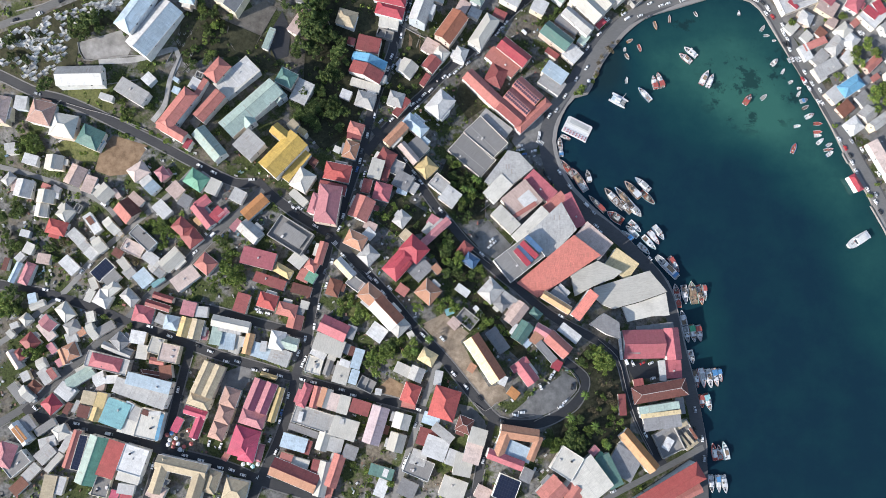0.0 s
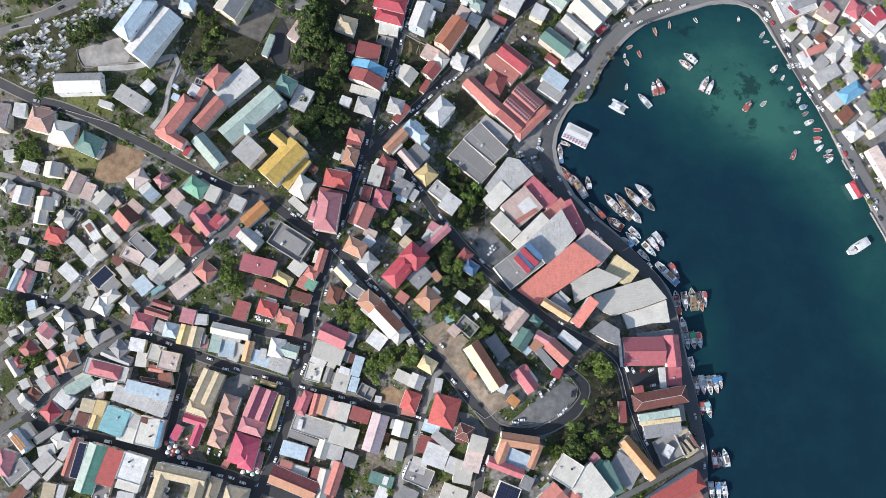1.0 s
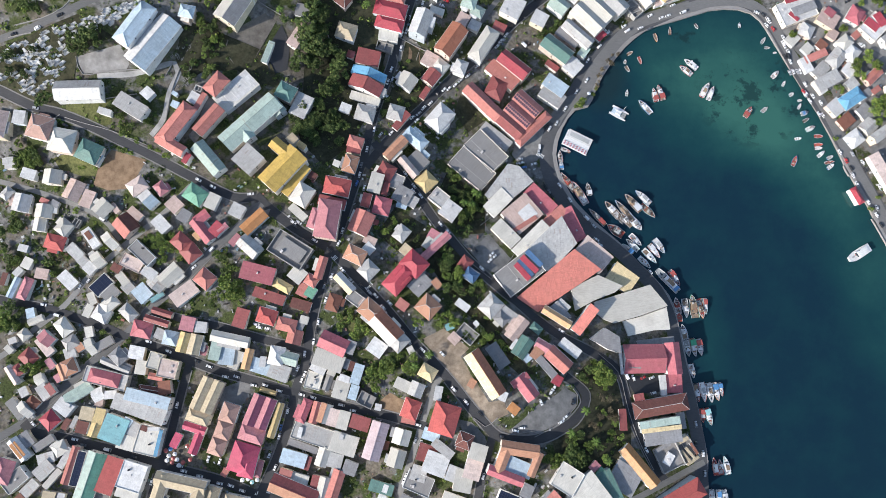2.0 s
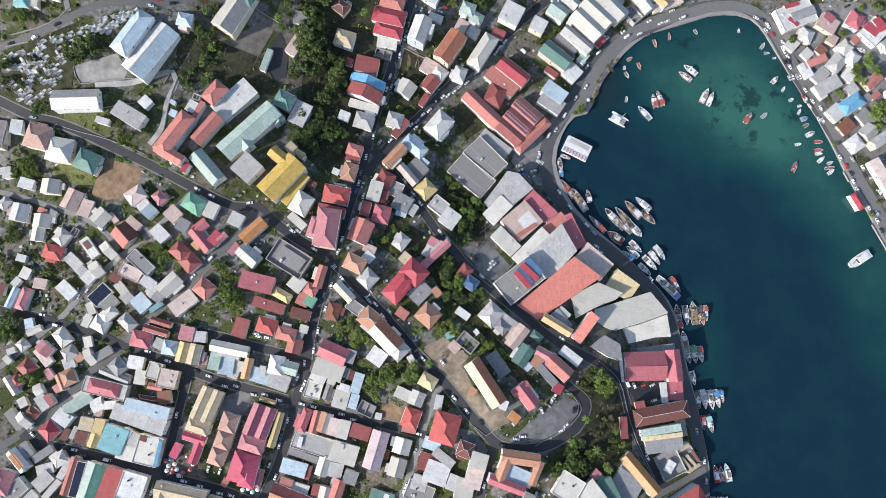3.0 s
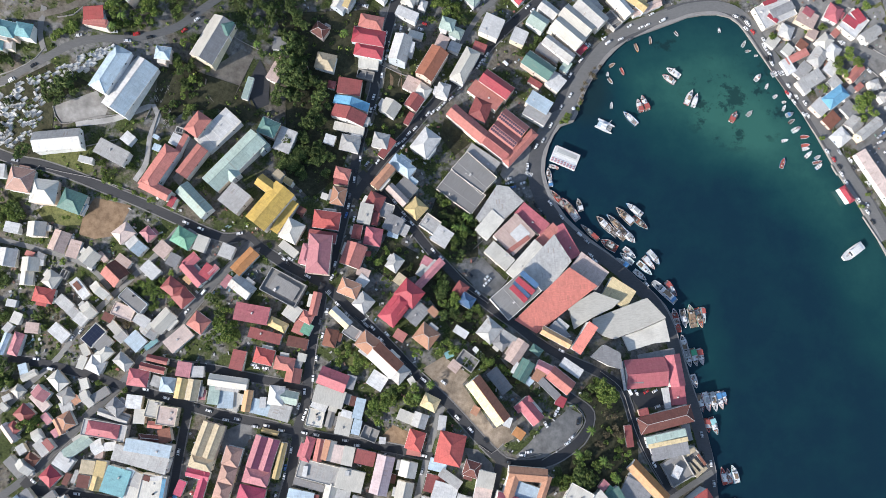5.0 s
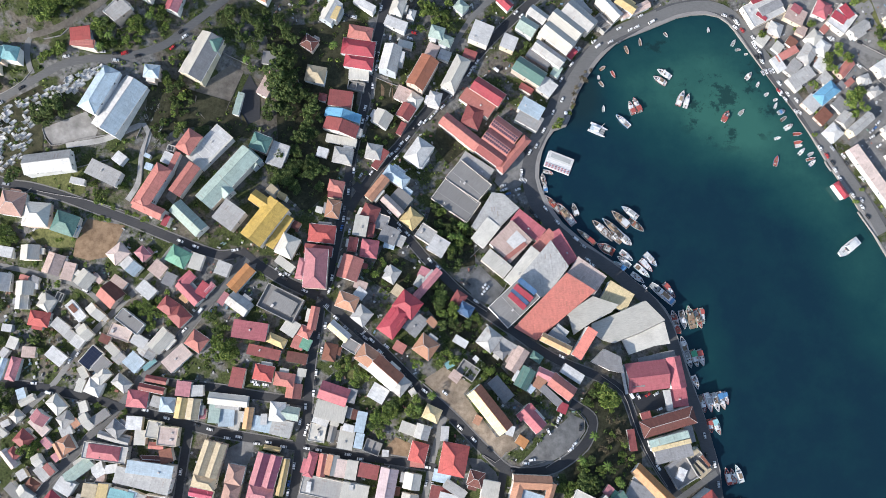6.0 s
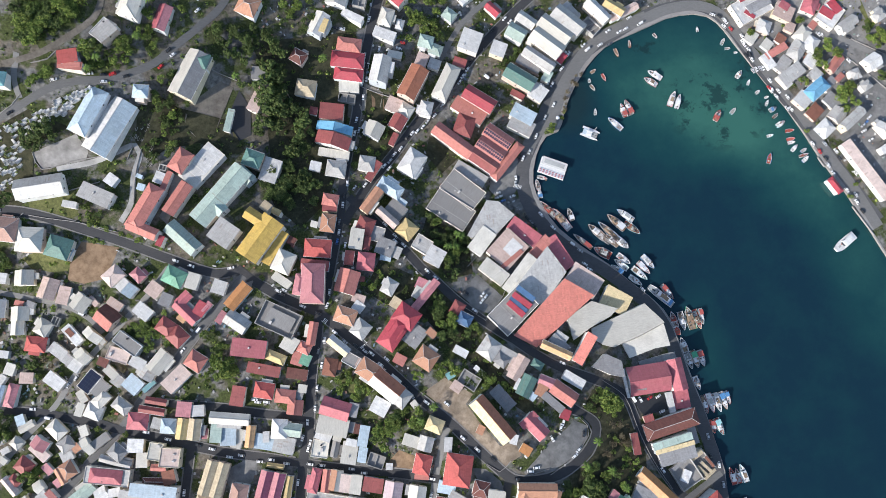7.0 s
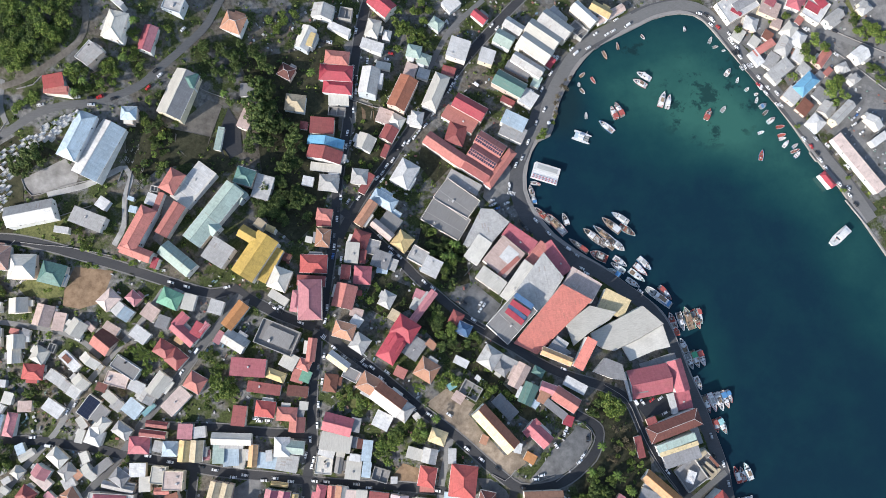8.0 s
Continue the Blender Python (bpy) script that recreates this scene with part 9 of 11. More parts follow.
tree(-159.8, 198.9, 3.3, 0)
tree(-159.8, 189.3, 2.8, 0)
tree(-160.2, 189.4, 2.3, 0)
tree(-139.7, 211.3, 3.3, 0)
tree(-162.5, 187.0, 2.9, 1)
tree(-165.2, 194.6, 2.3, 0)
tree(-163.4, 193.2, 3.0, 1)
tree(-102.7, 193.7, 3.9, 1)
tree(-81.5, 186.2, 4.2, 1)
tree(-91.3, 198.1, 4.2, 1)
tree(-96.2, 181.1, 3.4, 1)
tree(-120.1, 202.9, 4.0, 1)
tree(-94.6, 169.2, 4.1, 1)
tree(-89.4, 178.5, 3.8, 1)
tree(-116.4, 191.9, 3.8, 1)
tree(-104.3, 186.4, 3.6, 1)
tree(-104.5, 195.1, 4.2, 1)
tree(-97.2, 193.9, 3.2, 1)
tree(-85.5, 175.9, 4.1, 1)
tree(-91.9, 168.7, 4.1, 1)
tree(-115.6, 185.0, 4.0, 1)
tree(-85.8, 192.0, 3.4, 1)
tree(-102.8, 188.6, 4.1, 1)
tree(-120.5, 194.0, 3.7, 1)
tree(-98.0, 202.8, 3.2, 1)
tree(-109.6, 202.1, 3.8, 1)
tree(-111.9, 185.4, 4.0, 1)
tree(-107.8, 196.3, 3.2, 1)
tree(-120.0, 201.8, 3.8, 1)
tree(-84.7, 194.9, 3.2, 1)
tree(-110.7, 197.7, 4.1, 1)
tree(-121.7, 199.4, 3.3, 1)
tree(-105.3, 174.7, 2.6, 1)
tree(-125.1, 182.6, 3.0, 1)
tree(-86.7, 173.6, 3.7, 1)
tree(-88.7, 195.2, 4.1, 1)
tree(-103.8, 197.9, 2.7, 1)
tree(-66.8, 222.7, 3.2, 0)
tree(-58.1, 221.6, 2.9, 1)
tree(-64.6, 208.7, 2.4, 1)
tree(-71.8, 214.3, 2.3, 0)
tree(-58.1, 210.9, 3.1, 0)
tree(-77.2, 208.5, 2.6, 1)
tree(-59.8, 223.4, 2.7, 0)
tree(-73.1, 210.9, 2.5, 0)
tree(-63.1, 202.2, 3.1, 1)
tree(-76.6, 219.1, 3.4, 0)
tree(-68.3, 216.6, 2.8, 0)
tree(-59.2, 211.2, 3.0, 1)
tree(-60.8, 223.6, 2.7, 0)
tree(-66.4, 218.7, 3.1, 0)
tree(-70.2, 215.1, 2.5, 0)
tree(-64.3, 204.9, 2.5, 1)
tree(25.4, 222.4, 3.4, 0)
tree(9.6, 217.1, 3.0, 0)
tree(27.3, 202.7, 2.9, 0)
tree(20.2, 200.6, 3.7, 0)
tree(27.4, 197.4, 3.4, 0)
tree(31.1, 214.6, 3.7, 0)
tree(11.6, 213.5, 3.7, 1)
tree(26.4, 207.2, 3.2, 0)
tree(28.8, 221.4, 3.4, 0)
tree(36.2, 223.0, 3.1, 0)
tree(8.4, 195.0, 3.5, 0)
tree(12.2, 210.0, 3.0, 1)
tree(31.4, 227.8, 3.3, 0)
tree(31.3, 197.2, 2.9, 0)
tree(18.4, 198.7, 2.6, 1)
tree(14.1, 223.0, 3.3, 0)
tree(10.2, 206.5, 3.0, 0)
tree(31.1, 194.5, 3.8, 1)
tree(17.2, 205.6, 6.0, 0)
tree(16.2, 212.0, 4.3, 0)
tree(363.4, 151.0, 2.9, 0)
tree(365.2, 161.1, 4.3, 0)
tree(370.1, 153.1, 3.9, 0)
tree(359.5, 155.7, 4.0, 0)
tree(357.9, 170.6, 2.9, 0)
tree(359.5, 166.1, 3.2, 0)
tree(371.8, 158.5, 3.9, 0)
tree(357.8, 158.0, 2.9, 0)
tree(376.3, 151.7, 3.4, 0)
tree(363.2, 158.9, 2.6, 0)
tree(355.9, 165.3, 4.2, 1)
tree(378.5, 152.3, 3.2, 0)
tree(361.6, 167.1, 2.7, 0)
tree(373.8, 147.5, 4.2, 0)
tree(374.9, 152.2, 3.5, 1)
tree(373.2, 156.9, 3.6, 0)
tree(367.7, 157.7, 3.8, 0)
tree(368.3, 154.9, 2.6, 0)
tree(370.3, 116.9, 2.5, 1)
tree(365.9, 127.7, 1.8, 1, "bush")
tree(369.4, 119.7, 1.7, 0, "bush")
tree(368.3, 125.6, 2.5, 1)
tree(369.8, 118.2, 2.8, 1)
tree(361.1, 130.3, 2.7, 1)
tree(360.4, 125.6, 2.7, 1)
tree(366.9, 116.4, 1.8, 0, "bush")
tree(365.1, 127.5, 2.9, 1)
tree(370.0, 127.5, 1.9, 0, "bush")
tree(363.2, 130.1, 2.2, 1)
tree(366.0, 120.1, 2.4, 1)
tree(364.7, 128.5, 1.7, 1, "bush")
tree(370.3, 122.9, 2.6, 0)
tree(-294.3, 25.8, 1.4, 1, "bush")
tree(-276.9, 65.6, 2.0, 0, "bush")
tree(-289.9, 10.1, 1.6, 0, "bush")
tree(-263.2, 47.1, 1.9, 0, "bush")
tree(-277.1, 35.8, 1.9, 0, "bush")
tree(-183.8, 15.3, 2.0, 1, "bush")
tree(-185.5, 26.4, 1.8, 0, "bush")
tree(-243.8, 61.1, 1.7, 0, "bush")
tree(-209.0, -6.9, 1.3, 0, "bush")
tree(-264.9, 27.0, 1.7, 0, "bush")
tree(-235.4, 60.5, 1.8, 0, "bush")
tree(-221.3, 22.3, 1.7, 0, "bush")
tree(-249.6, -10.4, 1.7, 0, "bush")
tree(-280.3, 72.0, 1.7, 0, "bush")
tree(-183.1, 46.9, 1.7, 0, "bush")
tree(-238.4, 48.5, 1.7, 0, "bush")
tree(-300.1, -12.7, 2.0, 0, "bush")
tree(-206.7, 39.1, 1.4, 1, "bush")
tree(-267.1, 5.2, 1.5, 0, "bush")
tree(-292.2, 18.7, 2.0, 0, "bush")
tree(-291.7, 28.5, 1.4, 0, "bush")
tree(-287.4, 57.9, 1.7, 0, "bush")
tree(-184.6, 14.3, 1.3, 1, "bush")
tree(-286.4, -6.8, 2.0, 0, "bush")
tree(-269.3, -1.1, 1.5, 1, "bush")
tree(-301.2, 1.4, 2.1, 0, "bush")
tree(-256.4, -22.6, 1.8, 0, "bush")
tree(-201.0, 11.6, 1.9, 0, "bush")
tree(-260.6, 30.0, 1.4, 1, "bush")
tree(-183.7, 43.0, 1.8, 0, "bush")
tree(-221.0, 27.2, 1.7, 0, "bush")
tree(-282.8, 71.0, 1.7, 0, "bush")
tree(-267.9, -20.9, 2.1, 1, "bush")
tree(-236.0, 23.8, 1.5, 0, "bush")
tree(-229.6, 43.2, 1.7, 0, "bush")
tree(-293.0, 31.6, 2.0, 0, "bush")
tree(-222.3, -7.6, 1.8, 0, "bush")
tree(-247.0, 60.8, 1.4, 0, "bush")
tree(-291.6, -7.7, 1.5, 0, "bush")
tree(-230.3, 11.8, 2.0, 0, "bush")
tree(-244.6, 53.3, 1.7, 0, "bush")
tree(-176.6, 19.5, 2.1, 0, "bush")
tree(-197.8, 14.6, 1.7, 0, "bush")
tree(-252.4, -7.3, 1.7, 0, "bush")
tree(-261.3, -15.8, 1.5, 0, "bush")
tree(-174.0, 32.8, 1.8, 0, "bush")
tree(-199.0, 15.2, 1.3, 0, "bush")
tree(-227.4, 29.0, 1.7, 0, "bush")
tree(-299.6, 6.5, 1.5, 1, "bush")
tree(-262.8, 46.3, 1.6, 0, "bush")
tree(-183.0, 13.2, 1.5, 0, "bush")
tree(-254.7, 0.6, 1.7, 0, "bush")
tree(-243.2, -24.4, 1.9, 0, "bush")
tree(-228.3, -27.5, 1.7, 1, "bush")
tree(-292.9, -69.5, 2.1, 1, "bush")
tree(-255.8, 17.9, 1.8, 1, "bush")
tree(-290.9, -41.5, 1.7, 1, "bush")
tree(-296.5, -6.7, 1.9, 1, "bush")
tree(-242.8, -68.2, 1.6, 1, "bush")
tree(-238.9, -64.4, 2.0, 1, "bush")
tree(-278.6, 6.5, 1.5, 1, "bush")
tree(-299.3, -42.6, 2.0, 1, "bush")
tree(-277.5, 20.9, 1.5, 1, "bush")
tree(-262.0, -2.4, 1.3, 1, "bush")
tree(-290.6, -45.3, 1.4, 1, "bush")
tree(-293.9, 1.4, 1.5, 1, "bush")
tree(-261.5, -20.6, 1.6, 1, "bush")
tree(-277.4, 11.5, 2.0, 1, "bush")
tree(-225.6, -8.8, 1.9, 1, "bush")
tree(-291.5, 36.3, 1.6, 1, "bush")
tree(-230.7, -32.3, 2.0, 1, "bush")
tree(-256.6, -61.0, 2.1, 1, "bush")
tree(-280.7, 28.2, 2.0, 1, "bush")
tree(-293.2, -71.1, 1.8, 1, "bush")
tree(-247.1, 13.5, 2.1, 1, "bush")
tree(-278.1, 17.7, 1.4, 1, "bush")
tree(-263.5, 20.9, 1.5, 1, "bush")
tree(-230.9, 6.6, 1.7, 0, "bush")
tree(-296.1, -1.0, 1.7, 1, "bush")
tree(-224.6, 33.3, 2.1, 1, "bush")
tree(-275.8, -52.9, 2.0, 1, "bush")
tree(-267.8, -21.0, 1.6, 0, "bush")
tree(-289.4, -41.2, 1.6, 1, "bush")
tree(-282.8, -68.0, 1.8, 1, "bush")
tree(-274.7, -75.8, 2.0, 1, "bush")
tree(-262.7, -9.3, 1.3, 1, "bush")
tree(-224.5, 27.3, 1.5, 0, "bush")
tree(-293.6, 23.8, 1.5, 1, "bush")
tree(-293.5, -23.1, 1.7, 1, "bush")
tree(-270.3, -23.3, 2.1, 1, "bush")
tree(-249.2, -6.6, 1.9, 1, "bush")
tree(-281.8, -4.6, 1.9, 0, "bush")
tree(-255.5, 49.2, 1.8, 0, "bush")
tree(-38.4, -3.0, 1.3, 0, "bush")
tree(-35.8, 28.4, 1.7, 0, "bush")
tree(-36.5, 19.7, 1.3, 1, "bush")
tree(-8.7, -8.9, 1.8, 0, "bush")
tree(-92.8, 1.1, 1.7, 0, "bush")
tree(-93.2, 33.2, 1.3, 1, "bush")
tree(-65.0, 26.6, 1.5, 0, "bush")
tree(-46.4, 21.4, 2.1, 0, "bush")
tree(-36.2, 12.5, 1.9, 0, "bush")
tree(-65.3, 16.6, 2.1, 0, "bush")
tree(-5.8, -41.2, 2.1, 0, "bush")
tree(-37.2, 6.7, 1.8, 0, "bush")
tree(-69.7, 12.0, 1.9, 0, "bush")
tree(-62.9, -37.2, 2.1, 0, "bush")
tree(-45.6, 21.7, 2.0, 0, "bush")
tree(-132.1, -0.2, 1.7, 0, "bush")
tree(-34.5, 26.8, 1.4, 0, "bush")
tree(-16.9, -28.5, 1.9, 0, "bush")
tree(-18.2, 15.2, 1.7, 1, "bush")
tree(-143.2, 33.3, 1.5, 0, "bush")
tree(-114.8, -2.6, 1.8, 0, "bush")
tree(-90.4, 33.8, 1.7, 1, "bush")
tree(-145.0, -11.3, 1.6, 1, "bush")
tree(-20.6, -42.2, 1.9, 0, "bush")
tree(-74.9, -47.2, 2.0, 1, "bush")
tree(-35.5, 1.7, 1.8, 0, "bush")
tree(-14.6, -40.0, 1.3, 0, "bush")
tree(-70.5, 11.3, 1.5, 0, "bush")
tree(-117.1, 17.0, 1.5, 1, "bush")
tree(-24.2, 20.1, 1.7, 0, "bush")
tree(-63.9, 25.5, 1.6, 0, "bush")
tree(-91.8, 23.4, 1.6, 0, "bush")
tree(-33.4, 19.6, 1.5, 0, "bush")
tree(-144.1, 0.9, 2.0, 0, "bush")
tree(-25.3, 34.3, 1.3, 1, "bush")
tree(-94.3, 21.6, 1.5, 1, "bush")
tree(-21.0, 24.2, 1.6, 0, "bush")
tree(-135.7, 0.1, 1.6, 1, "bush")
tree(-28.4, 38.2, 1.4, 0, "bush")
tree(-13.8, 28.6, 1.7, 0, "bush")
tree(-13.4, 7.1, 1.9, 0, "bush")
tree(-88.7, 6.2, 2.1, 0, "bush")
tree(-25.4, 26.5, 1.7, 0, "bush")
tree(-115.7, 25.6, 1.4, 0, "bush")
tree(-47.6, 11.4, 2.1, 0, "bush")
tree(-56.2, 30.7, 1.7, 1, "bush")
tree(-107.1, -12.6, 1.6, 1, "bush")
tree(-112.0, 33.1, 2.0, 0, "bush")
tree(-71.4, -48.4, 1.5, 0, "bush")
tree(-53.8, -44.7, 1.5, 0, "bush")
tree(41.0, -30.6, 1.4, 0, "bush")
tree(55.0, -81.7, 1.6, 1, "bush")
tree(15.8, -32.4, 1.4, 0, "bush")
tree(9.0, -9.1, 1.7, 1, "bush")
tree(12.8, -43.5, 2.1, 1, "bush")
tree(40.2, -74.3, 1.9, 1, "bush")
tree(58.4, -74.8, 2.2, 1)
tree(38.5, -66.2, 1.9, 0, "bush")
tree(17.1, -21.4, 1.3, 1, "bush")
tree(26.4, -21.9, 1.7, 0, "bush")
tree(47.5, -55.6, 1.6, 1, "bush")
tree(46.7, -68.7, 1.7, 0, "bush")
tree(16.3, -32.9, 1.3, 1, "bush")
tree(10.8, -45.3, 2.0, 1, "bush")
tree(25.7, -53.2, 2.0, 1, "bush")
tree(10.7, -20.3, 1.8, 1, "bush")
tree(23.3, -57.6, 1.3, 1, "bush")
tree(38.5, -31.9, 1.4, 1, "bush")
tree(14.1, -43.8, 1.9, 1, "bush")
tree(56.4, -81.3, 2.5, 1)
tree(54.5, -43.7, 1.7, 1, "bush")
tree(21.5, -51.3, 2.4, 1)
tree(29.7, -41.3, 2.4, 0)
tree(55.1, -71.9, 1.8, 1, "bush")
tree(27.5, -21.9, 2.0, 1, "bush")
tree(17.9, -25.2, 1.8, 0, "bush")
tree(-160.5, -20.3, 1.8, 0, "bush")
tree(-135.3, -25.0, 1.7, 0, "bush")
tree(-110.1, -42.9, 1.4, 0, "bush")
tree(-135.4, -25.0, 1.8, 0, "bush")
tree(-169.4, -27.9, 1.9, 0, "bush")
tree(-137.1, -24.8, 1.6, 0, "bush")
tree(-118.8, -32.0, 1.4, 0, "bush")
tree(-99.1, -38.2, 1.5, 0, "bush")
tree(-169.2, -37.0, 1.7, 1, "bush")
tree(-139.4, -21.3, 1.4, 0, "bush")
tree(-127.0, -33.0, 1.5, 0, "bush")
tree(-141.5, -22.8, 1.3, 0, "bush")
tree(-169.5, -28.1, 1.9, 1, "bush")
tree(-125.9, -27.9, 1.3, 0, "bush")
tree(-142.5, -28.5, 1.6, 0, "bush")
tree(-124.7, -27.7, 1.9, 0, "bush")
tree(-158.6, -25.0, 2.1, 0, "bush")
tree(-154.9, -24.6, 1.4, 1, "bush")
tree(-106.1, -29.4, 1.7, 0, "bush")
tree(-138.2, -30.6, 1.7, 0, "bush")
tree(-131.4, -33.0, 1.3, 0, "bush")
tree(-156.1, -32.3, 2.1, 1, "bush")
tree(-140.1, -27.1, 1.5, 0, "bush")
tree(-102.5, -40.2, 1.6, 0, "bush")
tree(-127.7, -35.4, 1.8, 1, "bush")
tree(-136.5, -21.9, 2.1, 0, "bush")
tree(-197.1, 72.7, 1.3, 1, "bush")
tree(-222.6, 74.7, 1.5, 1, "bush")
tree(-219.5, 73.5, 1.5, 0, "bush")
tree(-192.8, 71.3, 1.5, 0, "bush")
tree(-208.0, 78.9, 2.0, 0, "bush")
tree(-187.0, 68.4, 1.8, 0, "bush")
tree(-216.1, 82.9, 1.9, 1, "bush")
tree(-211.1, 70.2, 1.8, 0, "bush")
tree(-215.3, 72.2, 2.1, 0, "bush")
tree(-188.6, 68.2, 1.8, 0, "bush")
tree(-217.5, 82.6, 1.9, 0, "bush")
tree(-212.4, 70.3, 1.3, 0, "bush")
tree(-207.7, 78.1, 1.7, 0, "bush")
tree(-210.7, 80.3, 1.5, 1, "bush")
tree(-198.3, 74.0, 1.4, 1, "bush")
tree(-206.8, 77.2, 1.4, 1, "bush")
tree(-194.5, 72.2, 1.6, 0, "bush")
tree(-216.0, 71.4, 1.7, 0, "bush")
tree(-188.9, 68.9, 2.1, 0, "bush")
tree(-218.4, 84.1, 1.8, 0, "bush")
tree(-174.7, 61.2, 1.5, 0, "bush")
tree(-198.7, 74.1, 1.8, 0, "bush")
tree(-217.3, 86.4, 2.1, 1, "bush")
tree(-216.2, 92.9, 1.3, 0, "bush")
tree(-201.0, 89.9, 2.3, 0)
tree(-198.1, 89.7, 1.9, 1, "bush")
tree(-208.8, 88.1, 2.2, 1)
tree(-201.0, 102.7, 2.3, 1)
tree(-223.1, 87.4, 1.4, 0, "bush")
tree(-213.9, 85.3, 2.5, 0)
tree(-195.3, 96.2, 1.8, 1, "bush")
tree(-217.6, 88.6, 2.5, 0)
tree(-224.1, 101.9, 2.0, 1, "bush")
tree(-210.8, 88.2, 2.4, 1)
tree(-199.1, 92.0, 2.0, 0, "bush")
tree(-217.3, 94.9, 1.8, 0, "bush")
tree(-217.9, 92.9, 2.5, 0)
tree(-204.5, 102.3, 1.7, 1, "bush")
tree(-18.8, 125.3, 2.5, 1)
tree(5.1, 94.0, 1.7, 0, "bush")
tree(-20.4, 117.3, 2.3, 1)
tree(-14.4, 119.0, 1.3, 1, "bush")
tree(5.8, 113.7, 1.3, 1, "bush")
tree(-31.1, 113.7, 2.0, 0, "bush")
tree(-7.3, 108.0, 1.7, 1, "bush")
tree(-16.6, 131.7, 2.1, 0, "bush")
tree(-26.2, 92.4, 1.9, 1, "bush")
tree(-1.9, 91.5, 2.5, 1)
tree(-17.2, 91.7, 2.5, 0)
tree(-31.2, 118.2, 1.6, 0, "bush")
tree(-25.0, 146.3, 1.8, 0, "bush")
tree(-23.7, 94.0, 2.0, 1, "bush")
tree(-6.4, 93.9, 2.5, 1)
tree(1.9, 91.5, 1.5, 0, "bush")
tree(-18.5, 101.2, 1.6, 0, "bush")
tree(-21.2, 116.5, 1.3, 0, "bush")
tree(-31.3, 144.5, 1.7, 1, "bush")
tree(-16.4, 140.3, 1.4, 1, "bush")
tree(90.3, 185.8, 2.0, 1, "bush")
tree(77.7, 173.9, 2.3, 0)
tree(85.9, 181.1, 2.8, 1)
tree(84.3, 174.9, 2.5, 1)
tree(86.1, 177.9, 2.0, 0, "bush")
tree(72.9, 169.5, 2.5, 1)
tree(76.7, 175.7, 2.2, 1)
tree(85.6, 179.3, 1.9, 1, "bush")
tree(83.5, 175.3, 2.1, 0, "bush")
tree(76.5, 169.6, 1.8, 0, "bush")
tree(80.6, 172.9, 2.3, 1)
tree(88.9, 180.7, 2.2, 1)
tree(74.5, 171.2, 2.7, 1)
tree(82.6, 175.3, 2.5, 1)
tree(-51.8, -166.9, 2.5, 0)
tree(-49.2, -154.6, 2.4, 1)
tree(-37.0, -159.1, 2.4, 0)
tree(-50.1, -158.3, 1.9, 0, "bush")
tree(-36.1, -160.1, 2.4, 0)
tree(-43.2, -159.6, 2.5, 0)
tree(-62.0, -147.4, 2.3, 0)
tree(-52.5, -151.1, 2.2, 0)
tree(-53.6, -152.8, 2.0, 0, "bush")
tree(-44.5, -156.0, 1.5, 0, "bush")
tree(-51.4, -161.7, 2.1, 1, "bush")
tree(-45.1, -157.6, 1.9, 0, "bush")
tree(-49.3, -162.1, 1.7, 0, "bush")
tree(-59.0, -149.7, 1.6, 1, "bush")
tree(-3.9, -150.5, 2.1, 1, "bush")
tree(-4.4, -147.7, 1.5, 0, "bush")
tree(-10.5, -145.9, 1.5, 1, "bush")
tree(6.5, -137.2, 2.1, 1, "bush")
tree(-9.7, -140.4, 1.6, 0, "bush")
tree(-8.7, -148.5, 1.3, 0, "bush")
tree(-0.8, -147.1, 1.6, 0, "bush")
tree(6.9, -135.3, 2.1, 1, "bush")
tree(-7.3, -124.6, 1.9, 0, "bush")
tree(7.3, -135.8, 1.5, 0, "bush")
tree(72.9, -136.0, 2.0, 0, "bush")
tree(76.3, -132.9, 2.9, 0)
tree(69.2, -137.5, 2.4, 0)
tree(72.9, -136.7, 2.3, 0)
tree(65.6, -134.0, 2.2, 1)
tree(72.3, -131.7, 2.8, 0)
tree(70.9, -137.4, 2.4, 1)
tree(73.7, -133.4, 2.2, 0)
tree(74.0, -132.0, 2.1, 0, "bush")
tree(68.5, -134.3, 1.8, 0, "bush")
tree(71.2, -134.5, 2.1, 0, "bush")
tree(67.6, -132.5, 2.6, 0)
tree(69.9, -138.6, 1.8, 0, "bush")
tree(71.2, -136.8, 2.9, 0)
tree(64.0, -134.5, 2.7, 0)
tree(65.0, -131.9, 2.4, 0)
palm(19.5, 39.1, 7.1, -2)
palm(24.5, 46.5, 8.1, -0)
palm(98.2, -122.7, 7.7, -2)
palm(90.9, -102.5, 9.5, -3)
palm(107.0, -135.7, 7.2, 1)
palm(-20.1, -72.6, 9.8, 4)
palm(-10.9, -65.3, 8.7, -1)
palm(80.7, -116.8, 9.9, 3)
palm(-156.2, 213.9, 9.8, 0)
palm(-167.2, 192.8, 8.5, 1)
palm(-197.8, 174.4, 8.9, -2)
palm(-191.7, 180.5, 8.1, 4)
palm(-113.2, 169.8, 7.6, 6)
palm(-54.5, 181.8, 8.0, 1)
tree(-265.2, 158.4, 2.9, 1)
tree(-263.9, 156.6, 2.2, 0)
tree(-271.3, 155.8, 2.5, 0)
tree(-273.4, 160.3, 2.3, 1)
tree(-276.0, 156.2, 2.5, 1)
tree(-274.1, 158.6, 2.3, 1)
tree(-275.4, 160.7, 3.2, 1)
tree(-264.9, 157.2, 3.1, 1)
tree(-226.1, 172.5, 2.2, 0)
tree(-228.0, 172.1, 3.1, 0)
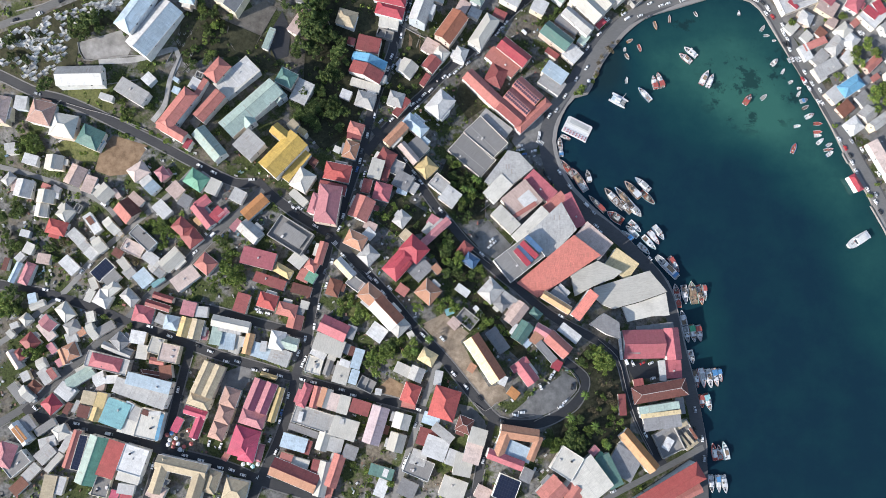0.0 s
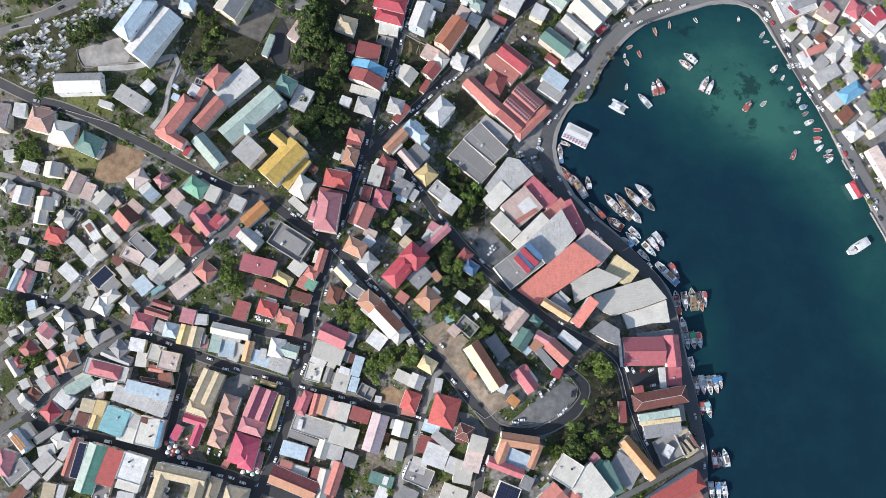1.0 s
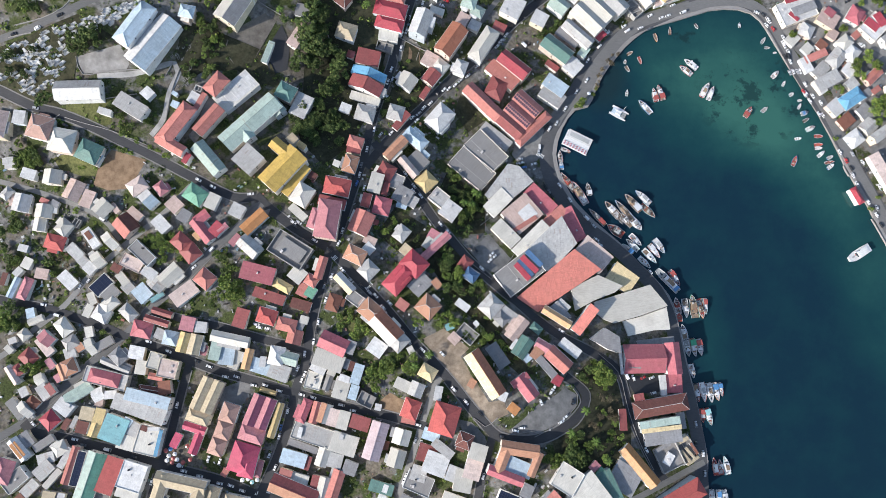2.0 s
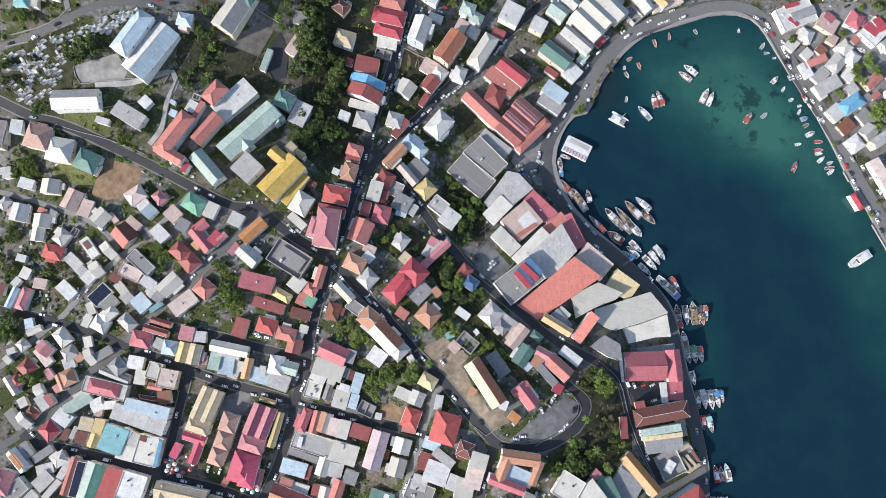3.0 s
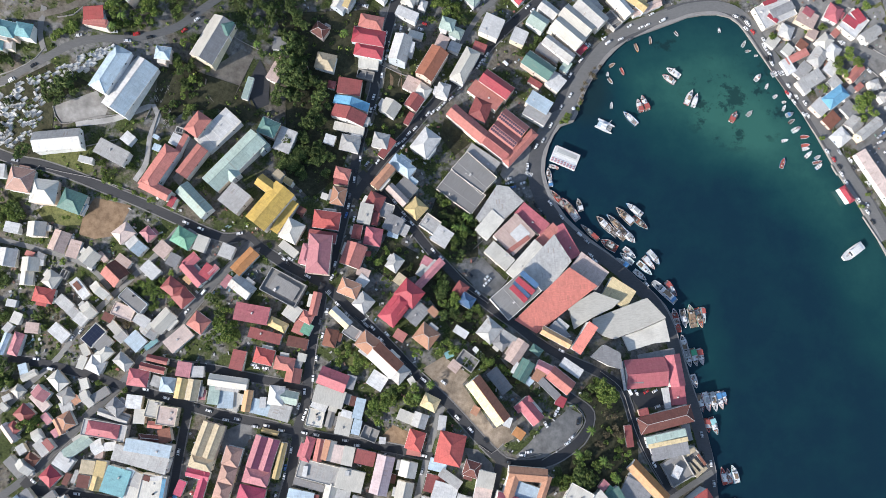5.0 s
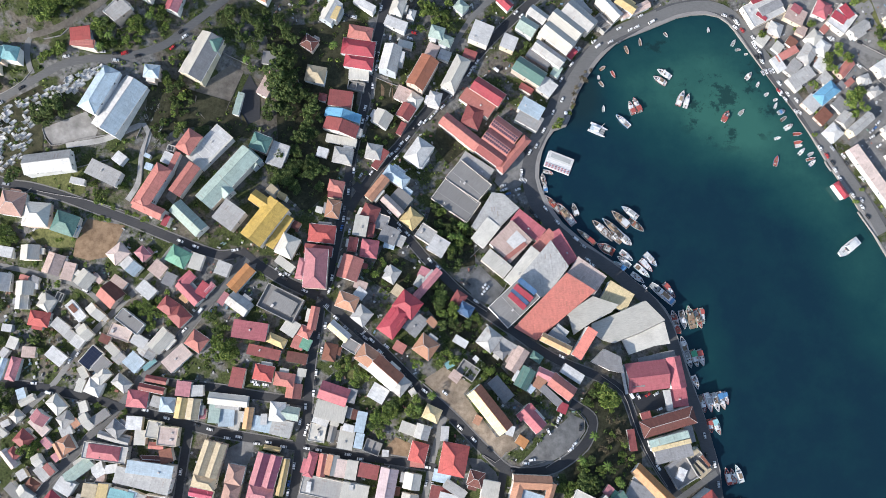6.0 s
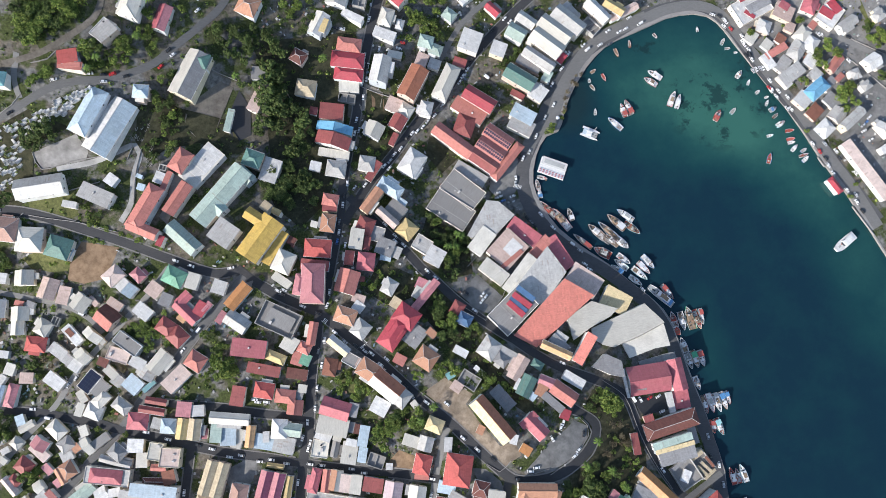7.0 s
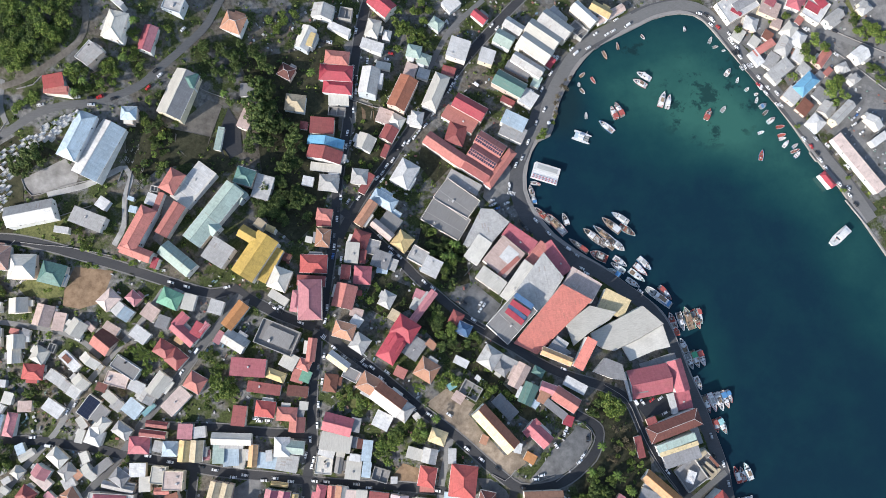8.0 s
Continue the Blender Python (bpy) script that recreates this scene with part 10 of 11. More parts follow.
tree(-223.1, 173.7, 2.2, 0)
tree(-221.7, 175.4, 3.3, 0)
tree(-233.8, 168.6, 3.0, 0)
tree(-231.2, 171.6, 2.2, 0)
tree(-223.3, 172.9, 2.8, 0)
tree(-221.2, 172.6, 3.4, 0)
tree(-232.2, 170.6, 2.5, 0)
tree(-229.5, 171.7, 2.3, 0)
tree(127.3, 150.0, 2.5, 2)
tree(117.6, 140.1, 2.4, 2)
tree(129.1, 157.4, 1.5, 2, "bush")
tree(120.1, 144.9, 2.3, 2)
tree(133.2, 158.5, 1.9, 2, "bush")
tree(117.9, 136.5, 1.4, 2, "bush")
tree(125.0, 152.4, 2.3, 2)
tree(127.3, 152.5, 1.5, 2, "bush")
tree(116.3, 132.4, 1.8, 2, "bush")
tree(112.8, 126.3, 1.7, 0, "bush")
tree(112.8, 125.6, 1.7, 0, "bush")
tree(116.2, 133.0, 2.0, 2, "bush")
tree(115.1, 130.8, 1.6, 0, "bush")
tree(114.9, 130.4, 1.8, 2, "bush")
tree(-73.6, 145.4, 5.4, 1)
tree(-86.8, 172.1, 4.2, 1)
tree(-74.3, 140.3, 4.6, 1)
tree(-77.9, 134.2, 4.6, 1)
tree(-90.3, 147.7, 4.9, 1)
tree(-78.0, 127.6, 4.3, 1)
tree(-102.8, 133.9, 3.5, 1)
tree(-104.6, 137.8, 3.7, 1)
tree(-91.5, 163.6, 3.6, 1)
tree(-82.5, 152.7, 4.0, 1)
tree(-92.6, 142.8, 4.1, 1)
tree(-78.6, 121.1, 5.0, 1)
tree(-90.1, 160.4, 4.5, 1)
tree(-85.2, 119.0, 3.9, 1)
tree(-76.9, 149.7, 3.4, 1)
tree(-83.6, 164.6, 3.7, 1)
tree(-96.8, 93.8, 3.1, 1)
tree(-99.1, 88.8, 3.2, 1)
tree(-101.3, 89.9, 3.2, 1)
tree(-94.7, 85.4, 3.7, 1)
tree(-97.7, 94.3, 3.0, 1)
tree(-100.0, 93.0, 3.6, 1)
tree(-94.2, 89.7, 3.4, 1)
tree(-105.6, 96.9, 3.7, 1)
tree(-101.6, 96.1, 3.1, 1)
tree(-103.1, 87.5, 3.0, 1)
tree(6.4, 50.6, 3.6, 1)
tree(19.2, 29.5, 2.8, 1)
tree(17.9, 42.5, 3.1, 1)
tree(6.9, 42.8, 2.4, 1)
tree(26.9, 35.5, 2.5, 1)
tree(11.5, 43.1, 2.2, 1)
tree(12.6, 47.2, 3.7, 1)
tree(4.7, 60.6, 2.8, 1)
tree(19.1, 48.7, 2.2, 1)
tree(15.9, 19.7, 3.8, 1)
tree(19.2, 35.6, 3.6, 0)
tree(20.9, 48.3, 2.2, 1)
tree(25.2, 47.8, 2.3, 0)
tree(12.5, 25.3, 2.5, 0)
tree(7.6, 59.1, 2.9, 1)
tree(21.1, 36.7, 3.3, 1)
tree(28.1, 42.9, 3.8, 1)
tree(12.8, 28.6, 3.6, 1)
tree(19.3, 49.9, 2.3, 1)
tree(8.3, 59.0, 2.7, 0)
tree(19.3, -21.4, 2.3, 1)
tree(8.1, -14.7, 2.5, 1)
tree(9.6, -19.9, 2.9, 1)
tree(24.7, -19.7, 2.4, 1)
tree(18.2, -21.8, 3.0, 1)
tree(9.8, -17.2, 2.6, 1)
tree(9.2, -14.9, 3.3, 0)
tree(20.5, -17.8, 2.8, 1)
tree(23.8, -17.5, 3.1, 0)
tree(22.3, -48.1, 3.0, 1)
tree(36.4, -60.7, 3.4, 0)
tree(40.3, -61.6, 2.4, 0)
tree(24.2, -57.7, 2.6, 0)
tree(36.9, -57.6, 2.3, 0)
tree(28.2, -53.5, 3.2, 0)
tree(34.8, -57.7, 2.5, 0)
tree(25.5, -51.0, 2.7, 1)
tree(30.5, -53.6, 2.3, 0)
tree(-3.0, -2.5, 3.0, 1)
tree(3.6, -0.6, 3.5, 1)
tree(0.5, -8.0, 3.6, 1)
tree(1.5, -4.7, 3.8, 1)
tree(-0.6, -9.8, 2.2, 0)
tree(0.1, -7.9, 2.4, 0)
tree(1.9, -7.7, 3.4, 1)
tree(5.1, -2.2, 2.8, 0)
tree(-1.4, -6.1, 3.1, 1)
tree(-93.0, 90.1, 4.2, 1)
tree(-89.3, 95.2, 3.6, 1)
tree(-68.2, 93.5, 3.6, 1)
tree(-92.7, 97.8, 3.2, 1)
tree(-81.3, 98.7, 3.9, 1)
tree(-79.4, 95.1, 2.3, 1)
tree(-75.5, 99.8, 3.2, 1)
tree(-90.2, 85.4, 3.1, 1)
tree(-92.3, 86.2, 3.1, 1)
tree(-87.0, 94.7, 2.5, 1)
tree(-83.4, 90.1, 3.0, 1)
tree(-75.5, 98.2, 3.9, 1)
tree(-41.9, 17.9, 2.1, 0, "bush")
tree(-34.0, 10.9, 1.9, 1, "bush")
tree(-34.5, 20.6, 2.1, 1, "bush")
tree(-24.0, 19.8, 2.2, 1)
tree(-39.8, 17.3, 2.9, 0)
tree(-19.6, 12.4, 2.5, 1)
tree(-34.2, 24.5, 2.1, 0, "bush")
tree(-27.3, 25.4, 1.9, 1, "bush")
tree(-37.4, 21.5, 1.8, 1, "bush")
tree(-32.0, 7.0, 1.9, 1, "bush")
tree(-42.9, 105.9, 2.8, 1)
tree(-30.6, 112.2, 2.6, 1)
tree(-28.7, 106.3, 1.8, 1, "bush")
tree(-40.7, 115.4, 2.8, 1)
tree(-29.1, 115.8, 1.8, 0, "bush")
tree(-25.2, 113.4, 2.2, 0)
tree(-25.9, 106.7, 2.0, 1, "bush")
tree(-42.2, 105.8, 2.7, 1)
tree(-207.5, -13.1, 2.5, 2)
tree(-205.8, -6.0, 2.1, 2, "bush")
tree(-208.8, -11.3, 2.2, 2)
tree(-202.8, -6.0, 2.3, 0)
tree(-208.1, -13.6, 2.0, 0, "bush")
tree(-204.2, -3.6, 2.1, 2, "bush")
tree(-203.0, -4.9, 1.8, 0, "bush")
tree(13.3, -51.3, 2.1, 1)
tree(16.2, -53.6, 2.1, 1)
tree(12.4, -54.9, 2.1, 1)
tree(18.3, -55.9, 1.7, 1)
palm(13.5, 38.9, 9.6, 5)
palm(22.0, 47.2, 9.2, 1)
tree(-98.2, 105.9, 4.5, 1)
tree(-87.6, 110.4, 4.0, 1)
tree(-83.1, 98.1, 4.5, 1)
tree(-93.7, 90.8, 5.0, 1)
tree(-78.6, 90.3, 4.0, 1)
tree(-88.8, 81.4, 4.5, 1)
tree(-102.7, 86.5, 3.5, 1)
tree(-71.7, 95.5, 3.0, 1)
tree(-77.3, 103.7, 3.5, 1)
tree(-164.6, 160.3, 3.0, 0)
tree(-162.9, 151.8, 3.2, 1)
tree(-160.4, 143.2, 3.0, 1)
tree(-163.0, 135.8, 2.6, 0)
tree(-156.7, 147.8, 2.4, 1)
tree(-159.1, 128.7, 2.6, 0)
tree(-146.5, 154.4, 2.5, 1)
tree(-159.5, 169.4, 3.0, 0)
tree(-152.7, 173.2, 2.6, 1)
tree(-170.1, 131.7, 2.4, 1)
tree(-173.4, 122.5, 2.4, 1)
tree(-86.4, 186.9, 4.5, 1)
tree(-92.5, 177.0, 5.0, 1)
tree(-83.3, 172.3, 4.5, 1)
tree(-107.1, 180.9, 3.0, 1)
tree(-101.2, 188.1, 3.5, 1)
tree(-291.9, -31.0, 5.0, 1)
tree(-288.0, -40.9, 4.5, 1)
tree(-294.7, -45.8, 4.0, 1)
tree(-285.1, -34.3, 3.5, 1)
tree(-293.5, -4.7, 3.0, 1)
tree(-290.8, -10.5, 2.6, 0)
tree(-267.6, -3.3, 2.8, 0)
tree(-263.5, -9.8, 2.6, 0)
tree(-258.6, 0.4, 3.0, 2)
tree(-254.8, -4.2, 2.6, 2)
tree(-194.7, 12.9, 2.8, 0)
tree(-191.1, 7.6, 2.4, 0)
tree(-187.9, 13.3, 2.4, 1)
tree(-281.0, 68.9, 4.0, 0)
tree(-275.8, 63.2, 3.4, 0)
tree(-287.7, 63.8, 3.5, 0)
tree(-259.7, 3.1, 2.4, 0)
tree(-248.8, 32.4, 2.4, 0)
tree(-225.7, 29.3, 2.4, 0)
tree(-203.0, 18.9, 2.6, 0)
tree(-199.3, 13.1, 2.4, 0)
tree(-267.7, -69.2, 3.0, 0)
tree(-273.2, -73.4, 2.4, 0)
tree(-229.5, -48.6, 2.2, 0)
tree(-214.9, -58.4, 2.2, 0)
tree(-212.2, -54.8, 2.2, 0)
tree(-151.4, -22.3, 2.4, 0)
tree(-147.1, -26.1, 2.6, 0)
tree(-154.7, -28.8, 2.4, 0)
tree(-163.1, 26.3, 2.0, 0)
tree(-133.8, 4.7, 2.4, 0)
tree(-138.6, -27.2, 3.0, 0)
tree(-142.1, -22.7, 2.6, 0)
tree(-118.2, -27.3, 2.2, 0)
tree(-111.6, -29.8, 2.0, 0)
tree(-96.1, -35.6, 2.2, 0)
tree(-70.1, -39.6, 2.6, 0)
tree(-63.5, -42.1, 2.6, 0)
tree(-59.1, -48.2, 2.6, 0)
tree(-270.0, 159.5, 4.0, 1)
tree(-262.9, 155.5, 3.0, 1)
tree(269.2, 172.9, 1.8, 0)
tree(307.4, 179.6, 2.2, 0)
tree(330.7, 117.0, 4.5, 0)
tree(335.4, 109.7, 4.5, 0)
tree(333.6, 198.5, 4.0, 0)
tree(340.8, 192.8, 4.0, 0)
tree(321.9, 199.3, 3.0, 0)
tree(295.1, 177.5, 1.6, 0)
tree(279.5, 169.9, 1.4, 0)
tree(322.0, 185.1, 1.5, 1)
tree(304.3, 156.9, 1.6, 0)
tree(285.8, 132.5, 1.8, 0)
tree(318.4, 136.2, 1.8, 0)
tree(311.8, 162.4, 1.4, 0)


# ---- graveyard ----
tomb(-218.2, 154.5, 43, 1.74)
tomb(-207.2, 162.8, 43, 1.69)
tomb(-207.9, 162.4, 26, 1.63)
tomb(-221.6, 157.7, 26, 1.85)
tomb(-213.7, 157.5, 23, 1.67)
tomb(-241.9, 143.4, 25, 1.43)
tomb(-202.3, 165.2, 44, 1.62)
tomb(-217.5, 154.6, 37, 1.88)
tomb(-207.6, 162.9, 24, 1.39)
tomb(-243.3, 144.9, 20, 1.71)
tomb(-231.7, 148.2, 32, 1.49)
tomb(-223.5, 157.3, 44, 1.31)
tomb(-211.8, 162.4, 39, 1.52)
tomb(-221.3, 159.0, 24, 1.87)
tomb(-236.8, 144.3, 43, 1.51)
tomb(-230.3, 149.0, 22, 1.75)
tomb(-209.8, 163.1, 43, 1.35)
tomb(-230.9, 147.4, 28, 1.85)
tomb(-222.2, 156.4, 24, 1.35)
tomb(-239.2, 142.7, 24, 1.33)
tomb(-203.1, 164.6, 25, 1.66)
tomb(-210.0, 161.2, 21, 1.85)
tomb(-244.6, 141.9, 23, 1.74)
tomb(-204.7, 161.7, 22, 1.56)
tomb(-237.6, 149.5, 31, 1.90)
tomb(-207.6, 161.6, 32, 1.74)
tomb(-225.1, 154.5, 23, 1.53)
tomb(-202.0, 163.5, 32, 1.50)
tomb(-242.6, 143.6, 41, 1.52)
tomb(-211.1, 158.7, 36, 1.76)
tomb(-228.8, 153.4, 32, 1.76)
tomb(-216.7, 154.8, 36, 1.65)
tomb(-244.4, 147.6, 36, 1.58)
tomb(-210.2, 158.7, 28, 1.69)
tomb(-212.7, 159.9, 41, 1.82)
tomb(-214.9, 154.8, 32, 1.62)
tomb(-237.9, 143.6, 31, 1.71)
tomb(-213.5, 160.8, 39, 1.65)
tomb(-217.1, 156.6, 39, 1.68)
tomb(-215.4, 160.8, 31, 1.69)
tomb(-235.5, 147.6, 21, 1.58)
tomb(-236.2, 152.3, 27, 1.41)
tomb(-238.2, 148.6, 29, 1.67)
tomb(-221.1, 152.9, 20, 1.54)
tomb(-233.0, 153.4, 40, 1.52)
tomb(-242.9, 149.6, 33, 1.50)
tomb(-272.8, 126.7, 33, 1.65)
tomb(-257.3, 131.0, 30, 1.40)
tomb(-253.9, 145.0, 33, 1.73)
tomb(-274.5, 138.2, 35, 1.14)
tomb(-294.5, 117.8, 40, 1.10)
tomb(-288.0, 134.1, 32, 1.55)
tomb(-260.3, 144.5, 25, 1.36)
tomb(-273.7, 121.8, 34, 1.85)
tomb(-251.2, 144.3, 33, 1.70)
tomb(-263.8, 136.8, 37, 1.49)
tomb(-262.6, 141.8, 41, 1.29)
tomb(-275.6, 138.8, 31, 1.38)
tomb(-243.8, 147.4, 38, 1.42)
tomb(-282.0, 130.8, 33, 1.47)
tomb(-288.2, 128.6, 28, 1.43)
tomb(-279.0, 129.3, 37, 1.76)
tomb(-261.8, 132.3, 43, 1.52)
tomb(-280.3, 136.8, 33, 1.46)
tomb(-277.7, 138.6, 27, 1.16)
tomb(-290.3, 120.2, 27, 1.32)
tomb(-266.8, 113.4, 38, 1.89)
tomb(-251.2, 140.8, 37, 1.43)
tomb(-261.9, 127.9, 126, 1.50)
tomb(-280.6, 115.5, 42, 1.90)
tomb(-256.4, 126.8, 43, 1.35)
tomb(-295.8, 118.5, 122, 1.82)
tomb(-253.3, 126.6, 45, 1.72)
tomb(-288.9, 131.0, 127, 1.41)
tomb(-249.3, 133.4, 37, 1.18)
tomb(-261.7, 144.4, 31, 1.72)
tomb(-276.9, 131.4, 33, 1.45)
tomb(-273.7, 116.4, 131, 1.79)
tomb(-267.2, 111.7, 35, 1.28)
tomb(-262.4, 128.1, 120, 1.47)
tomb(-271.7, 137.0, 28, 1.14)
tomb(-268.0, 131.6, 30, 1.12)
tomb(-276.5, 133.8, 127, 1.65)
tomb(-275.1, 108.1, 128, 1.39)
tomb(-275.8, 128.7, 122, 1.23)
tomb(-274.6, 127.8, 34, 1.17)
tomb(-270.4, 127.5, 29, 1.33)
tomb(-255.8, 146.2, 128, 1.33)
tomb(-273.9, 127.3, 37, 1.34)
tomb(-276.0, 111.5, 40, 1.83)
tomb(-264.3, 132.2, 37, 1.57)
tomb(-270.3, 125.6, 37, 1.66)
tomb(-232.6, 149.7, 132, 1.66)
tomb(-263.3, 120.5, 31, 1.71)
tomb(-291.4, 118.8, 37, 1.80)
tomb(-275.5, 131.9, 122, 1.86)
tomb(-285.9, 131.2, 43, 1.62)
tomb(-281.0, 129.4, 37, 1.74)
tomb(-224.1, 152.1, 120, 1.39)
tomb(-274.4, 117.0, 126, 1.62)
tomb(-264.5, 115.4, 30, 1.45)
tomb(-268.0, 138.1, 43, 1.32)
tomb(-263.8, 121.5, 34, 1.24)
tomb(-287.7, 129.0, 37, 1.51)
tomb(-261.0, 127.6, 29, 1.19)
tomb(-223.3, 151.3, 30, 1.69)
tomb(-282.2, 129.8, 33, 1.81)
tomb(-261.9, 121.1, 41, 1.38)
tomb(-276.4, 138.5, 32, 1.11)
tomb(-264.2, 130.3, 40, 1.26)
tomb(-259.6, 121.8, 40, 1.32)
tomb(-257.4, 119.0, 29, 1.40)
tomb(-249.7, 136.4, 126, 1.69)
tomb(-273.6, 130.2, 42, 1.81)
tomb(-256.8, 127.9, 34, 1.72)
tomb(-252.6, 135.2, 30, 1.72)
tomb(-288.0, 120.3, 132, 1.38)
tomb(-272.3, 121.1, 42, 1.78)
tomb(-249.1, 147.7, 32, 1.53)
tomb(-252.5, 126.8, 43, 1.54)
tomb(-287.8, 128.0, 34, 1.69)
tomb(-256.6, 125.9, 38, 1.58)
tomb(-262.9, 140.7, 36, 1.32)
tomb(-260.3, 121.3, 36, 1.45)
tomb(-249.6, 132.5, 31, 1.60)
tomb(-231.1, 153.5, 22, 1.27)
tomb(-230.6, 150.4, 34, 1.34)
tomb(-249.5, 134.2, 42, 1.69)
tomb(-271.3, 135.4, 38, 1.20)
tomb(-294.7, 120.1, 37, 1.15)
tomb(-274.4, 116.7, 43, 1.75)
tomb(-274.3, 112.3, 35, 1.58)
tomb(-260.4, 135.4, 31, 1.75)
tomb(-294.2, 128.4, 39, 1.50)
tomb(-255.7, 127.7, 45, 1.63)
tomb(-275.2, 115.1, 25, 1.66)
tomb(-261.2, 116.1, 30, 1.29)
tomb(-266.0, 131.9, 35, 1.74)
tomb(-278.0, 127.7, 129, 1.25)
tomb(-280.3, 110.6, 24, 1.79)
tomb(-280.3, 114.5, 121, 1.76)
tomb(-278.4, 113.2, 38, 1.89)
tomb(-219.4, 151.7, 31, 1.44)
tomb(-286.2, 130.9, 40, 1.42)
tomb(-267.6, 112.7, 37, 1.44)
tomb(-223.4, 155.1, 41, 1.36)
tomb(-219.6, 150.8, 34, 1.39)
tomb(-253.1, 138.0, 122, 1.56)
tomb(-288.9, 133.8, 124, 1.26)
tomb(-266.5, 138.3, 132, 1.71)
tomb(-260.1, 125.4, 30, 1.23)
tomb(-265.7, 122.9, 39, 1.23)
tomb(-266.4, 111.5, 33, 1.38)
tomb(-223.1, 151.7, 33, 1.12)
tomb(-269.4, 135.5, 131, 1.44)
tomb(-283.4, 130.0, 39, 1.63)
tomb(-257.3, 127.3, 29, 1.80)
tomb(-283.4, 137.0, 45, 1.89)
tomb(-249.9, 144.9, 32, 1.73)
tomb(-252.9, 123.5, 35, 1.53)
tomb(-226.2, 152.0, 23, 1.73)
tomb(-273.9, 117.4, 41, 1.81)
tomb(-277.2, 122.1, 132, 1.50)
tomb(-270.5, 111.1, 41, 1.83)
tomb(-260.7, 114.3, 26, 1.27)
tomb(-268.3, 129.1, 28, 1.25)
tomb(-269.4, 132.2, 32, 1.39)
tomb(-259.5, 126.9, 33, 1.85)
tomb(-265.1, 139.8, 130, 1.70)
tomb(-254.1, 131.0, 26, 1.19)
tomb(-283.3, 118.8, 34, 1.61)
tomb(-294.9, 129.4, 32, 1.54)
tomb(-272.8, 133.5, 119, 1.81)
tomb(-219.2, 154.9, 38, 1.42)
tomb(-254.4, 146.7, 40, 1.12)
tomb(-286.7, 127.5, 36, 1.26)
tomb(-277.9, 119.7, 32, 1.76)
tomb(-271.0, 134.0, 118, 1.63)
tomb(-272.1, 126.4, 25, 1.59)
tomb(-272.3, 118.7, 41, 1.61)
tomb(-268.0, 126.7, 132, 1.50)
tomb(-295.6, 120.1, 35, 1.38)
tomb(-271.2, 123.9, 39, 1.78)
tomb(-257.5, 122.2, 37, 1.28)
tomb(-275.3, 108.8, 23, 1.68)
tomb(-288.7, 134.3, 33, 1.49)
tomb(-284.9, 121.0, 27, 1.52)
tomb(-261.7, 140.6, 25, 1.88)
tomb(-275.3, 137.1, 31, 1.19)
tomb(-252.9, 123.3, 42, 1.18)
tomb(-257.2, 120.5, 42, 1.32)
tomb(-273.9, 108.1, 35, 1.13)
tomb(-263.6, 143.2, 41, 1.16)
tomb(-259.6, 121.0, 38, 1.35)
tomb(-293.7, 131.7, 127, 1.66)
tomb(-275.4, 116.7, 27, 1.14)


# ---- market parasols ----
parasol(-185.5, -127.1, "r")
parasol(-183.5, -130.5, "w")
parasol(-180.5, -132.3, "r")
parasol(-177.9, -133.1, "w")
parasol(-182.5, -126.1, "b")
parasol(-179.5, -129.4, "w")
parasol(-174.1, -135.0, "r")
parasol(-184.5, -133.4, "w")
parasol(-181.1, -134.9, "r")
parasol(-176.6, -136.8, "w")
parasol(-167.6, -129.6, "w")
parasol(-169.4, -133.2, "r")
parasol(-135.0, -146.9, "w")
parasol(-131.3, -146.3, "w")
parasol(-128.6, -148.5, "c")
parasol(-125.3, -147.1, "w")
parasol(109.4, 126.1, "w")
parasol(-171.5, -124.4, "r")


# ---- boundary walls and crossings ----
boundary_wall([(57.8, -119.3), (73.2, -111.9), (81.2, -105.8), (87.4, -99.2), (88.1, -92.6), (83.2, -86.2)])
boundary_wall([(-243.8, 130.3), (-240.5, 119.9), (-222.3, 122.6), (-206.1, 124.2), (-192.9, 125.8)])
boundary_wall([(-178.6, 127.8), (-184.7, 111.4), (-188.4, 92.4)])
boundary_wall([(-183.5, 129.9), (-188.1, 121.5)])
boundary_wall([(-254.8, 93.3), (-242.9, 89.7), (-224.3, 84.7), (-201.1, 75.5)])
boundary_wall([(-286.1, 141.4), (-270.8, 143.9)])
boundary_wall([(-281.0, 148.2), (-262.0, 152.3), (-248.6, 158.2), (-242.5, 163.3)])
boundary_wall([(-261.7, 92.7), (-257.7, 95.1)])
boundary_wall([(31.7, -14.9), (47.3, 1.0), (51.7, 8.2)])
boundary_wall([(19.0, -3.6), (31.7, -14.0)])
boundary_wall([(2.4, 69.7), (12.9, 81.7)])
boundary_wall([(24.7, 49.0), (38.6, 34.8)])
boundary_wall([(104.9, -65.5), (118.3, -77.8), (122.1, -91.6), (125.1, -105.6), (131.8, -124.6), (141.7, -143.8)])
boundary_wall([(33.7, -106.6), (25.5, -112.4), (18.1, -106.6)])
boundary_wall([(-227.1, 105.2), (-206.8, 108.8)])
boundary_wall([(-34.5, 165.1), (-20.1, 158.1), (-8.8, 153.9)])
boundary_wall([(-109.5, 124.8), (-115.1, 118.2)])
boundary_wall([(299.6, 71.8), (303.1, 63.9)])
boundary_wall([(328.3, 8.2), (317.0, 31.5)])
boundary_wall([(-84.6, 167.4), (-78.8, 152.4), (-74.8, 152.8)])
boundary_wall([(57.8, -115.3), (42.8, -117.6)])
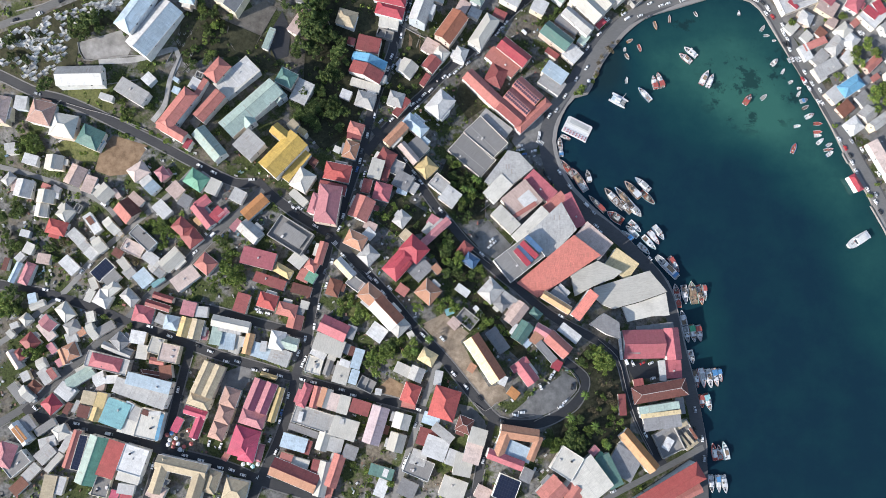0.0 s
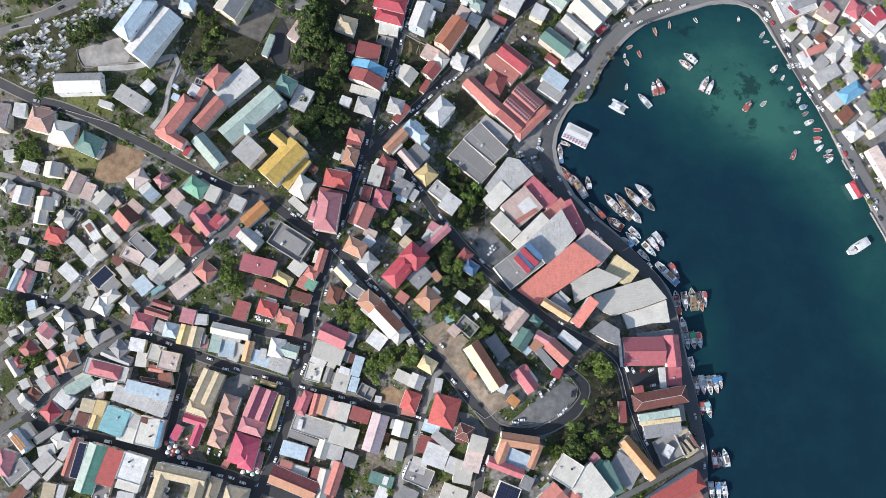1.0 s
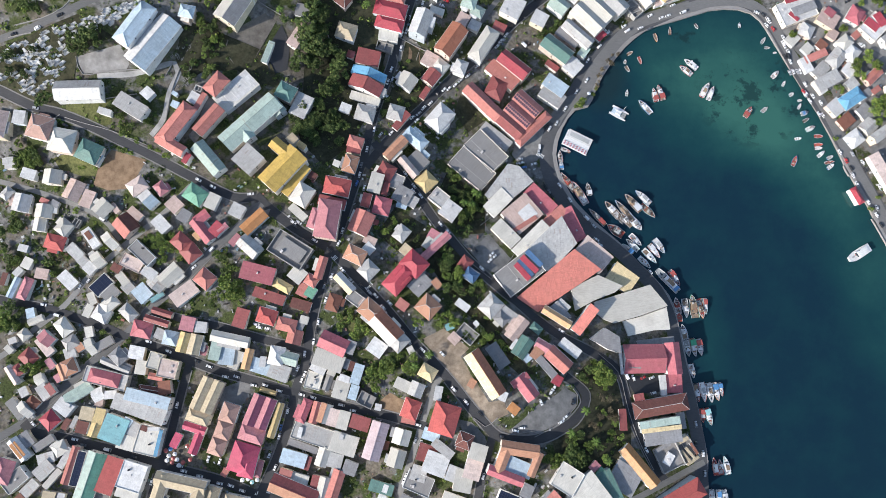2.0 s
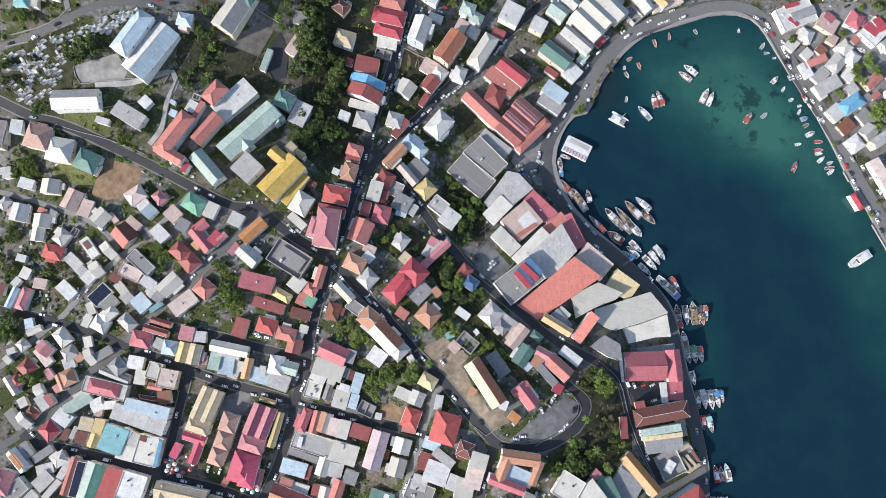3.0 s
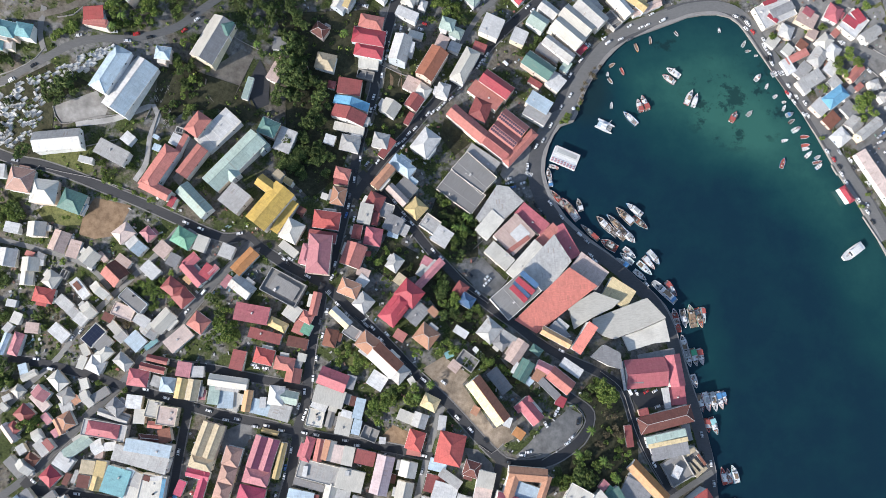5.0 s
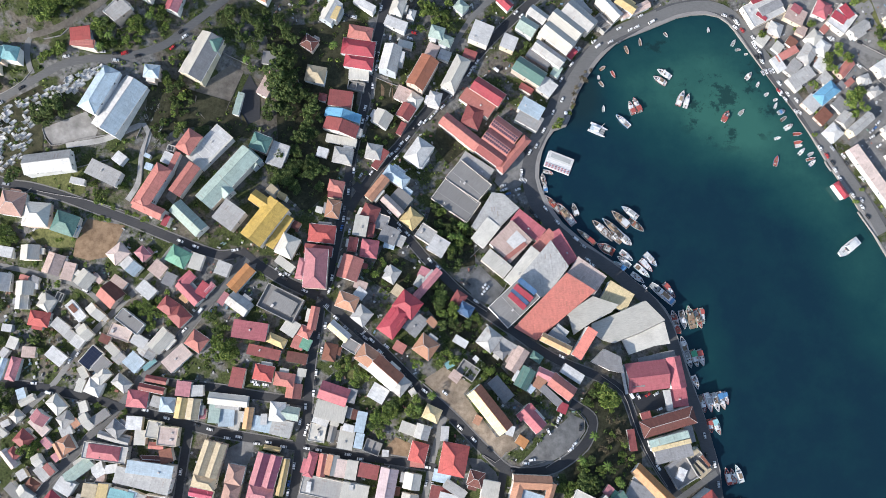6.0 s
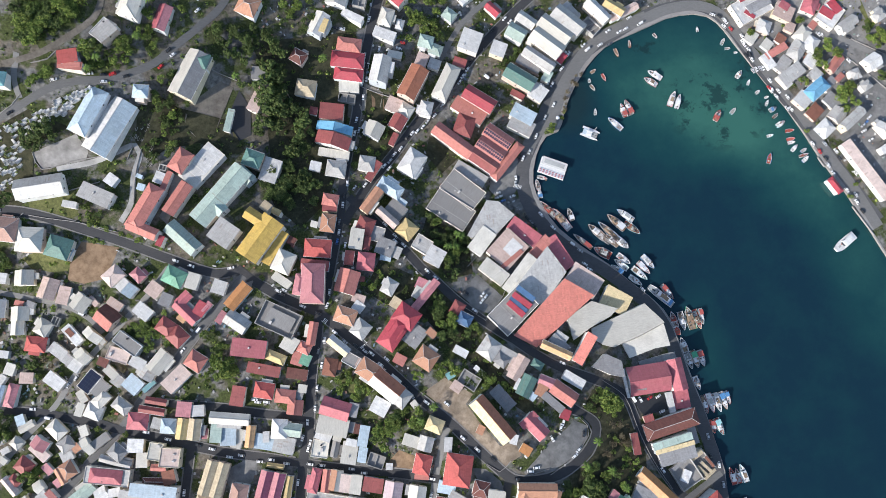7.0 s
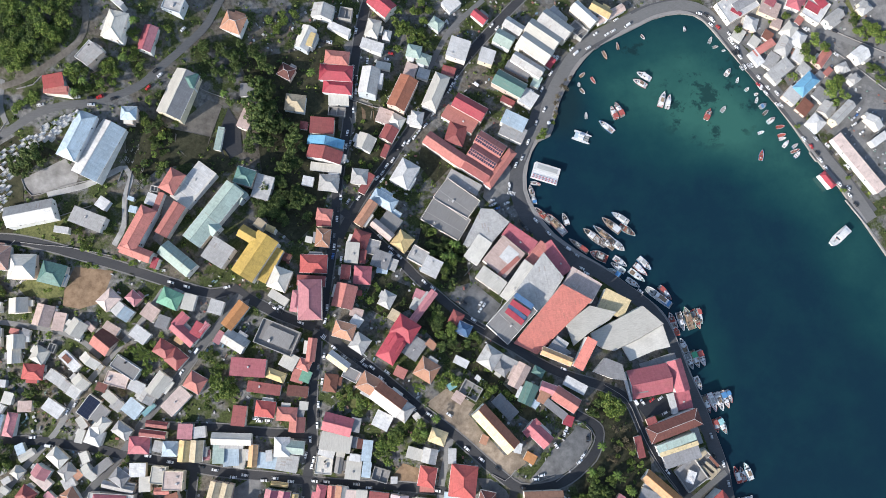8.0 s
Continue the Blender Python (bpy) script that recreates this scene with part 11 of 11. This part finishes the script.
boundary_wall([(42.2, 79.5), (50.8, 87.4), (57.2, 94.8)])
boundary_wall([(98.0, 115.0), (109.7, 118.2)])
boundary_wall([(26.0, 24.5), (38.6, 34.8)])
boundary_wall([(-86.8, -60.7), (-89.9, -79.5)])
boundary_wall([(-215.5, 186.6), (-221.4, 182.3), (-231.4, 180.6)])
boundary_wall([(-126.1, 186.0), (-129.0, 177.3), (-113.7, 169.5)])
boundary_wall([(329.7, 171.6), (348.8, 158.0), (379.0, 137.6)])
boundary_wall([(323.4, 163.6), (346.5, 138.9), (371.8, 109.3)])
zebra(253.9, 184.0, 25)
zebra(-42.3, -34.5, 130)
zebra(-75.7, 0.7, 45)
zebra(-119.3, -157.9, -15)
zebra(71.5, 78.9, 60)
zebra(-51.9, -19.2, 130)
zebra(-127.9, -154.8, 75)
zebra(-22.8, -56.3, 135)
tomb(-171.7, 133.0, 58, 0.85, True)
tomb(-174.2, 121.4, 65, 1.05, True)
tomb(-176.9, 121.5, 61, 0.80, True)
tomb(-177.4, 116.2, 56, 0.89, True)
tomb(-176.6, 121.2, 51, 0.81, True)
tomb(-175.6, 122.7, 51, 1.09, True)
tomb(-180.8, 115.1, 48, 0.91, True)
tomb(-176.4, 119.2, 49, 1.01, True)
tomb(-172.4, 127.9, 70, 1.06, True)
tomb(-173.6, 126.0, 50, 0.74, True)
tomb(-171.6, 122.2, 54, 0.82, True)
tomb(-177.4, 133.7, 61, 0.75, True)
tomb(-183.9, 134.4, 52, 0.98, True)
tomb(-172.2, 122.1, 64, 1.03, True)
tomb(-174.5, 116.4, 52, 0.88, True)
tomb(-176.5, 140.5, 50, 0.83, True)
tomb(-177.6, 133.0, 52, 0.76, True)
tomb(-173.6, 120.7, 50, 0.74, True)
tomb(-172.3, 142.9, 52, 0.79, True)
tomb(-180.4, 134.8, 53, 0.93, True)
tomb(-179.7, 133.6, 68, 0.81, True)
tomb(-175.0, 117.0, 49, 1.00, True)
tomb(-172.5, 141.3, 72, 0.78, True)
tomb(-174.4, 139.0, 50, 0.73, True)
tomb(-179.8, 140.2, 66, 0.98, True)
tomb(-180.9, 135.8, 67, 0.87, True)


# ---- pavements ----
ribbon("pavement", KERB, smooth_line([(-7.3, 239.8), (-12.8, 228.8), (-18.3, 215.5), (-22.9, 202.8), (-27.6, 189.3), (-29.0, 185.1)]), 0.8, 0.3, "narrow pale concrete pavement", "pavement", 0.4)
ribbon("pavement", KERB, smooth_line([(-36.9, 157.7), (-39.9, 145.1), (-42.7, 136.6)]), 0.8, 0.3, "narrow pale concrete pavement", "pavement", 0.4)
ribbon("pavement", KERB, smooth_line([(-105.6, -95.5), (-108.6, -109.6), (-112.9, -123.4), (-118.2, -137.2), (-123.7, -149.2)]), 0.8, 0.3, "narrow pale concrete pavement", "pavement", 0.4)
ribbon("pavement", KERB, smooth_line([(-6.5, 225.8), (-11.8, 213.0), (-16.3, 200.5), (-21.0, 187.0), (-24.6, 176.1), (-28.2, 163.8), (-31.0, 151.9), (-34.6, 138.7), (-39.3, 125.5), (-43.8, 112.4), (-47.1, 100.1), (-49.6, 88.4)]), 0.8, 0.3, "narrow pale concrete pavement", "pavement", 0.4)
ribbon("pavement", KERB, smooth_line([(-57.3, 55.5), (-61.0, 43.0), (-64.8, 29.8), (-68.9, 16.2), (-72.8, 8.3)]), 0.8, 0.3, "narrow pale concrete pavement", "pavement", 0.4)
ribbon("pavement", KERB, smooth_line([(-76.0, -3.2), (-79.1, -17.1), (-83.4, -31.4), (-86.3, -44.8), (-88.7, -58.7), (-91.1, -72.8), (-95.6, -84.3)]), 0.8, 0.3, "narrow pale concrete pavement", "pavement", 0.4)
ribbon("pavement", KERB, smooth_line([(-98.7, -96.8), (-101.9, -111.4), (-106.3, -125.7), (-111.7, -139.8), (-117.4, -152.3)]), 0.8, 0.3, "narrow pale concrete pavement", "pavement", 0.4)
ribbon("pavement", KERB, smooth_line([(-122.7, -162.8), (-127.8, -175.3)]), 0.8, 0.3, "narrow pale concrete pavement", "pavement", 0.4)
ribbon("pavement", KERB, smooth_line([(108.2, 230.2), (97.5, 222.2), (86.8, 213.6), (76.4, 205.1), (66.2, 196.6), (61.0, 192.2)]), 0.8, 0.3, "narrow pale concrete pavement", "pavement", 0.4)
ribbon("pavement", KERB, smooth_line([(7.8, 141.3), (-1.8, 131.4), (-11.3, 120.8), (-20.5, 110.6), (-30.7, 101.2)]), 0.8, 0.3, "narrow pale concrete pavement", "pavement", 0.4)
ribbon("pavement", KERB, smooth_line([(-36.2, 95.1), (-44.4, 84.8)]), 0.8, 0.3, "narrow pale concrete pavement", "pavement", 0.4)
ribbon("pavement", KERB, smooth_line([(112.4, 224.6), (101.7, 216.6), (96.8, 212.7)]), 0.8, 0.3, "narrow pale concrete pavement", "pavement", 0.4)
ribbon("pavement", KERB, smooth_line([(87.9, 205.5), (77.3, 196.7), (67.9, 188.9), (58.0, 180.0), (49.1, 170.9), (39.5, 160.8), (28.9, 150.8), (18.7, 141.5), (9.6, 133.3), (0.2, 123.2), (-9.3, 112.5), (-19.3, 102.1), (-28.4, 93.4), (-36.1, 84.1), (-38.9, 80.5)]), 0.8, 0.3, "narrow pale concrete pavement", "pavement", 0.4)
ribbon("pavement", KERB, smooth_line([(-115.7, 25.9), (-104.3, 17.5), (-90.8, 9.1), (-86.3, 6.5)]), 0.8, 0.3, "narrow pale concrete pavement", "pavement", 0.4)
ribbon("pavement", KERB, smooth_line([(-74.9, -1.9), (-64.8, -13.1), (-56.3, -22.0), (-50.6, -28.1)]), 0.8, 0.3, "narrow pale concrete pavement", "pavement", 0.4)
ribbon("pavement", KERB, smooth_line([(-41.8, -37.9), (-33.4, -47.7), (-30.7, -51.0)]), 0.8, 0.3, "narrow pale concrete pavement", "pavement", 0.4)
ribbon("pavement", KERB, smooth_line([(-25.4, -57.4), (-15.9, -67.7)]), 0.8, 0.3, "narrow pale concrete pavement", "pavement", 0.4)
ribbon("pavement", KERB, smooth_line([(-1.2, -83.5), (7.1, -93.8), (15.7, -104.7), (24.7, -115.2)]), 0.8, 0.3, "narrow pale concrete pavement", "pavement", 0.4)
ribbon("pavement", KERB, smooth_line([(50.5, -124.9), (64.3, -123.5), (77.1, -118.2), (90.4, -109.1), (97.1, -91.8), (81.9, -77.5)]), 0.8, 0.3, "narrow pale concrete pavement", "pavement", 0.4)
ribbon("pavement", KERB, smooth_line([(-111.4, 31.4), (-100.4, 23.3), (-87.3, 15.1), (-82.9, 12.6)]), 0.8, 0.3, "narrow pale concrete pavement", "pavement", 0.4)
ribbon("pavement", KERB, smooth_line([(-59.7, -8.4), (-51.3, -17.2), (-42.5, -26.6), (-33.7, -36.6), (-25.3, -46.6), (-17.5, -55.9), (-7.6, -66.1), (1.4, -75.8), (9.7, -85.8), (18.0, -96.3), (27.0, -107.2), (35.3, -115.6), (46.7, -117.8), (58.7, -117.4), (70.1, -114.0), (81.6, -107.1), (90.2, -96.9), (85.3, -87.2), (78.6, -83.6)]), 0.8, 0.3, "narrow pale concrete pavement", "pavement", 0.4)
ribbon("pavement", KERB, smooth_line([(-307.0, 111.4), (-295.5, 106.2), (-284.3, 100.8), (-275.5, 96.8)]), 0.8, 0.3, "narrow pale concrete pavement", "pavement", 0.4)
ribbon("pavement", KERB, smooth_line([(-267.6, 94.6), (-255.0, 91.3), (-243.8, 86.8), (-233.2, 82.0), (-222.2, 76.6), (-211.2, 71.4), (-199.5, 65.7), (-188.3, 59.8), (-176.5, 53.5), (-172.6, 51.4)]), 0.8, 0.3, "narrow pale concrete pavement", "pavement", 0.4)
ribbon("pavement", KERB, smooth_line([(-164.4, 47.0), (-153.3, 41.4), (-138.7, 36.1), (-132.3, 36.6)]), 0.8, 0.3, "narrow pale concrete pavement", "pavement", 0.4)
ribbon("pavement", KERB, smooth_line([(-304.3, 117.4), (-292.8, 112.2), (-281.3, 106.6), (-270.0, 101.9), (-257.4, 98.9), (-245.1, 94.5), (-233.7, 89.5), (-222.7, 84.2), (-212.0, 79.0), (-200.7, 73.6), (-189.1, 67.7), (-177.3, 61.3), (-165.4, 55.0), (-153.8, 48.9), (-141.5, 43.4), (-133.3, 43.1)]), 0.8, 0.3, "narrow pale concrete pavement", "pavement", 0.4)
ribbon("pavement", KERB, smooth_line([(-129.0, 34.8), (-139.0, 24.6)]), 0.8, 0.3, "narrow pale concrete pavement", "pavement", 0.4)
ribbon("pavement", KERB, smooth_line([(-145.5, 18.3), (-155.2, 9.5), (-165.0, -0.2), (-174.7, -9.7), (-183.8, -18.3), (-195.4, -27.5), (-204.4, -36.1)]), 0.8, 0.3, "narrow pale concrete pavement", "pavement", 0.4)
ribbon("pavement", KERB, smooth_line([(-236.6, -64.8), (-246.4, -73.3), (-252.8, -78.8)]), 0.8, 0.3, "narrow pale concrete pavement", "pavement", 0.4)
ribbon("pavement", KERB, smooth_line([(-147.8, 8.0), (-157.4, -1.3), (-167.2, -10.9), (-173.7, -17.2)]), 0.8, 0.3, "narrow pale concrete pavement", "pavement", 0.4)
ribbon("pavement", KERB, smooth_line([(-217.8, -57.2), (-229.3, -66.7), (-239.2, -75.2), (-248.7, -83.4), (-259.3, -92.9), (-269.4, -102.1), (-275.1, -107.5)]), 0.8, 0.3, "narrow pale concrete pavement", "pavement", 0.4)
ribbon("pavement", KERB, smooth_line([(-290.0, -117.8), (-302.2, -125.3)]), 0.8, 0.3, "narrow pale concrete pavement", "pavement", 0.4)
ribbon("pavement", KERB, smooth_line([(-311.6, -28.0), (-297.3, -30.9), (-283.5, -33.6)]), 0.8, 0.3, "narrow pale concrete pavement", "pavement", 0.4)
ribbon("pavement", KERB, smooth_line([(-257.9, -39.4), (-245.1, -43.8), (-233.0, -47.6)]), 0.8, 0.3, "narrow pale concrete pavement", "pavement", 0.4)
ribbon("pavement", KERB, smooth_line([(-203.7, -59.2), (-190.6, -63.8)]), 0.8, 0.3, "narrow pale concrete pavement", "pavement", 0.4)
ribbon("pavement", KERB, smooth_line([(-168.1, -72.8), (-156.4, -77.1), (-143.3, -81.2), (-129.7, -85.0), (-125.1, -86.4)]), 0.8, 0.3, "narrow pale concrete pavement", "pavement", 0.4)
ribbon("pavement", KERB, smooth_line([(-46.5, -106.9), (-34.0, -109.9), (-21.7, -113.4)]), 0.8, 0.3, "narrow pale concrete pavement", "pavement", 0.4)
ribbon("pavement", KERB, smooth_line([(-310.3, -21.6), (-296.0, -24.5), (-282.4, -27.1), (-269.4, -29.4), (-265.0, -30.4)]), 0.8, 0.3, "narrow pale concrete pavement", "pavement", 0.4)
ribbon("pavement", KERB, smooth_line([(-196.8, -54.6), (-184.5, -59.2), (-173.1, -63.8), (-161.9, -68.1), (-150.5, -72.2), (-137.0, -76.2), (-123.2, -80.1), (-109.3, -84.4), (-105.0, -85.7)]), 0.8, 0.3, "narrow pale concrete pavement", "pavement", 0.4)
ribbon("pavement", KERB, smooth_line([(-95.4, -88.6), (-81.6, -92.6), (-67.7, -96.0), (-58.7, -98.0)]), 0.8, 0.3, "narrow pale concrete pavement", "pavement", 0.4)
ribbon("pavement", KERB, smooth_line([(-45.1, -100.5), (-32.3, -103.6), (-28.3, -104.7)]), 0.8, 0.3, "narrow pale concrete pavement", "pavement", 0.4)
ribbon("pavement", KERB, smooth_line([(-265.9, -120.3), (-252.6, -122.9), (-243.4, -125.2)]), 0.8, 0.3, "narrow pale concrete pavement", "pavement", 0.4)
ribbon("pavement", KERB, smooth_line([(-119.8, -162.9), (-105.8, -167.2), (-92.0, -171.3), (-78.4, -175.7), (-64.7, -180.3)]), 0.8, 0.3, "narrow pale concrete pavement", "pavement", 0.4)
ribbon("pavement", KERB, smooth_line([(-260.1, -113.7), (-246.3, -116.8), (-232.2, -120.4), (-218.6, -123.7), (-204.7, -127.6), (-195.3, -130.9)]), 0.8, 0.3, "narrow pale concrete pavement", "pavement", 0.4)
ribbon("pavement", KERB, smooth_line([(-181.9, -135.1), (-168.1, -138.7), (-154.5, -142.3), (-141.3, -146.6), (-130.2, -151.4)]), 0.8, 0.3, "narrow pale concrete pavement", "pavement", 0.4)
ribbon("pavement", KERB, smooth_line([(-80.6, -167.2), (-66.9, -171.8), (-62.4, -173.3)]), 0.8, 0.3, "narrow pale concrete pavement", "pavement", 0.4)
ribbon("pavement", KERB, smooth_line([(-177.9, -81.3), (-181.3, -95.0), (-184.6, -109.3), (-187.5, -122.9), (-189.1, -127.8)]), 0.8, 0.3, "narrow pale concrete pavement", "pavement", 0.4)
ribbon("pavement", KERB, smooth_line([(-193.7, -141.9), (-197.2, -155.8), (-200.6, -169.2), (-201.7, -173.6)]), 0.8, 0.3, "narrow pale concrete pavement", "pavement", 0.4)
ribbon("pavement", KERB, smooth_line([(-169.7, -74.5), (-173.1, -87.2), (-176.5, -101.2), (-179.6, -115.3)]), 0.8, 0.3, "narrow pale concrete pavement", "pavement", 0.4)
ribbon("pavement", KERB, smooth_line([(-190.1, -152.7), (-193.5, -166.2), (-195.8, -175.1)]), 0.8, 0.3, "narrow pale concrete pavement", "pavement", 0.4)
ribbon("pavement", KERB, smooth_line([(26.4, -121.3), (22.8, -135.0), (19.6, -148.9), (17.5, -160.9), (15.3, -173.5)]), 0.8, 0.3, "narrow pale concrete pavement", "pavement", 0.4)
ribbon("pavement", KERB, smooth_line([(25.6, -150.0), (23.5, -161.9), (21.3, -174.6)]), 0.8, 0.3, "narrow pale concrete pavement", "pavement", 0.4)
ribbon("pavement", KERB, smooth_line([(-16.3, 36.6), (-8.8, 25.7), (-5.5, 21.4)]), 0.8, 0.3, "narrow pale concrete pavement", "pavement", 0.4)
ribbon("pavement", KERB, smooth_line([(26.3, -14.9), (38.1, -25.4), (49.6, -35.0), (57.0, -41.8)]), 0.8, 0.3, "narrow pale concrete pavement", "pavement", 0.4)
ribbon("pavement", KERB, smooth_line([(92.9, -64.5), (106.7, -71.8), (116.3, -80.2), (119.7, -91.5), (121.3, -100.7)]), 0.8, 0.3, "narrow pale concrete pavement", "pavement", 0.4)
ribbon("pavement", KERB, smooth_line([(125.9, -114.4), (131.1, -126.2), (137.0, -137.6), (143.6, -148.3)]), 0.8, 0.3, "narrow pale concrete pavement", "pavement", 0.4)
ribbon("pavement", KERB, smooth_line([(-38.4, 75.4), (-29.4, 63.9), (-20.1, 52.1), (-10.9, 40.4), (-3.6, 29.6), (6.2, 17.5), (15.8, 5.4), (24.2, -3.6), (34.6, -13.8)]), 0.8, 0.3, "narrow pale concrete pavement", "pavement", 0.4)
ribbon("pavement", KERB, smooth_line([(64.8, -39.9), (74.5, -47.2), (86.6, -54.1), (100.5, -60.9)]), 0.8, 0.3, "narrow pale concrete pavement", "pavement", 0.4)
ribbon("pavement", KERB, smooth_line([(123.8, -81.5), (126.9, -94.9)]), 0.8, 0.3, "narrow pale concrete pavement", "pavement", 0.4)
ribbon("pavement", KERB, smooth_line([(-129.4, -55.9), (-117.6, -58.9), (-113.3, -60.0)]), 0.8, 0.3, "narrow pale concrete pavement", "pavement", 0.4)
ribbon("pavement", KERB, smooth_line([(-189.6, -34.4), (-173.4, -38.4), (-160.2, -40.9), (-146.1, -44.3), (-132.9, -48.4), (-120.2, -51.9), (-107.4, -55.1)]), 0.8, 0.3, "narrow pale concrete pavement", "pavement", 0.4)


# ---- loose growth and yard clutter, too small and many to tell apart ----
def clear(x, y, gap):
    """True where no building and no street stands."""
    if in_poly(SHORE, x, y) or off_coast(x, y) < 9:
        return False
    for a, b, l, w, turn in FOOT:
        dx, dy = x - a, y - b
        if abs(dx) + abs(dy) < l + w:
            c, s = math.cos(radians(turn)), math.sin(radians(turn))
            if abs(dx * c + dy * s) < l / 2 + gap and abs(dy * c - dx * s) < w / 2 + gap:
                return False
    return all(np.hypot(p[:, 0] - x, p[:, 1] - y).min() > wd / 2 + 1.2 for p, wd in STREETS)


def scatter(n, seed, gap, keep):
    r, out = random.Random(seed), []
    while len(out) < n:
        x, y = r.uniform(-340, 380), r.uniform(-190, 240)
        if keep(x, y, r) and clear(x, y, gap):
            out.append((x, y, r.random()))
    return out


def patchy(x, y, r):
    if any(not soft and in_poly(q, x, y) for q, soft in LOOPS):
        return False
    return noise.noise((x * 0.03, y * 0.03, 3.1)) + 0.35 * (x < 60) + 0.25 * (y > 90) > r.uniform(-0.2, 0.55)


r = random.Random(21)
verts, faces = [], []
for x, y, u in scatter(5600, 4, 0.2, patchy):
    z, size = land(x, y), 0.35 + 0.75 * u + 1.1 * u ** 6
    for k in range(14):
        nrm = Vector((r.gauss(0, 1), r.gauss(0, 1), abs(r.gauss(0.4, 0.7)))).normalized()
        p = Vector((x, y, z)) + Vector((nrm.x, nrm.y, nrm.z * 0.8)) * size * r.uniform(0.6, 1.15)
        a = nrm.orthogonal().normalized() * size * r.uniform(0.25, 0.5)
        b = nrm.cross(a) * r.uniform(0.6, 1.0)
        i = len(verts)
        verts += [tuple(p + a), tuple(p + b), tuple(p - a), tuple(p - b)]
        faces += [(i, i + 1, i + 2), (i, i + 2, i + 3)]
for k, mat in enumerate((LEAF[0], LEAF[1])):
    half = len(faces) // 28 // 2 * 28
    me = bpy.data.meshes.new("undergrowth")
    me.from_pydata(verts, [], faces[:half] if k == 0 else faces[half:])
    me.materials.append(mat)
    tagged(new("undergrowth", me), "low weeds and shrubs growing in the yards", "undergrowth", kind="stuff")

CLUTTER = odds_material("mixed_clutter")
verts, faces = [], []
for x, y, u in scatter(2300, 9, 0.1, lambda x, y, r: x > 250 or (x < 120 or y > 120) and not (x < -95 and y > 70) and not any(in_poly(q, x, y) for q, soft in LOOPS)):
    z, a = land(x, y), r.uniform(0, 3.14)
    l, w, h = r.uniform(0.25, 1.25), r.uniform(0.2, 0.75), r.uniform(0.2, 1.2)
    i = len(verts)
    for zz in (z - 0.2, z + h):
        for sx, sy in ((-1, -1), (1, -1), (1, 1), (-1, 1)):
            verts.append((x + sx * l * math.cos(a) - sy * w * math.sin(a), y + sx * l * math.sin(a) + sy * w * math.cos(a), zz))
    faces += [(i + 4, i + 5, i + 6, i + 7)] + [(i + k, i + (k + 1) % 4, i + 4 + (k + 1) % 4, i + 4 + k) for k in range(4)]
me = bpy.data.meshes.new("yard_clutter")
me.from_pydata(verts, [], faces)
me.materials.append(CLUTTER)
tagged(new("yard_clutter", me), "scattered boards, drums and rubble lying in the yards", "clutter", kind="stuff")
